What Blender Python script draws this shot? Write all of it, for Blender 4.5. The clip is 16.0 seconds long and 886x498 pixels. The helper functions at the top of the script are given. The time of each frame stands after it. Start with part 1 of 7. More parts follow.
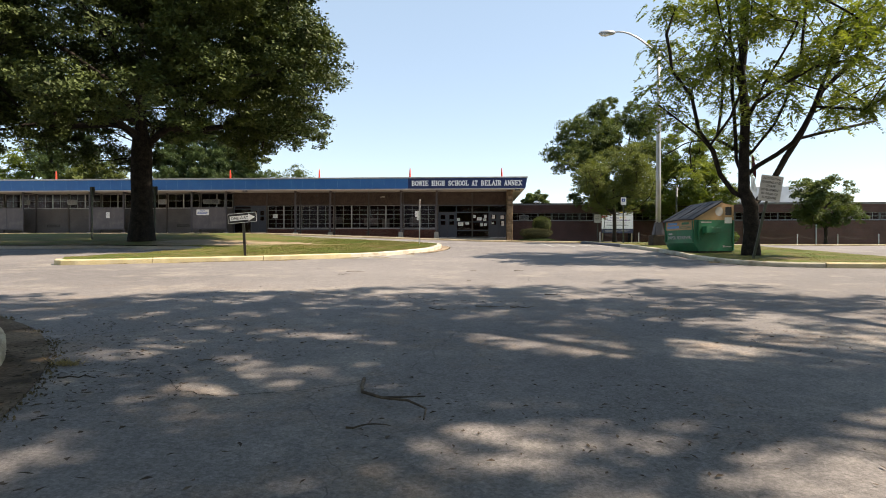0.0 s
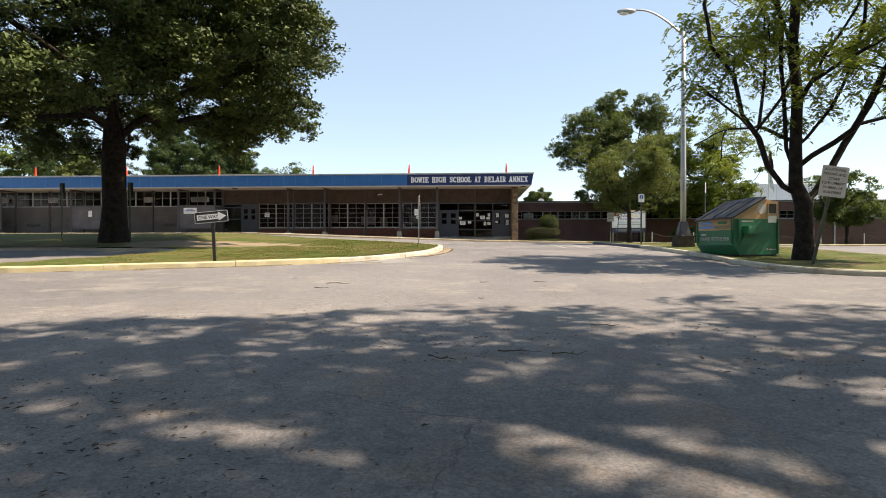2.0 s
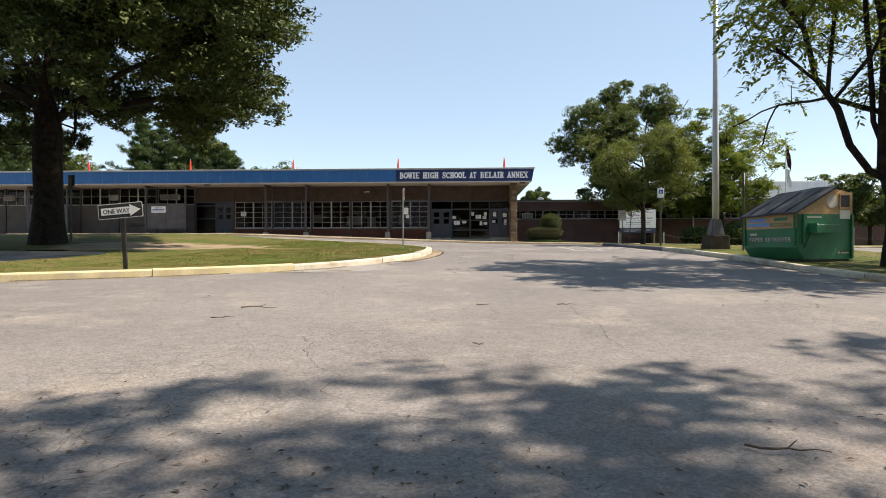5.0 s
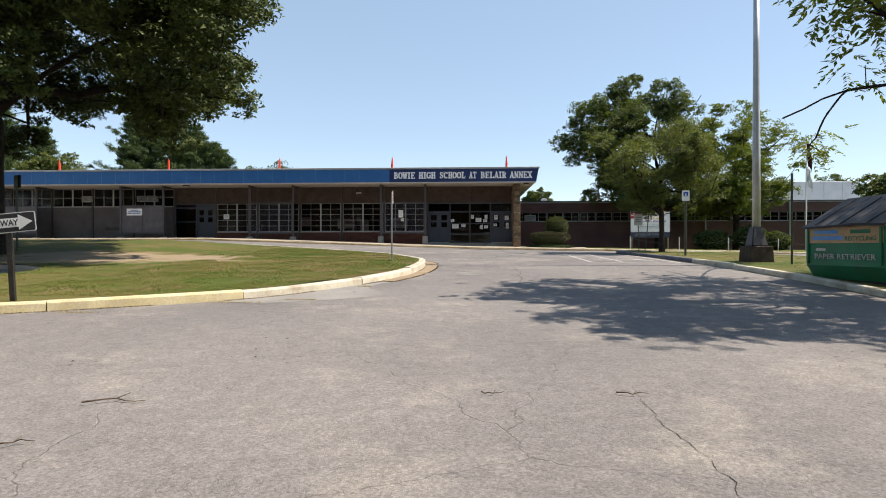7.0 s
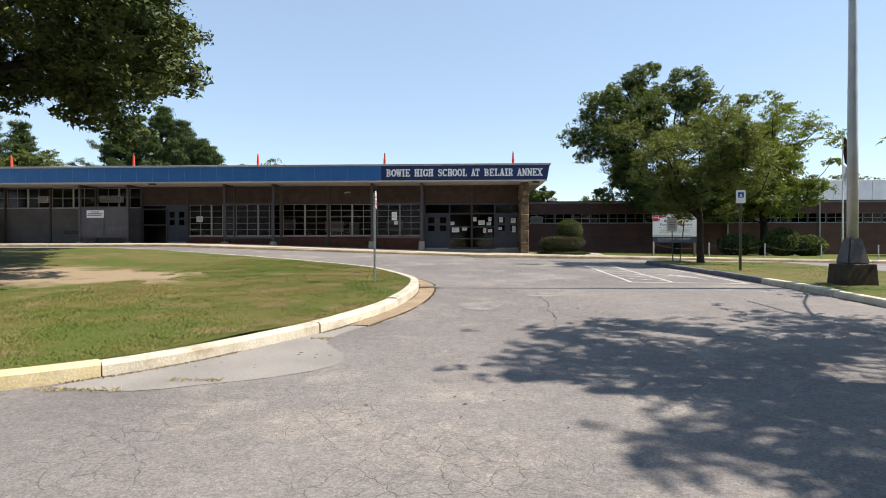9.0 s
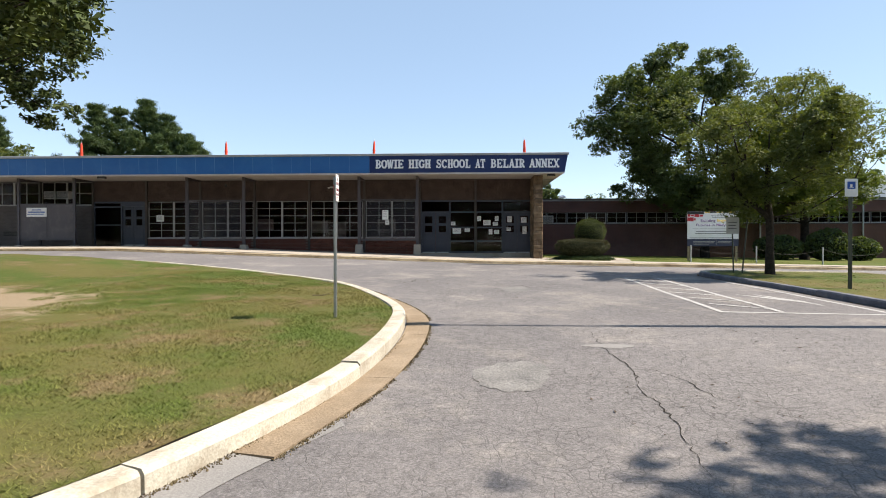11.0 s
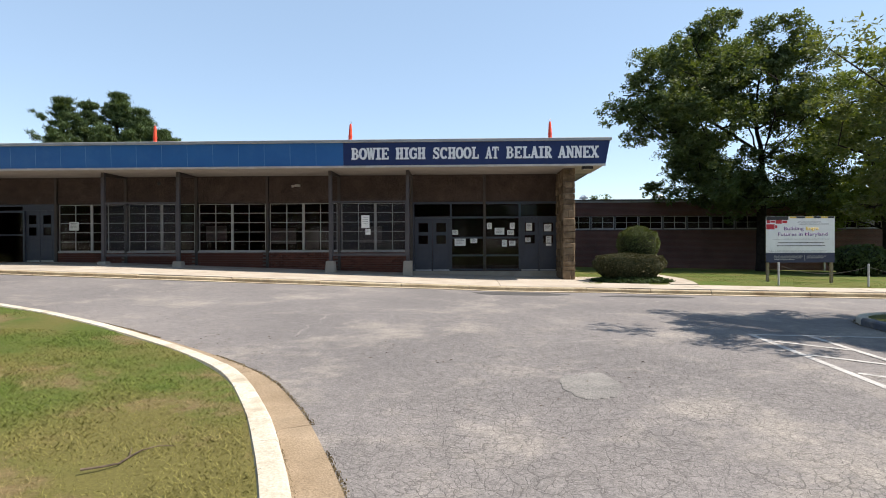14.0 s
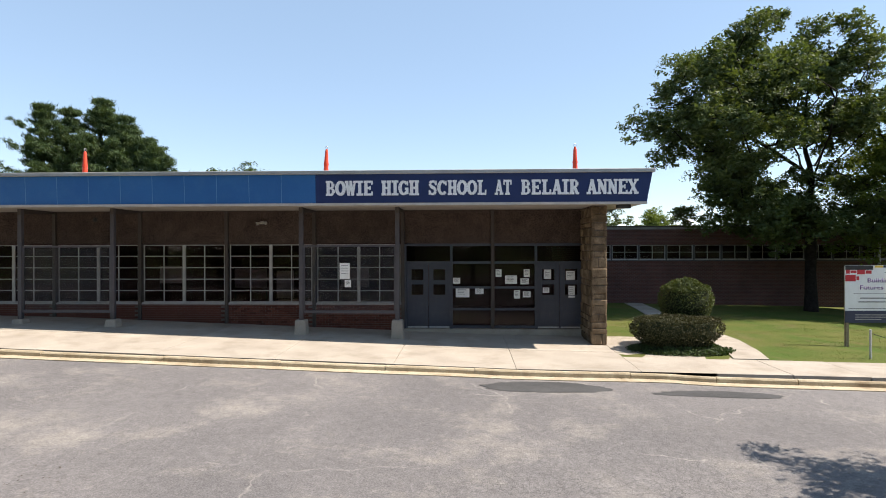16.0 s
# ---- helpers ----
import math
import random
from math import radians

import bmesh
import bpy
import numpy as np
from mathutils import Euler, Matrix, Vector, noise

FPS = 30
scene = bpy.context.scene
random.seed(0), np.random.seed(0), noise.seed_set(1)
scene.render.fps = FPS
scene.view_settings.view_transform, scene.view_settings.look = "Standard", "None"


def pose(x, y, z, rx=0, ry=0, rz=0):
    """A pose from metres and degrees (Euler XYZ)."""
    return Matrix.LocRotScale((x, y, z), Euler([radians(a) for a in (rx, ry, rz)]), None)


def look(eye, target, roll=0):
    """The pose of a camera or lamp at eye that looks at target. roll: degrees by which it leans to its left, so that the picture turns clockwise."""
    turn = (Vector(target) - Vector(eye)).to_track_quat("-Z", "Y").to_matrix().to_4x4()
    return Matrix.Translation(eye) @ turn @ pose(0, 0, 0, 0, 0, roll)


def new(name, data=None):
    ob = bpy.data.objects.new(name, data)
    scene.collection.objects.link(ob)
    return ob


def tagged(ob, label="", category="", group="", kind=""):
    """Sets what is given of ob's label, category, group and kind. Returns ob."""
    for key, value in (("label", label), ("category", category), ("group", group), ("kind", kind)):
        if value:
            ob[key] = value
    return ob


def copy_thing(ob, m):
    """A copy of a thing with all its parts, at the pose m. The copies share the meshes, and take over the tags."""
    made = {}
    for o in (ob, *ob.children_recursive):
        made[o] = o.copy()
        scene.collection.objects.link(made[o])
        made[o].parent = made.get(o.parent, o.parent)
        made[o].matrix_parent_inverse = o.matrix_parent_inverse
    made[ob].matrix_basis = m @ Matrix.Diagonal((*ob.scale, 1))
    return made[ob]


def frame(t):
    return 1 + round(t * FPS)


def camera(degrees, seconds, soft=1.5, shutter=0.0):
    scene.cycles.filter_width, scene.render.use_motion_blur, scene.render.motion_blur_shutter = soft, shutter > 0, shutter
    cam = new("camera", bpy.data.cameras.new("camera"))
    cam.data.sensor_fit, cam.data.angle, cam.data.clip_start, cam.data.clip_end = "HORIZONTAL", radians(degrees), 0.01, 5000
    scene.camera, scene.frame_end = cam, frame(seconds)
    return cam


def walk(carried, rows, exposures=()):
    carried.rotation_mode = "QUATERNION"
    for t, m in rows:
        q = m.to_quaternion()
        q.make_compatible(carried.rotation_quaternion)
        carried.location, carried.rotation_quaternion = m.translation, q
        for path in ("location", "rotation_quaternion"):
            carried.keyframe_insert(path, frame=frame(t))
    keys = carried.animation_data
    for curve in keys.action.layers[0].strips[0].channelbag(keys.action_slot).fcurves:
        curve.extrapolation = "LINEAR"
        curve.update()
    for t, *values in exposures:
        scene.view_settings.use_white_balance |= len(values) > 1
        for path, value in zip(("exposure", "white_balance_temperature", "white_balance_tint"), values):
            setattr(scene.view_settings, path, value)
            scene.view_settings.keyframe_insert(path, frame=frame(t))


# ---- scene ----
# Camera: seconds, place, yaw, pitch, roll
cam = camera(74.0, 16.0, soft=1.0)
ROWS = [
    (0, 0.073, -51.572, -0.799, 2.931, -0.199, 0.016),
    (0.5, 0.006, -50.851, -0.754, 2.903, -0.261, 0.016),
    (1, -0.026, -50.135, -0.710, 2.909, -0.315, 0.030),
    (1.5, -0.054, -49.469, -0.673, 2.962, -0.360, 0.057),
    (2, -0.118, -48.821, -0.654, 2.982, -0.347, 0.067),
    (2.5, -0.155, -48.157, -0.649, 2.942, -0.311, 0.077),
    (3, -0.168, -47.492, -0.653, 2.877, -0.262, 0.088),
    (3.5, -0.156, -46.842, -0.658, 2.794, -0.216, 0.098),
    (4, -0.127, -46.175, -0.671, 2.693, -0.210, 0.111),
    (6.5, -0.059, -42.552, -0.355, 2.477, -0.222, 0.087),
    (7, -0.090, -41.694, -0.223, 2.487, -0.244, 0.097),
    (7.5, -0.139, -40.714, -0.121, 2.501, -0.319, 0.101),
    (8, -0.191, -39.632, -0.012, 2.475, -0.377, 0.101),
    (8.5, -0.236, -38.477, 0.108, 2.416, -0.382, 0.103),
    (9, -0.280, -37.258, 0.231, 2.367, -0.356, 0.104),
    (11.5, -0.547, -30.758, 0.489, 2.247, -0.418, 0.089),
    (12, -0.590, -29.455, 0.515, 2.224, -0.416, 0.097),
    (12.5, -0.665, -28.202, 0.516, 2.249, -0.402, 0.119),
    (13, -0.744, -26.989, 0.532, 2.227, -0.403, 0.150),
    (13.5, -0.792, -25.755, 0.703, 2.200, -0.387, 0.182),
    (14, -0.810, -24.529, 1.059, 2.158, -0.307, 0.200),
    (14.5, -0.818, -23.326, 1.461, 2.144, -0.232, 0.206),
    (15, -0.827, -22.172, 1.867, 2.172, -0.172, 0.203),
    (15.5, -0.841, -21.054, 2.288, 2.223, -0.110, 0.175),
    (16, -0.871, -19.958, 2.718, 2.325, -0.045, 0.135),
]
walk(cam, [(t, pose(x, y, z, 90 + pitch, roll, yaw)) for t, x, y, z, yaw, pitch, roll in ROWS],
     exposures=[(0.0, 1.12, 8000, 14), (4.0, 1.04, 7900, 14), (7.0, 0.84, 7350, 13), (9.0, 0.90, 7200, 13), (16.0, 0.92, 7050, 13)])

# ---- light ----
SUN_EL, SUN_AZ = 53.0, 90.0          # degrees above the horizon; from +y towards +x
world = bpy.data.worlds.new("sky_world")
scene.world = world
world.use_nodes = True
wn, wl = world.node_tree.nodes, world.node_tree.links
sky = wn.new("ShaderNodeTexSky")
sky.sky_type = "NISHITA"
sky.sun_disc = False
sky.sun_elevation, sky.sun_rotation = radians(SUN_EL), radians(SUN_AZ)
sky.air_density, sky.dust_density, sky.ozone_density = 1.0, 0.05, 0.8
sky.altitude = 1200
# an even summer haze lies over the whole sky
haze = wn.new("ShaderNodeMix")
haze.data_type = "RGBA"
haze.inputs["Factor"].default_value = 0.5
haze.inputs["B"].default_value = (1.84, 2.82, 4.02, 1)
wl.new(sky.outputs[0], haze.inputs["A"])
wl.new(haze.outputs["Result"], wn["Background"].inputs[0])
wn["Background"].inputs[1].default_value = 0.13
sun_data = bpy.data.lights.new("sun", "SUN")
sun_data.energy, sun_data.angle, sun_data.color = 5.0, radians(0.55), (1.0, 0.95, 0.87)
sun = new("sun", sun_data)
e, a = radians(SUN_EL), radians(SUN_AZ)
to_sun = Vector((math.sin(a) * math.cos(e), math.cos(a) * math.cos(e), math.sin(e)))
sun.matrix_world = look(to_sun * 100, (0, 0, 0))

# ---- materials ----
MATS = {}


def shader(name):
    m = bpy.data.materials.new(name)
    m.use_nodes = True
    return m, m.node_tree.nodes, m.node_tree.links, m.node_tree.nodes["Principled BSDF"]


def surface(name, dark, light, scale=3.0, rough=0.7, bump=0.2, fine=60.0, metal=0.0, spread=0.0, grain=0.35, stain=None):
    """A painted or mineral surface: blotches at one scale, grain at a finer one, relief from the grain.
    spread: brightness varied piece by piece. stain: (colour, scale, amount)."""
    if name in MATS:
        return MATS[name]
    m, n, l, b = shader(name)
    co = n.new("ShaderNodeTexCoord")
    big, small = n.new("ShaderNodeTexNoise"), n.new("ShaderNodeTexNoise")
    big.inputs["Scale"].default_value, big.inputs["Detail"].default_value = scale, 6
    small.inputs["Scale"].default_value, small.inputs["Detail"].default_value = fine, 4
    l.new(co.outputs["Object"], big.inputs["Vector"])
    l.new(co.outputs["Object"], small.inputs["Vector"])
    ramp = n.new("ShaderNodeMapRange")
    ramp.inputs[1].default_value, ramp.inputs[2].default_value = 0.3, 0.7
    l.new(big.outputs["Fac"], ramp.inputs[0])
    mix = n.new("ShaderNodeMix")
    mix.data_type = "RGBA"
    mix.inputs["A"].default_value, mix.inputs["B"].default_value = (*dark, 1), (*light, 1)
    l.new(ramp.outputs[0], mix.inputs["Factor"])
    gr = n.new("ShaderNodeMapRange")
    gr.inputs[1].default_value, gr.inputs[2].default_value = 0.25, 0.75
    gr.inputs[3].default_value, gr.inputs[4].default_value = 1 - grain, 1 + grain
    l.new(small.outputs["Fac"], gr.inputs[0])
    mul = n.new("ShaderNodeVectorMath")
    mul.operation = "SCALE"
    l.new(mix.outputs["Result"], mul.inputs[0])
    l.new(gr.outputs[0], mul.inputs["Scale"])
    out = mul.outputs[0]
    if spread:
        info = n.new("ShaderNodeObjectInfo")
        rr = n.new("ShaderNodeMapRange")
        rr.inputs[3].default_value, rr.inputs[4].default_value = 1 - spread, 1 + spread
        l.new(info.outputs["Random"], rr.inputs[0])
        m2 = n.new("ShaderNodeVectorMath")
        m2.operation = "SCALE"
        l.new(out, m2.inputs[0])
        l.new(rr.outputs[0], m2.inputs["Scale"])
        out = m2.outputs[0]
    if stain:
        col, sc, amount = stain
        st = n.new("ShaderNodeTexNoise")
        st.inputs["Scale"].default_value, st.inputs["Detail"].default_value = sc, 8
        st.inputs["Roughness"].default_value = 0.65
        l.new(co.outputs["Object"], st.inputs["Vector"])
        sr = n.new("ShaderNodeMapRange")
        sr.inputs[1].default_value, sr.inputs[2].default_value, sr.inputs[4].default_value = 0.5, 0.68, amount
        l.new(st.outputs["Fac"], sr.inputs[0])
        sm = n.new("ShaderNodeMix")
        sm.data_type = "RGBA"
        sm.inputs["B"].default_value = (*col, 1)
        l.new(sr.outputs[0], sm.inputs["Factor"])
        l.new(out, sm.inputs["A"])
        out = sm.outputs["Result"]
    l.new(out, b.inputs["Base Color"])
    b.inputs["Roughness"].default_value, b.inputs["Metallic"].default_value = rough, metal
    b.inputs["Specular IOR Level"].default_value = 0.12 if rough >= 0.85 else 0.4
    if bump:
        bp = n.new("ShaderNodeBump")
        bp.inputs["Strength"].default_value, bp.inputs["Distance"].default_value = bump, 0.01
        l.new(small.outputs["Fac"], bp.inputs["Height"])
        l.new(bp.outputs[0], b.inputs["Normal"])
    MATS[name] = m
    return m


def node_mix(n, l, fac, a_, b_):
    mix = n.new("ShaderNodeMix")
    mix.data_type = "RGBA"
    for key, v in (("A", a_), ("B", b_)):
        if isinstance(v, tuple):
            mix.inputs[key].default_value = (*v, 1)
        else:
            l.new(v, mix.inputs[key])
    if isinstance(fac, float):
        mix.inputs["Factor"].default_value = fac
    else:
        l.new(fac, mix.inputs["Factor"])
    return mix.outputs["Result"]


def node_noise(n, l, vec, scale, detail=5, rough=0.55):
    t = n.new("ShaderNodeTexNoise")
    t.inputs["Scale"].default_value, t.inputs["Detail"].default_value, t.inputs["Roughness"].default_value = scale, detail, rough
    l.new(vec, t.inputs["Vector"])
    return t.outputs["Fac"]


def node_range(n, l, v, a0, a1, b0=0.0, b1=1.0):
    r = n.new("ShaderNodeMapRange")
    for i, x in enumerate((a0, a1, b0, b1)):
        r.inputs[1 + i].default_value = x
    l.new(v, r.inputs[0])
    return r.outputs[0]


def leafy(name, dark, light, through_light=0.35):
    m, n, l, b = shader(name)
    geo = n.new("ShaderNodeNewGeometry")
    mix = n.new("ShaderNodeMix")
    mix.data_type = "RGBA"
    mix.inputs["A"].default_value, mix.inputs["B"].default_value = (*dark, 1), (*light, 1)
    # single leaves differ, and whole boughs drift in tone
    co = n.new("ShaderNodeTexCoord").outputs["Object"]
    drift = node_range(n, l, node_noise(n, l, co, 0.55, 3, 0.6), 0.32, 0.68)
    both = n.new("ShaderNodeMath")
    both.operation = "MULTIPLY_ADD"
    both.inputs[1].default_value = 0.55
    half = n.new("ShaderNodeMath")
    half.operation = "MULTIPLY"
    half.inputs[1].default_value = 0.45
    l.new(drift, half.inputs[0])
    l.new(geo.outputs["Random Per Island"], both.inputs[0])
    l.new(half.outputs[0], both.inputs[2])
    l.new(both.outputs[0], mix.inputs["Factor"])
    l.new(mix.outputs["Result"], b.inputs["Base Color"])
    b.inputs["Roughness"].default_value = 0.62
    b.inputs["Specular IOR Level"].default_value = 0.22
    tr = n.new("ShaderNodeBsdfTranslucent")
    gain = n.new("ShaderNodeVectorMath")
    gain.operation = "MULTIPLY"
    gain.inputs[1].default_value = (1.6, 1.5, 0.5)
    l.new(mix.outputs["Result"], gain.inputs[0])
    l.new(gain.outputs[0], tr.inputs["Color"])
    ms = n.new("ShaderNodeMixShader")
    ms.inputs[0].default_value = through_light
    l.new(b.outputs[0], ms.inputs[1])
    l.new(tr.outputs[0], ms.inputs[2])
    l.new(ms.outputs[0], n["Material Output"].inputs["Surface"])
    return m


def asphalt_material():
    """Aged grey asphalt: aggregate grain, pale worn stretches, map cracking."""
    m, n, l, b = shader("aged_asphalt")
    co = n.new("ShaderNodeTexCoord").outputs["Object"]
    wear = node_range(n, l, node_noise(n, l, co, 0.16, 6, 0.6), 0.38, 0.66)
    base = node_mix(n, l, wear, (0.128, 0.121, 0.122), (0.178, 0.167, 0.165))
    patchy = node_range(n, l, node_noise(n, l, co, 0.62, 8, 0.72), 0.52, 0.66, 0.0, 0.75)
    base = node_mix(n, l, patchy, base, (0.245, 0.226, 0.206))
    # swept brown dust under the trees
    sy0 = n.new("ShaderNodeSeparateXYZ")
    l.new(co, sy0.inputs[0])
    under = n.new("ShaderNodeMath")
    under.operation = "MULTIPLY"
    l.new(node_range(n, l, sy0.outputs["Y"], -43.0, -39.5, 1.0, 0.0), under.inputs[0])
    l.new(node_range(n, l, node_noise(n, l, co, 0.75, 8, 0.75), 0.52, 0.64, 0.0, 0.5), under.inputs[1])
    base = node_mix(n, l, under.outputs[0], base, (0.21, 0.155, 0.115))
    tar = node_range(n, l, node_noise(n, l, co, 0.33, 5, 0.6), 0.6, 0.72, 0.0, 0.35)
    base = node_mix(n, l, tar, base, (0.085, 0.083, 0.083))
    grain = node_range(n, l, node_noise(n, l, co, 34, 4, 0.9), 0.3, 0.7, 0.64, 1.36)
    scuff = node_range(n, l, node_noise(n, l, co, 6.5, 7, 0.75), 0.32, 0.68, 0.84, 1.16)
    worn = n.new("ShaderNodeMath")
    worn.operation = "MULTIPLY"
    l.new(grain, worn.inputs[0])
    l.new(scuff, worn.inputs[1])
    grain = worn.outputs[0]
    # single stones of the aggregate, some pale, some dark
    chip = n.new("ShaderNodeTexVoronoi")
    chip.voronoi_dimensions = "2D"
    chip.inputs["Scale"].default_value = 68
    l.new(co, chip.inputs["Vector"])
    sep = n.new("ShaderNodeSeparateColor")
    l.new(chip.outputs["Color"], sep.inputs[0])
    stone = node_range(n, l, sep.outputs[0], 0.0, 1.0, 0.82, 1.18)
    both = n.new("ShaderNodeMath")
    both.operation = "MULTIPLY"
    l.new(grain, both.inputs[0])
    l.new(stone, both.inputs[1])
    grain = both.outputs[0]
    sc = n.new("ShaderNodeVectorMath")
    sc.operation = "SCALE"
    l.new(base, sc.inputs[0])
    l.new(grain, sc.inputs["Scale"])
    # cracks: cell borders, warped, only where a broad mask lets them
    wob = n.new("ShaderNodeVectorMath")
    wob.operation = "MULTIPLY_ADD"
    tn = n.new("ShaderNodeTexNoise")
    tn.inputs["Scale"].default_value, tn.inputs["Detail"].default_value = 2.2, 5
    l.new(co, tn.inputs["Vector"])
    l.new(tn.outputs["Color"], wob.inputs[0])
    wob.inputs[1].default_value = (0.5, 0.5, 0.0)
    l.new(co, wob.inputs[2])
    crack = None
    for scale_, width, mask_scale, lo, hi in ((4.6, 0.024, 0.2, 0.56, 0.7), (9.0, 0.03, 0.3, 0.58, 0.7), (0.36, 0.0022, 0.13, 0.46, 0.58)):
        v = n.new("ShaderNodeTexVoronoi")
        v.feature = "DISTANCE_TO_EDGE"
        v.voronoi_dimensions = "2D"
        v.inputs["Scale"].default_value = scale_
        l.new(wob.outputs[0], v.inputs["Vector"])
        line = node_range(n, l, v.outputs["Distance"], 0.0, width * 1.6, 1.0, 0.0)
        fade = node_range(n, l, node_noise(n, l, co, 1.1, 5, 0.7), 0.34, 0.54, 0.3, 1.0)
        lf = n.new("ShaderNodeMath")
        lf.operation = "MULTIPLY"
        l.new(line, lf.inputs[0])
        l.new(fade, lf.inputs[1])
        line = lf.outputs[0]
        mask = node_range(n, l, node_noise(n, l, co, mask_scale, 4), lo, hi)
        if scale_ > 1:
            # the broken stretch beside the island's nose
            near = n.new("ShaderNodeVectorMath")
            near.operation = "MULTIPLY_ADD"
            near.inputs[1].default_value, near.inputs[2].default_value = (0.2, 0.085, 0.0), (-1.9 * 0.2, 20.0 * 0.085, 0.0)
            l.new(co, near.inputs[0])
            ln = n.new("ShaderNodeVectorMath")
            ln.operation = "LENGTH"
            l.new(near.outputs[0], ln.inputs[0])
            close = node_range(n, l, ln.outputs["Value"], 0.6, 1.2, 0.9, 0.0)
            mxx = n.new("ShaderNodeMath")
            mxx.operation = "MAXIMUM"
            l.new(mask, mxx.inputs[0])
            l.new(close, mxx.inputs[1])
            mask = mxx.outputs[0]
        mm = n.new("ShaderNodeMath")
        mm.operation = "MULTIPLY"
        l.new(line, mm.inputs[0])
        l.new(mask, mm.inputs[1])
        if crack is None:
            crack = mm.outputs[0]
        else:
            mx = n.new("ShaderNodeMath")
            mx.operation = "MAXIMUM"
            l.new(crack, mx.inputs[0])
            l.new(mm.outputs[0], mx.inputs[1])
            crack = mx.outputs[0]
    soft = n.new("ShaderNodeMath")
    soft.operation = "MULTIPLY"
    soft.inputs[1].default_value = 0.62
    l.new(crack, soft.inputs[0])
    # old cracks near the building, filled with pale dust
    pv = n.new("ShaderNodeTexVoronoi")
    pv.feature, pv.voronoi_dimensions = "DISTANCE_TO_EDGE", "2D"
    pv.inputs["Scale"].default_value = 0.27
    l.new(wob.outputs[0], pv.inputs["Vector"])
    pale = node_range(n, l, pv.outputs["Distance"], 0.0, 0.008, 1.0, 0.0)
    sy = n.new("ShaderNodeSeparateXYZ")
    l.new(co, sy.inputs[0])
    for k in (node_range(n, l, sy.outputs["Y"], -17.0, -13.0), node_range(n, l, node_noise(n, l, co, 0.8, 5, 0.7), 0.48, 0.62, 0.0, 0.6)):
        pm = n.new("ShaderNodeMath")
        pm.operation = "MULTIPLY"
        l.new(pale, pm.inputs[0])
        l.new(k, pm.inputs[1])
        pale = pm.outputs[0]
    dusty = node_mix(n, l, pale, sc.outputs[0], (0.33, 0.31, 0.285))
    col = node_mix(n, l, soft.outputs[0], dusty, (0.035, 0.033, 0.03))
    l.new(col, b.inputs["Base Color"])
    b.inputs["Roughness"].default_value = 0.88
    b.inputs["Specular IOR Level"].default_value = 0.3
    hgt = n.new("ShaderNodeMath")
    hgt.operation = "SUBTRACT"
    l.new(node_noise(n, l, co, 70, 3, 0.8), hgt.inputs[0])
    l.new(crack, hgt.inputs[1])
    bp = n.new("ShaderNodeBump")
    bp.inputs["Strength"].default_value, bp.inputs["Distance"].default_value = 0.55, 0.012
    l.new(hgt.outputs[0], bp.inputs["Height"])
    l.new(bp.outputs[0], b.inputs["Normal"])
    return m


def lawn_tone(n, l, co, fresh=(0.090, 0.126, 0.026), dry=(0.152, 0.140, 0.046), brown=0.85):
    """Fresh green, dry yellow and browned patches of one lawn."""
    g1 = node_range(n, l, node_noise(n, l, co, 0.42, 5, 0.6), 0.40, 0.60)
    col = node_mix(n, l, g1, fresh, dry)
    g2 = node_range(n, l, node_noise(n, l, co, 0.95, 6, 0.7), 0.52, 0.64, 0.0, brown)
    return node_mix(n, l, g2, col, (0.215, 0.160, 0.085))


def blade_material(name="grass_blades", **tone):
    """Grass blades that share the lawn's patches, each a little lighter or darker."""
    m, n, l, b = shader(name)
    co = n.new("ShaderNodeTexCoord").outputs["Object"]
    col = lawn_tone(n, l, co, **tone)
    geo = n.new("ShaderNodeNewGeometry")
    sc = n.new("ShaderNodeVectorMath")
    sc.operation = "SCALE"
    l.new(col, sc.inputs[0])
    l.new(node_range(n, l, geo.outputs["Random Per Island"], 0.0, 1.0, 0.88, 1.3), sc.inputs["Scale"])
    l.new(sc.outputs[0], b.inputs["Base Color"])
    b.inputs["Roughness"].default_value = 0.7
    b.inputs["Specular IOR Level"].default_value = 0.15
    return m


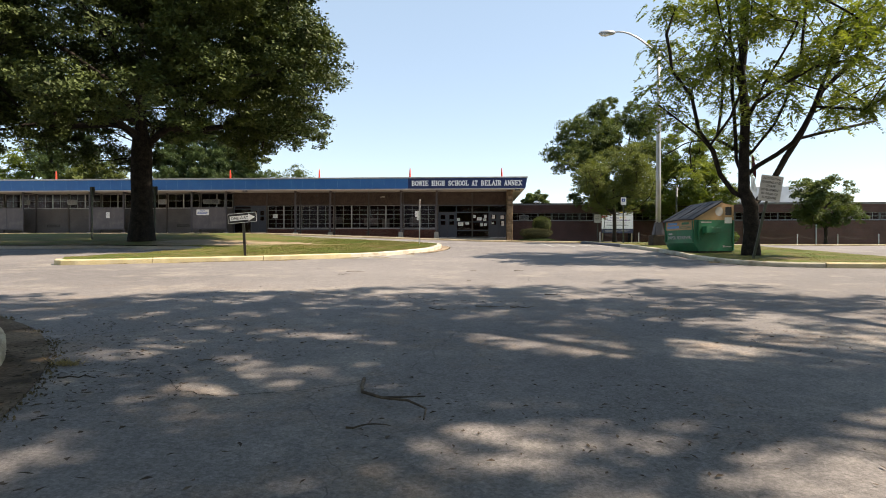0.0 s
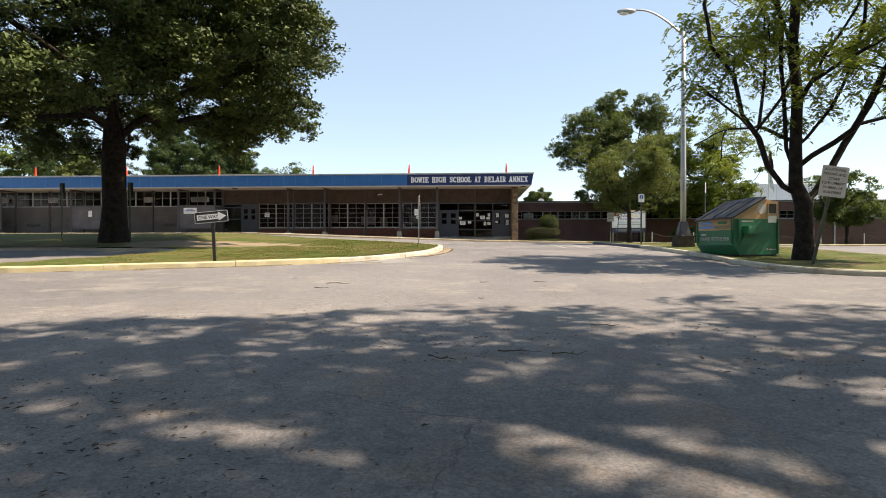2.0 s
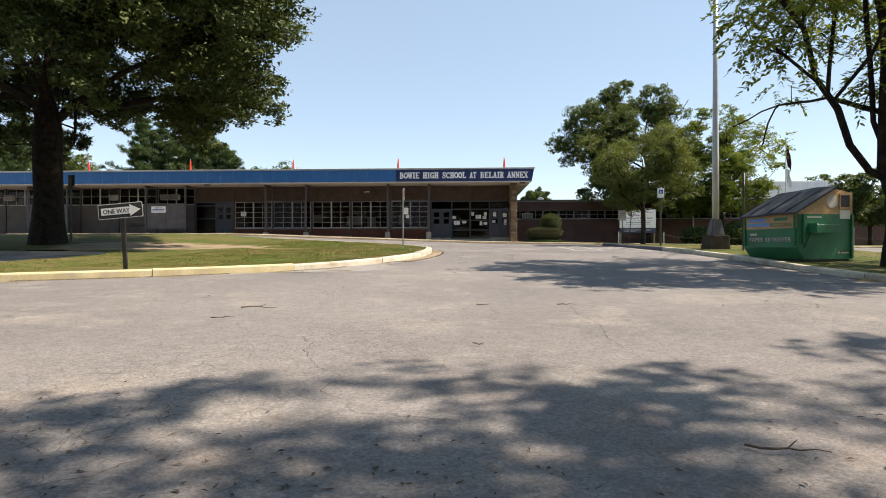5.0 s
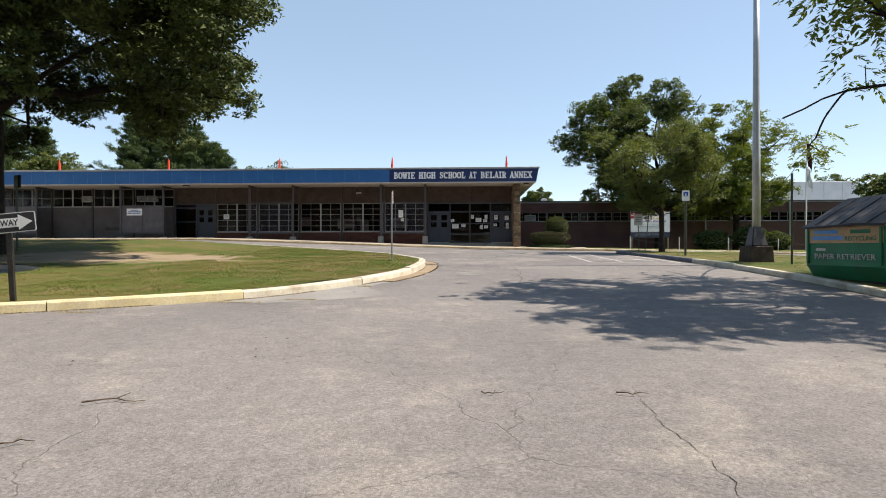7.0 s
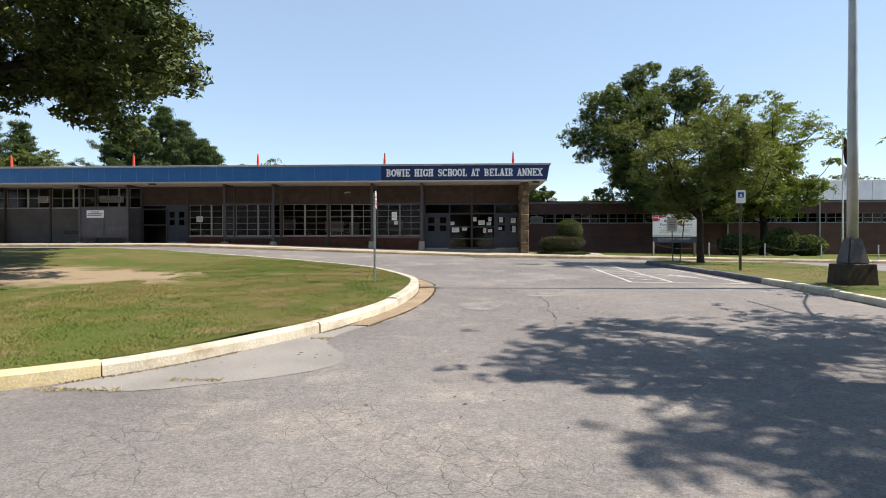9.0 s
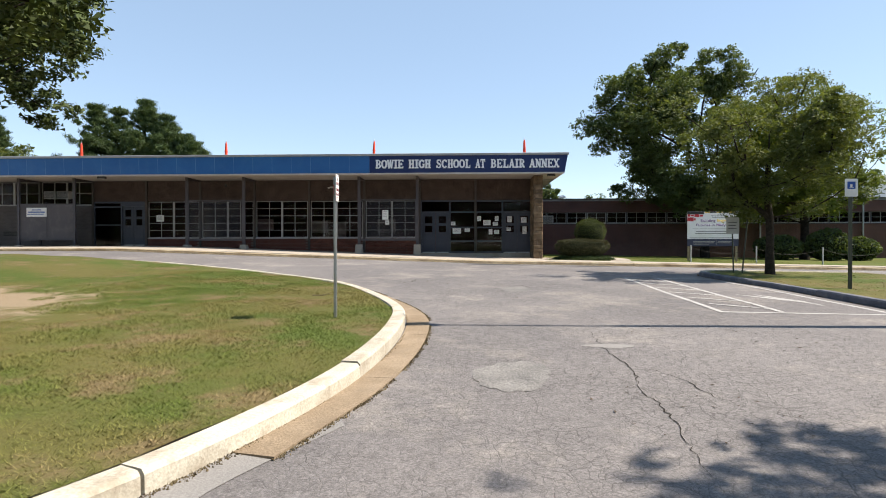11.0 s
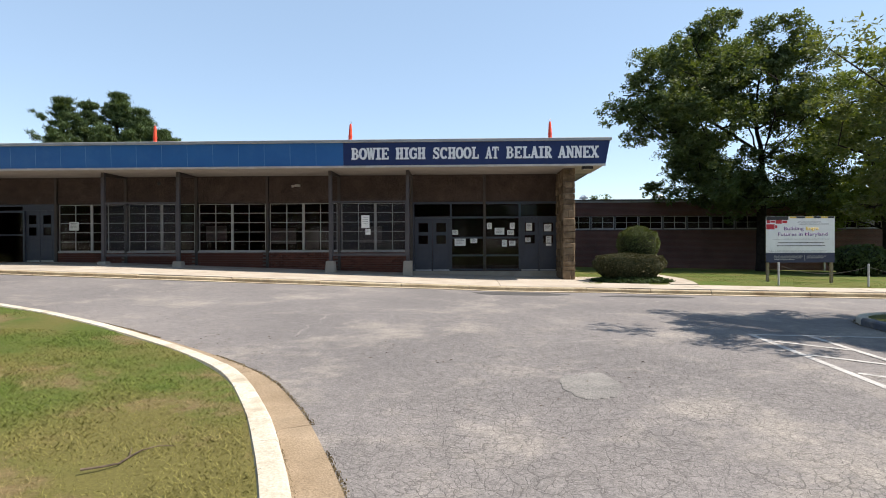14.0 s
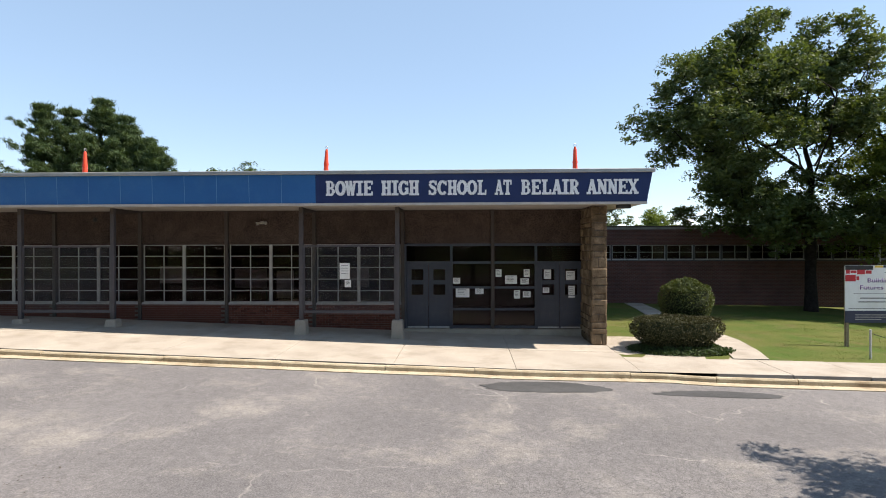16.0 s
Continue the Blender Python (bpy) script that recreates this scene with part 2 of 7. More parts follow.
def turf_material(name="lawn_turf", **tone):
    """Short dry-patched lawn soil under the blades, with bare dirt patches."""
    m, n, l, b = shader(name)
    co = n.new("ShaderNodeTexCoord").outputs["Object"]
    col = lawn_tone(n, l, co, **tone)
    # trodden bare earth in the middle of the island
    sub = n.new("ShaderNodeVectorMath")
    sub.operation = "MULTIPLY_ADD"
    sub.inputs[1].default_value, sub.inputs[2].default_value = (0.19, 0.36, 0.0), (12.2 * 0.19, 21.7 * 0.36, 0.0)
    l.new(co, sub.inputs[0])
    ln = n.new("ShaderNodeVectorMath")
    ln.operation = "LENGTH"
    l.new(sub.outputs[0], ln.inputs[0])
    ragged = n.new("ShaderNodeMath")
    ragged.operation = "MULTIPLY_ADD"
    ragged.inputs[1].default_value = 1.9
    l.new(node_noise(n, l, co, 0.8, 7, 0.7), ragged.inputs[0])
    l.new(ln.outputs["Value"], ragged.inputs[2])
    bare = node_range(n, l, ragged.outputs[0], 1.62, 1.9, 1.0, 0.0)
    col = node_mix(n, l, bare, col, (0.36, 0.285, 0.195))
    fine = node_range(n, l, node_noise(n, l, co, 38, 4, 0.8), 0.3, 0.7, 0.45, 0.86)
    sc = n.new("ShaderNodeVectorMath")
    sc.operation = "SCALE"
    l.new(col, sc.inputs[0])
    l.new(fine, sc.inputs["Scale"])
    l.new(sc.outputs[0], b.inputs["Base Color"])
    b.inputs["Roughness"].default_value = 0.9
    b.inputs["Specular IOR Level"].default_value = 0.15
    bp = n.new("ShaderNodeBump")
    bp.inputs["Strength"].default_value, bp.inputs["Distance"].default_value = 0.4, 0.02
    l.new(node_noise(n, l, co, 45, 4, 0.8), bp.inputs["Height"])
    l.new(bp.outputs[0], b.inputs["Normal"])
    return m


def glass_material(name, tint, rough=0.03):
    m, n, l, b = shader(name)
    gl = n.new("ShaderNodeBsdfGlossy")
    gl.inputs["Roughness"].default_value = rough
    tr = n.new("ShaderNodeBsdfTransparent")
    tr.inputs["Color"].default_value = (*tint, 1)
    fr = n.new("ShaderNodeFresnel")
    fr.inputs["IOR"].default_value = 1.28
    ms = n.new("ShaderNodeMixShader")
    l.new(fr.outputs[0], ms.inputs[0])
    l.new(tr.outputs[0], ms.inputs[1])
    l.new(gl.outputs[0], ms.inputs[2])
    l.new(ms.outputs[0], n["Material Output"].inputs["Surface"])
    return m


ASPHALT = asphalt_material()
TURF = turf_material()
LUSH = dict(fresh=(0.085, 0.135, 0.022), dry=(0.135, 0.150, 0.036), brown=0.35)
GREEN_TURF = turf_material("green_lawn_turf", **LUSH)
GREEN_BLADE = blade_material("green_grass_blades", **LUSH)
FLAG_CLOTH = surface("dark_flag_cloth", (0.06, 0.02, 0.03), (0.11, 0.035, 0.045), 4, 0.9, 0.1, 60)
GLASS = glass_material("window_glass", (0.72, 0.64, 0.66))
BLUE = surface("blue_fascia_paint", (0.017, 0.115, 0.325), (0.023, 0.140, 0.37), 0.8, 0.45, 0.03, 25, grain=0.06, stain=((0.07, 0.19, 0.38), 1.5, 0.25))
SEAM = surface("pale_blue_seam", (0.10, 0.24, 0.44), (0.14, 0.30, 0.50), 3, 0.5, 0.03, 25, grain=0.1)
NAVY = surface("navy_sign_paint", (0.012, 0.028, 0.105), (0.016, 0.035, 0.125), 1.5, 0.4, 0.02, 25, grain=0.06)
SOFFIT_PAINT = surface("soffit_paint", (0.34, 0.31, 0.28), (0.42, 0.385, 0.35), 1.2, 0.7, 0.05, 40, grain=0.1)
LETTER = surface("letter_white", (0.80, 0.81, 0.82), (0.86, 0.87, 0.88), 2, 0.5, 0.05, 30, grain=0.1)
COPING = surface("coping_metal", (0.30, 0.31, 0.31), (0.40, 0.41, 0.41), 2, 0.5, 0.05, 30, metal=0.2, grain=0.1)
PEBBLE = surface("pebble_panel", (0.058, 0.042, 0.036), (0.088, 0.064, 0.055), 2.0, 0.9, 1.0, 34, grain=0.75)
FRAME_GREY = surface("grey_steel_paint", (0.054, 0.050, 0.060), (0.078, 0.073, 0.084), 2.5, 0.5, 0.05, 40, grain=0.1, stain=((0.12, 0.10, 0.09), 4, 0.4))
DOOR_PAINT = surface("blue_grey_door_paint", (0.038, 0.044, 0.064), (0.050, 0.057, 0.080), 1.5, 0.45, 0.04, 40, grain=0.08, stain=((0.08, 0.085, 0.09), 5, 0.4))
MUNTIN = surface("window_muntin_paint", (0.30, 0.29, 0.29), (0.40, 0.39, 0.385), 3, 0.5, 0.05, 50, grain=0.12)
PIER = surface("brown_pier_paint", (0.05, 0.040, 0.037), (0.068, 0.055, 0.05), 2, 0.6, 0.05, 40, grain=0.12)
BRICK = surface("dark_red_brick", (0.105, 0.040, 0.030), (0.155, 0.058, 0.042), 5, 0.85, 0.4, 60, spread=0.3)
BRICK_WALL = surface("wing_brick", (0.10, 0.040, 0.032), (0.14, 0.055, 0.042), 1.2, 0.85, 0.4, 50, grain=0.25)
MORTAR = surface("mortar", (0.13, 0.10, 0.09), (0.18, 0.15, 0.13), 4, 0.9, 0.3, 60)
GREY_PANEL = surface("grey_panel", (0.078, 0.072, 0.080), (0.104, 0.097, 0.105), 1.0, 0.7, 0.1, 40, grain=0.08, stain=((0.17, 0.16, 0.15), 2, 0.4))
STONE = surface("field_stone", (0.095, 0.066, 0.042), (0.215, 0.158, 0.105), 4, 0.9, 0.6, 30, spread=0.35, grain=0.3)
CONCRETE = surface("concrete", (0.30, 0.265, 0.225), (0.385, 0.345, 0.295), 0.9, 0.9, 0.3, 60, grain=0.15, spread=0.07, stain=((0.22, 0.185, 0.145), 1.4, 0.45))
KERB_PAINT = surface("kerb_old_white_paint", (0.37, 0.345, 0.285), (0.50, 0.47, 0.40), 2.5, 0.85, 0.5, 40, grain=0.2, spread=0.08, stain=((0.24, 0.195, 0.14), 2.2, 0.75))
KERB_YELLOW = surface("kerb_worn_yellow_paint", (0.46, 0.385, 0.22), (0.58, 0.51, 0.34), 2.5, 0.85, 0.4, 40, grain=0.2, stain=((0.40, 0.35, 0.27), 2.4, 0.7))
BLACK_KERB = surface("kerb_dark_paint", (0.06, 0.065, 0.085), (0.11, 0.115, 0.14), 2.5, 0.8, 0.4, 40, grain=0.2, stain=((0.26, 0.24, 0.21), 2.2, 0.6))
EDGE_DIRT = surface("edge_dirt", (0.075, 0.058, 0.035), (0.17, 0.135, 0.08), 6, 0.95, 0.3, 40, grain=0.4)
IVY = leafy("ivy_leaves", (0.018, 0.04, 0.012), (0.055, 0.085, 0.03), 0.15)
OLD_KERB = surface("stained_kerb_concrete", (0.33, 0.27, 0.185), (0.47, 0.405, 0.30), 2.0, 0.9, 0.5, 40, grain=0.25, stain=((0.20, 0.145, 0.09), 1.3, 0.75))
GUTTER = surface("gutter_concrete", (0.185, 0.14, 0.095), (0.29, 0.23, 0.165), 1.6, 0.9, 0.6, 55, grain=0.3, stain=((0.2, 0.16, 0.12), 2, 0.5))
ROOFING = surface("roof_membrane", (0.20, 0.20, 0.20), (0.28, 0.28, 0.28), 1, 0.9, 0.2, 30)
BARK = surface("bark", (0.02, 0.016, 0.013), (0.05, 0.041, 0.033), 5, 0.95, 1.0, 22, grain=0.5)
DARK_METAL = surface("dark_bronze_metal", (0.035, 0.032, 0.03), (0.06, 0.055, 0.05), 3, 0.5, 0.1, 40, metal=0.6)
GALV = surface("galvanised_steel", (0.36, 0.37, 0.38), (0.50, 0.51, 0.52), 2.5, 0.45, 0.05, 40, metal=0.5, grain=0.1)
RED = surface("red_cone_plastic", (0.62, 0.05, 0.02), (0.75, 0.075, 0.03), 3, 0.5, 0.05, 30, grain=0.08)
BLACK = surface("black_paint", (0.015, 0.015, 0.016), (0.03, 0.03, 0.03), 3, 0.5, 0.1, 40)
PAPER = surface("white_paper", (0.70, 0.70, 0.69), (0.78, 0.78, 0.77), 5, 0.8, 0.02, 30, grain=0.04)
DUMP_GREEN = surface("green_dumpster_paint", (0.012, 0.135, 0.065), (0.02, 0.18, 0.09), 1.4, 0.45, 0.15, 25, grain=0.12, stain=((0.05, 0.10, 0.06), 2.2, 0.5))
DUMP_TAN = surface("tan_dumpster_paint", (0.40, 0.24, 0.11), (0.50, 0.31, 0.16), 1.6, 0.5, 0.15, 25, grain=0.12, stain=((0.30, 0.18, 0.10), 3, 0.5))
LID = surface("black_lid_plastic", (0.018, 0.017, 0.021), (0.036, 0.034, 0.04), 1.5, 0.6, 0.15, 20, grain=0.2)
# indoor dimness is put into this dark reddish room colour
ROOM = surface("room_wall_painted_dim", (0.075, 0.036, 0.036), (0.10, 0.05, 0.048), 0.6, 0.9, 0.0, 10, grain=0.2)
ROAD_PAINT = surface("worn_road_paint", (0.30, 0.295, 0.29), (0.43, 0.425, 0.415), 3, 0.8, 0.3, 60, grain=0.3, stain=((0.15, 0.148, 0.145), 6, 0.9))
DIRT = surface("bare_earth", (0.13, 0.095, 0.065), (0.24, 0.19, 0.135), 2, 0.95, 0.8, 30, grain=0.4)
DEEP_BLUE = surface("sign_blue", (0.02, 0.08, 0.32), (0.025, 0.095, 0.36), 3, 0.4, 0.02, 30, grain=0.05)
SIGN_RED = surface("sign_red", (0.42, 0.02, 0.03), (0.52, 0.03, 0.04), 3, 0.4, 0.02, 30, grain=0.05)
SIGN_MAROON = surface("sign_maroon", (0.16, 0.02, 0.045), (0.20, 0.03, 0.06), 3, 0.5, 0.02, 30, grain=0.05)
SIGN_YELLOW = surface("sign_yellow", (0.68, 0.46, 0.05), (0.75, 0.52, 0.08), 3, 0.4, 0.02, 30, grain=0.05)
SIGN_WHITE = surface("sign_white", (0.72, 0.72, 0.71), (0.80, 0.80, 0.79), 2, 0.4, 0.02, 30, grain=0.04, stain=((0.6, 0.58, 0.55), 3, 0.3))
OLD_SIGN = surface("weathered_sign_white", (0.40, 0.38, 0.36), (0.50, 0.48, 0.45), 3, 0.6, 0.05, 30, grain=0.1)
WOOD = surface("weathered_wood", (0.22, 0.17, 0.11), (0.32, 0.26, 0.18), 6, 0.85, 0.4, 30, grain=0.25)
GREEN_POST = surface("dark_green_post", (0.045, 0.055, 0.04), (0.08, 0.085, 0.065), 3, 0.6, 0.1, 40, metal=0.3)
LITTER = surface("dead_twig", (0.05, 0.038, 0.030), (0.125, 0.098, 0.075), 8, 0.9, 0.5, 40, spread=0.4)
DARK_FOOT = surface("stained_footing", (0.035, 0.027, 0.022), (0.07, 0.055, 0.045), 4, 0.9, 0.4, 40, grain=0.25)
PALE_BLUE = surface("pale_blue_paint", (0.10, 0.25, 0.50), (0.14, 0.30, 0.56), 4, 0.6, 0.05, 40, grain=0.15)
NAVY_DARK = surface("board_footer_blue", (0.03, 0.035, 0.07), (0.04, 0.045, 0.085), 2, 0.5, 0.02, 30, grain=0.05)
INDIGO = surface("board_indigo", (0.10, 0.05, 0.16), (0.12, 0.06, 0.19), 3, 0.5, 0.02, 30, grain=0.05)
GALV_PALE = surface("pale_metal_panel", (0.55, 0.57, 0.58), (0.66, 0.68, 0.69), 1, 0.5, 0.05, 30, grain=0.06)
# near-black fill standing in for the shade inside shrubs
SHADE_CORE = surface("shrub_shade_core", (0.012, 0.018, 0.008), (0.03, 0.035, 0.018), 5, 0.95, 0.5, 20)
SHRUB_LEAF = leafy("shrub_leaves", (0.04, 0.062, 0.018), (0.085, 0.10, 0.034), 0.2)
HEDGE_LEAF = leafy("hedge_leaves", (0.028, 0.036, 0.014), (0.075, 0.068, 0.034), 0.15)
GRASS_BLADE = blade_material()
DRY_GRASS = leafy("dry_weeds", (0.20, 0.15, 0.07), (0.36, 0.29, 0.15), 0.15)
# grime and stains, with the deep tree shade darkened into the colour too
GRIMY_SHADE = surface("grimy_shaded_gutter", (0.07, 0.048, 0.033), (0.19, 0.145, 0.105), 1.8, 0.95, 0.8, 30, grain=0.45, stain=((0.035, 0.027, 0.02), 2.6, 0.85))


def brick_material(name, c1, c2, mortar, width=0.215, height=0.075, gap=0.01):
    m, n, l, b = shader(name)
    co = n.new("ShaderNodeTexCoord").outputs["Object"]
    sep, com = n.new("ShaderNodeSeparateXYZ"), n.new("ShaderNodeCombineXYZ")
    l.new(co, sep.inputs[0])
    add = n.new("ShaderNodeMath")
    l.new(sep.outputs["X"], add.inputs[0])
    l.new(sep.outputs["Y"], add.inputs[1])
    l.new(add.outputs[0], com.inputs["X"])
    l.new(sep.outputs["Z"], com.inputs["Y"])
    br = n.new("ShaderNodeTexBrick")
    br.inputs["Scale"].default_value = 1.0
    br.inputs["Brick Width"].default_value, br.inputs["Row Height"].default_value = width, height
    br.inputs["Mortar Size"].default_value = gap
    br.inputs["Color1"].default_value, br.inputs["Color2"].default_value, br.inputs["Mortar"].default_value = (*c1, 1), (*c2, 1), (*mortar, 1)
    l.new(com.outputs[0], br.inputs["Vector"])
    fac = node_range(n, l, node_noise(n, l, co, 0.7, 6, 0.65), 0.3, 0.7, 0.75, 1.25)
    sc = n.new("ShaderNodeVectorMath")
    sc.operation = "SCALE"
    l.new(br.outputs["Color"], sc.inputs[0])
    l.new(fac, sc.inputs["Scale"])
    l.new(sc.outputs[0], b.inputs["Base Color"])
    b.inputs["Roughness"].default_value = 0.88
    bp = n.new("ShaderNodeBump")
    bp.inputs["Strength"].default_value, bp.inputs["Distance"].default_value, bp.invert = 0.6, 0.008, True
    l.new(br.outputs["Fac"], bp.inputs["Height"])
    l.new(bp.outputs[0], b.inputs["Normal"])
    return m


RED_BRICK = brick_material("red_brick_wall", (0.135, 0.04, 0.03), (0.085, 0.027, 0.022), (0.16, 0.125, 0.11))
WING_BRICK = brick_material("wing_brick_wall", (0.115, 0.042, 0.034), (0.082, 0.032, 0.028), (0.13, 0.09, 0.08))
BUFF_BRICK = brick_material("buff_brick_wall", (0.108, 0.096, 0.092), (0.090, 0.080, 0.078), (0.115, 0.106, 0.104))


# ---- building blocks ----
def mesh_of(bm, name, mat, smooth=False):
    me = bpy.data.meshes.new(name)
    bm.to_mesh(me)
    bm.free()
    if smooth:
        for p in me.polygons:
            p.use_smooth = True
    for k in mat if isinstance(mat, (list, tuple)) else (mat,):
        me.materials.append(k)
    return me


def part(name, bm, mat, parent, label="", smooth=False):
    ob = new(name, mesh_of(bm, name, mat, smooth))
    ob.parent = parent
    return tagged(ob, label)


def thing(name, label, category, at=(0, 0, 0), rz=0.0, group="", kind=""):
    ob = new(name)
    ob.matrix_basis = pose(*at, 0, 0, rz)
    return tagged(ob, label, category, group, kind)


def box(bm, x0, x1, y0, y1, z0, z1, bevel=0.0):
    r = bmesh.ops.create_cube(bm, size=1.0, matrix=Matrix.Translation(((x0 + x1) / 2, (y0 + y1) / 2, (z0 + z1) / 2)) @ Matrix.Diagonal((x1 - x0, y1 - y0, z1 - z0, 1)))
    if bevel:
        es = list({ed for v in r["verts"] for ed in v.link_edges})
        bmesh.ops.bevel(bm, geom=es, offset=bevel, segments=1, affect="EDGES")
    return bm


def boxes(*rows, bevel=0.0):
    bm = bmesh.new()
    for r in rows:
        box(bm, *r, bevel=bevel)
    return bm


def tube(bm, pts, radii, n=8, cap=True):
    """A round bar along pts, with a radius at each."""
    pts = [Vector(p) for p in pts]
    rings, side = [], None
    for i, p in enumerate(pts):
        d = (pts[min(i + 1, len(pts) - 1)] - pts[max(i - 1, 0)]).normalized()
        if side is None:
            side = d.orthogonal().normalized()
        side = (side - d * side.dot(d)).normalized()
        up = d.cross(side)
        rings.append([bm.verts.new(p + radii[i] * (math.cos(2 * math.pi * k / n) * side + math.sin(2 * math.pi * k / n) * up)) for k in range(n)])
    for a_, b_ in zip(rings, rings[1:]):
        for k in range(n):
            bm.faces.new((a_[k], a_[(k + 1) % n], b_[(k + 1) % n], b_[k]))
    if cap:
        bm.faces.new(rings[0][::-1])
        bm.faces.new(rings[-1])
    return bm


def prism(bm, outline, lo, hi, axis="y"):
    """An outline in a plane, drawn out along an axis from lo to hi."""
    put = {"y": lambda u, v, w: (u, w, v), "x": lambda u, v, w: (w, u, v), "z": lambda u, v, w: (u, v, w)}[axis]
    a_ = [bm.verts.new(put(u, v, lo)) for u, v in outline]
    b_ = [bm.verts.new(put(u, v, hi)) for u, v in outline]
    bm.faces.new(a_)
    bm.faces.new(b_[::-1])
    for k in range(len(outline)):
        j = (k + 1) % len(outline)
        bm.faces.new((a_[k], b_[k], b_[j], a_[j]))
    bmesh.ops.recalc_face_normals(bm, faces=bm.faces)
    return bm


def smoothstep(a_, b_, x):
    k = min(max((x - a_) / (b_ - a_), 0.0), 1.0)
    return k * k * (3 - 2 * k)


PROFILE_Y = (-2000, -200, -80, -52, -44.9, -32.4, -23, -12, -6.4, 0, 60, 2000)
PROFILE_Z = (-5, -4, -2.9, -1.98, -1.70, -1.24, -0.84, -0.50, -0.38, -0.30, -0.30, -0.3)


def road_z(x, y):
    """The height of the drive: it climbs to the building, and falls from left to right along it."""
    side = min(-0.036 * x, 0.6) if x < 0 else max(-0.018 * x, -0.4)
    return float(np.interp(y, PROFILE_Y, PROFILE_Z)) + side * smoothstep(-24, -3, y) + 0.012 * noise.noise((x * 0.35, y * 0.35, 0))


def sheet(name, outline, lift, mat, step, label, category, rough=0.0, step_y=None):
    """A piece of ground inside an outline, cut into cells that follow the land."""
    bm = bmesh.new()
    bm.faces.new([bm.verts.new((x, y, 0)) for x, y in outline])
    for axis, st in ((0, step), (1, step_y or step)):
        lo, hi = min(p[axis] for p in outline), max(p[axis] for p in outline)
        k = math.floor(lo / st) + 1
        while k * st < hi:
            normal = (1, 0, 0) if axis == 0 else (0, 1, 0)
            bmesh.ops.bisect_plane(bm, geom=bm.verts[:] + bm.edges[:] + bm.faces[:], dist=1e-4, plane_co=tuple(c * k * st for c in normal), plane_no=normal)
            k += 1
    for v in bm.verts:
        up = lift(v.co.x, v.co.y) if callable(lift) else lift
        v.co.z = road_z(v.co.x, v.co.y) + up + rough * noise.noise(v.co * 0.9)
    bmesh.ops.recalc_face_normals(bm, faces=bm.faces)
    if sum(f.normal.z for f in bm.faces) < 0:
        bmesh.ops.reverse_faces(bm, faces=bm.faces)
    ob = new(name, mesh_of(bm, name, mat, True))
    return tagged(ob, label, category, kind="structure")


def curve_through(pts, step=0.35):
    """Points at even steps along a smooth line through pts."""
    P = [Vector((*p, 0)) for p in pts]
    P = [2 * P[0] - P[1]] + P + [2 * P[-1] - P[-2]]
    out = []
    for i in range(1, len(P) - 2):
        a_, b_, c_, d_ = P[i - 1 : i + 3]
        n_ = max(2, int((c_ - b_).length / step))
        for k in range(n_):
            t = k / n_
            out.append(0.5 * (2 * b_ + (c_ - a_) * t + (2 * a_ - 5 * b_ + 4 * c_ - d_) * t * t + (3 * b_ - a_ - 3 * c_ + d_) * t ** 3))
    out.append(P[-2])
    return [(v.x, v.y) for v in out]


def sweep(bm, line, profile, lift=0.0):
    """Draw a profile of (to the left, up) along a ground line."""
    rings = []
    for i, (x, y) in enumerate(line):
        a_, b_ = Vector(line[max(i - 1, 0)]), Vector(line[min(i + 1, len(line) - 1)])
        d = (b_ - a_).normalized()
        left = Vector((-d.y, d.x))
        z = road_z(x, y) + lift
        rings.append([bm.verts.new((x + left.x * u, y + left.y * u, z + v)) for u, v in profile])
    k = len(profile)
    for a_, b_ in zip(rings, rings[1:]):
        for j in range(k):
            bm.faces.new((a_[j], a_[(j + 1) % k], b_[(j + 1) % k], b_[j]))
    bm.faces.new(rings[0][::-1])
    bm.faces.new(rings[-1])
    bmesh.ops.recalc_face_normals(bm, faces=bm.faces)
    return bm


def kerb(line, label, mat_of, width=0.2, height=0.14, stone=3.0, seed=1):
    """A kerb along a line, its body on the left of the way, in stones with open joints."""
    owner = thing("kerb", label, "kerb", kind="structure")
    rnd = random.Random(seed)
    run, cut, start = 0.0, [], 0
    per = max(2, int(stone / 0.35))
    for i in range(0, len(line) - 1, per):
        seg = line[i : i + per + 1]
        if len(seg) < 2:
            continue
        (ax, ay), (bx, by) = seg[-2], seg[-1]
        d = math.hypot(bx - ax, by - ay) or 1
        seg = seg[:-1] + [(bx - (bx - ax) / d * 0.018, by - (by - ay) / d * 0.018)]
        h, s = height + rnd.uniform(-0.012, 0.012), rnd.uniform(-0.01, 0.01)
        prof = [(s, -0.12), (s + 0.005, h - 0.035), (s + 0.03, h - 0.004), (s + 0.06, h), (width - 0.02, h), (width, h - 0.03), (width, -0.12)]
        bm = sweep(bmesh.new(), seg, prof)
        part("kerb_stone", bm, mat_of(*seg[0]), owner)
    return owner


# ---- ground ----
far_grass = surface("far_grass", (0.07, 0.10, 0.03), (0.13, 0.14, 0.05), 0.05, 0.95, 0.2, 2.0)


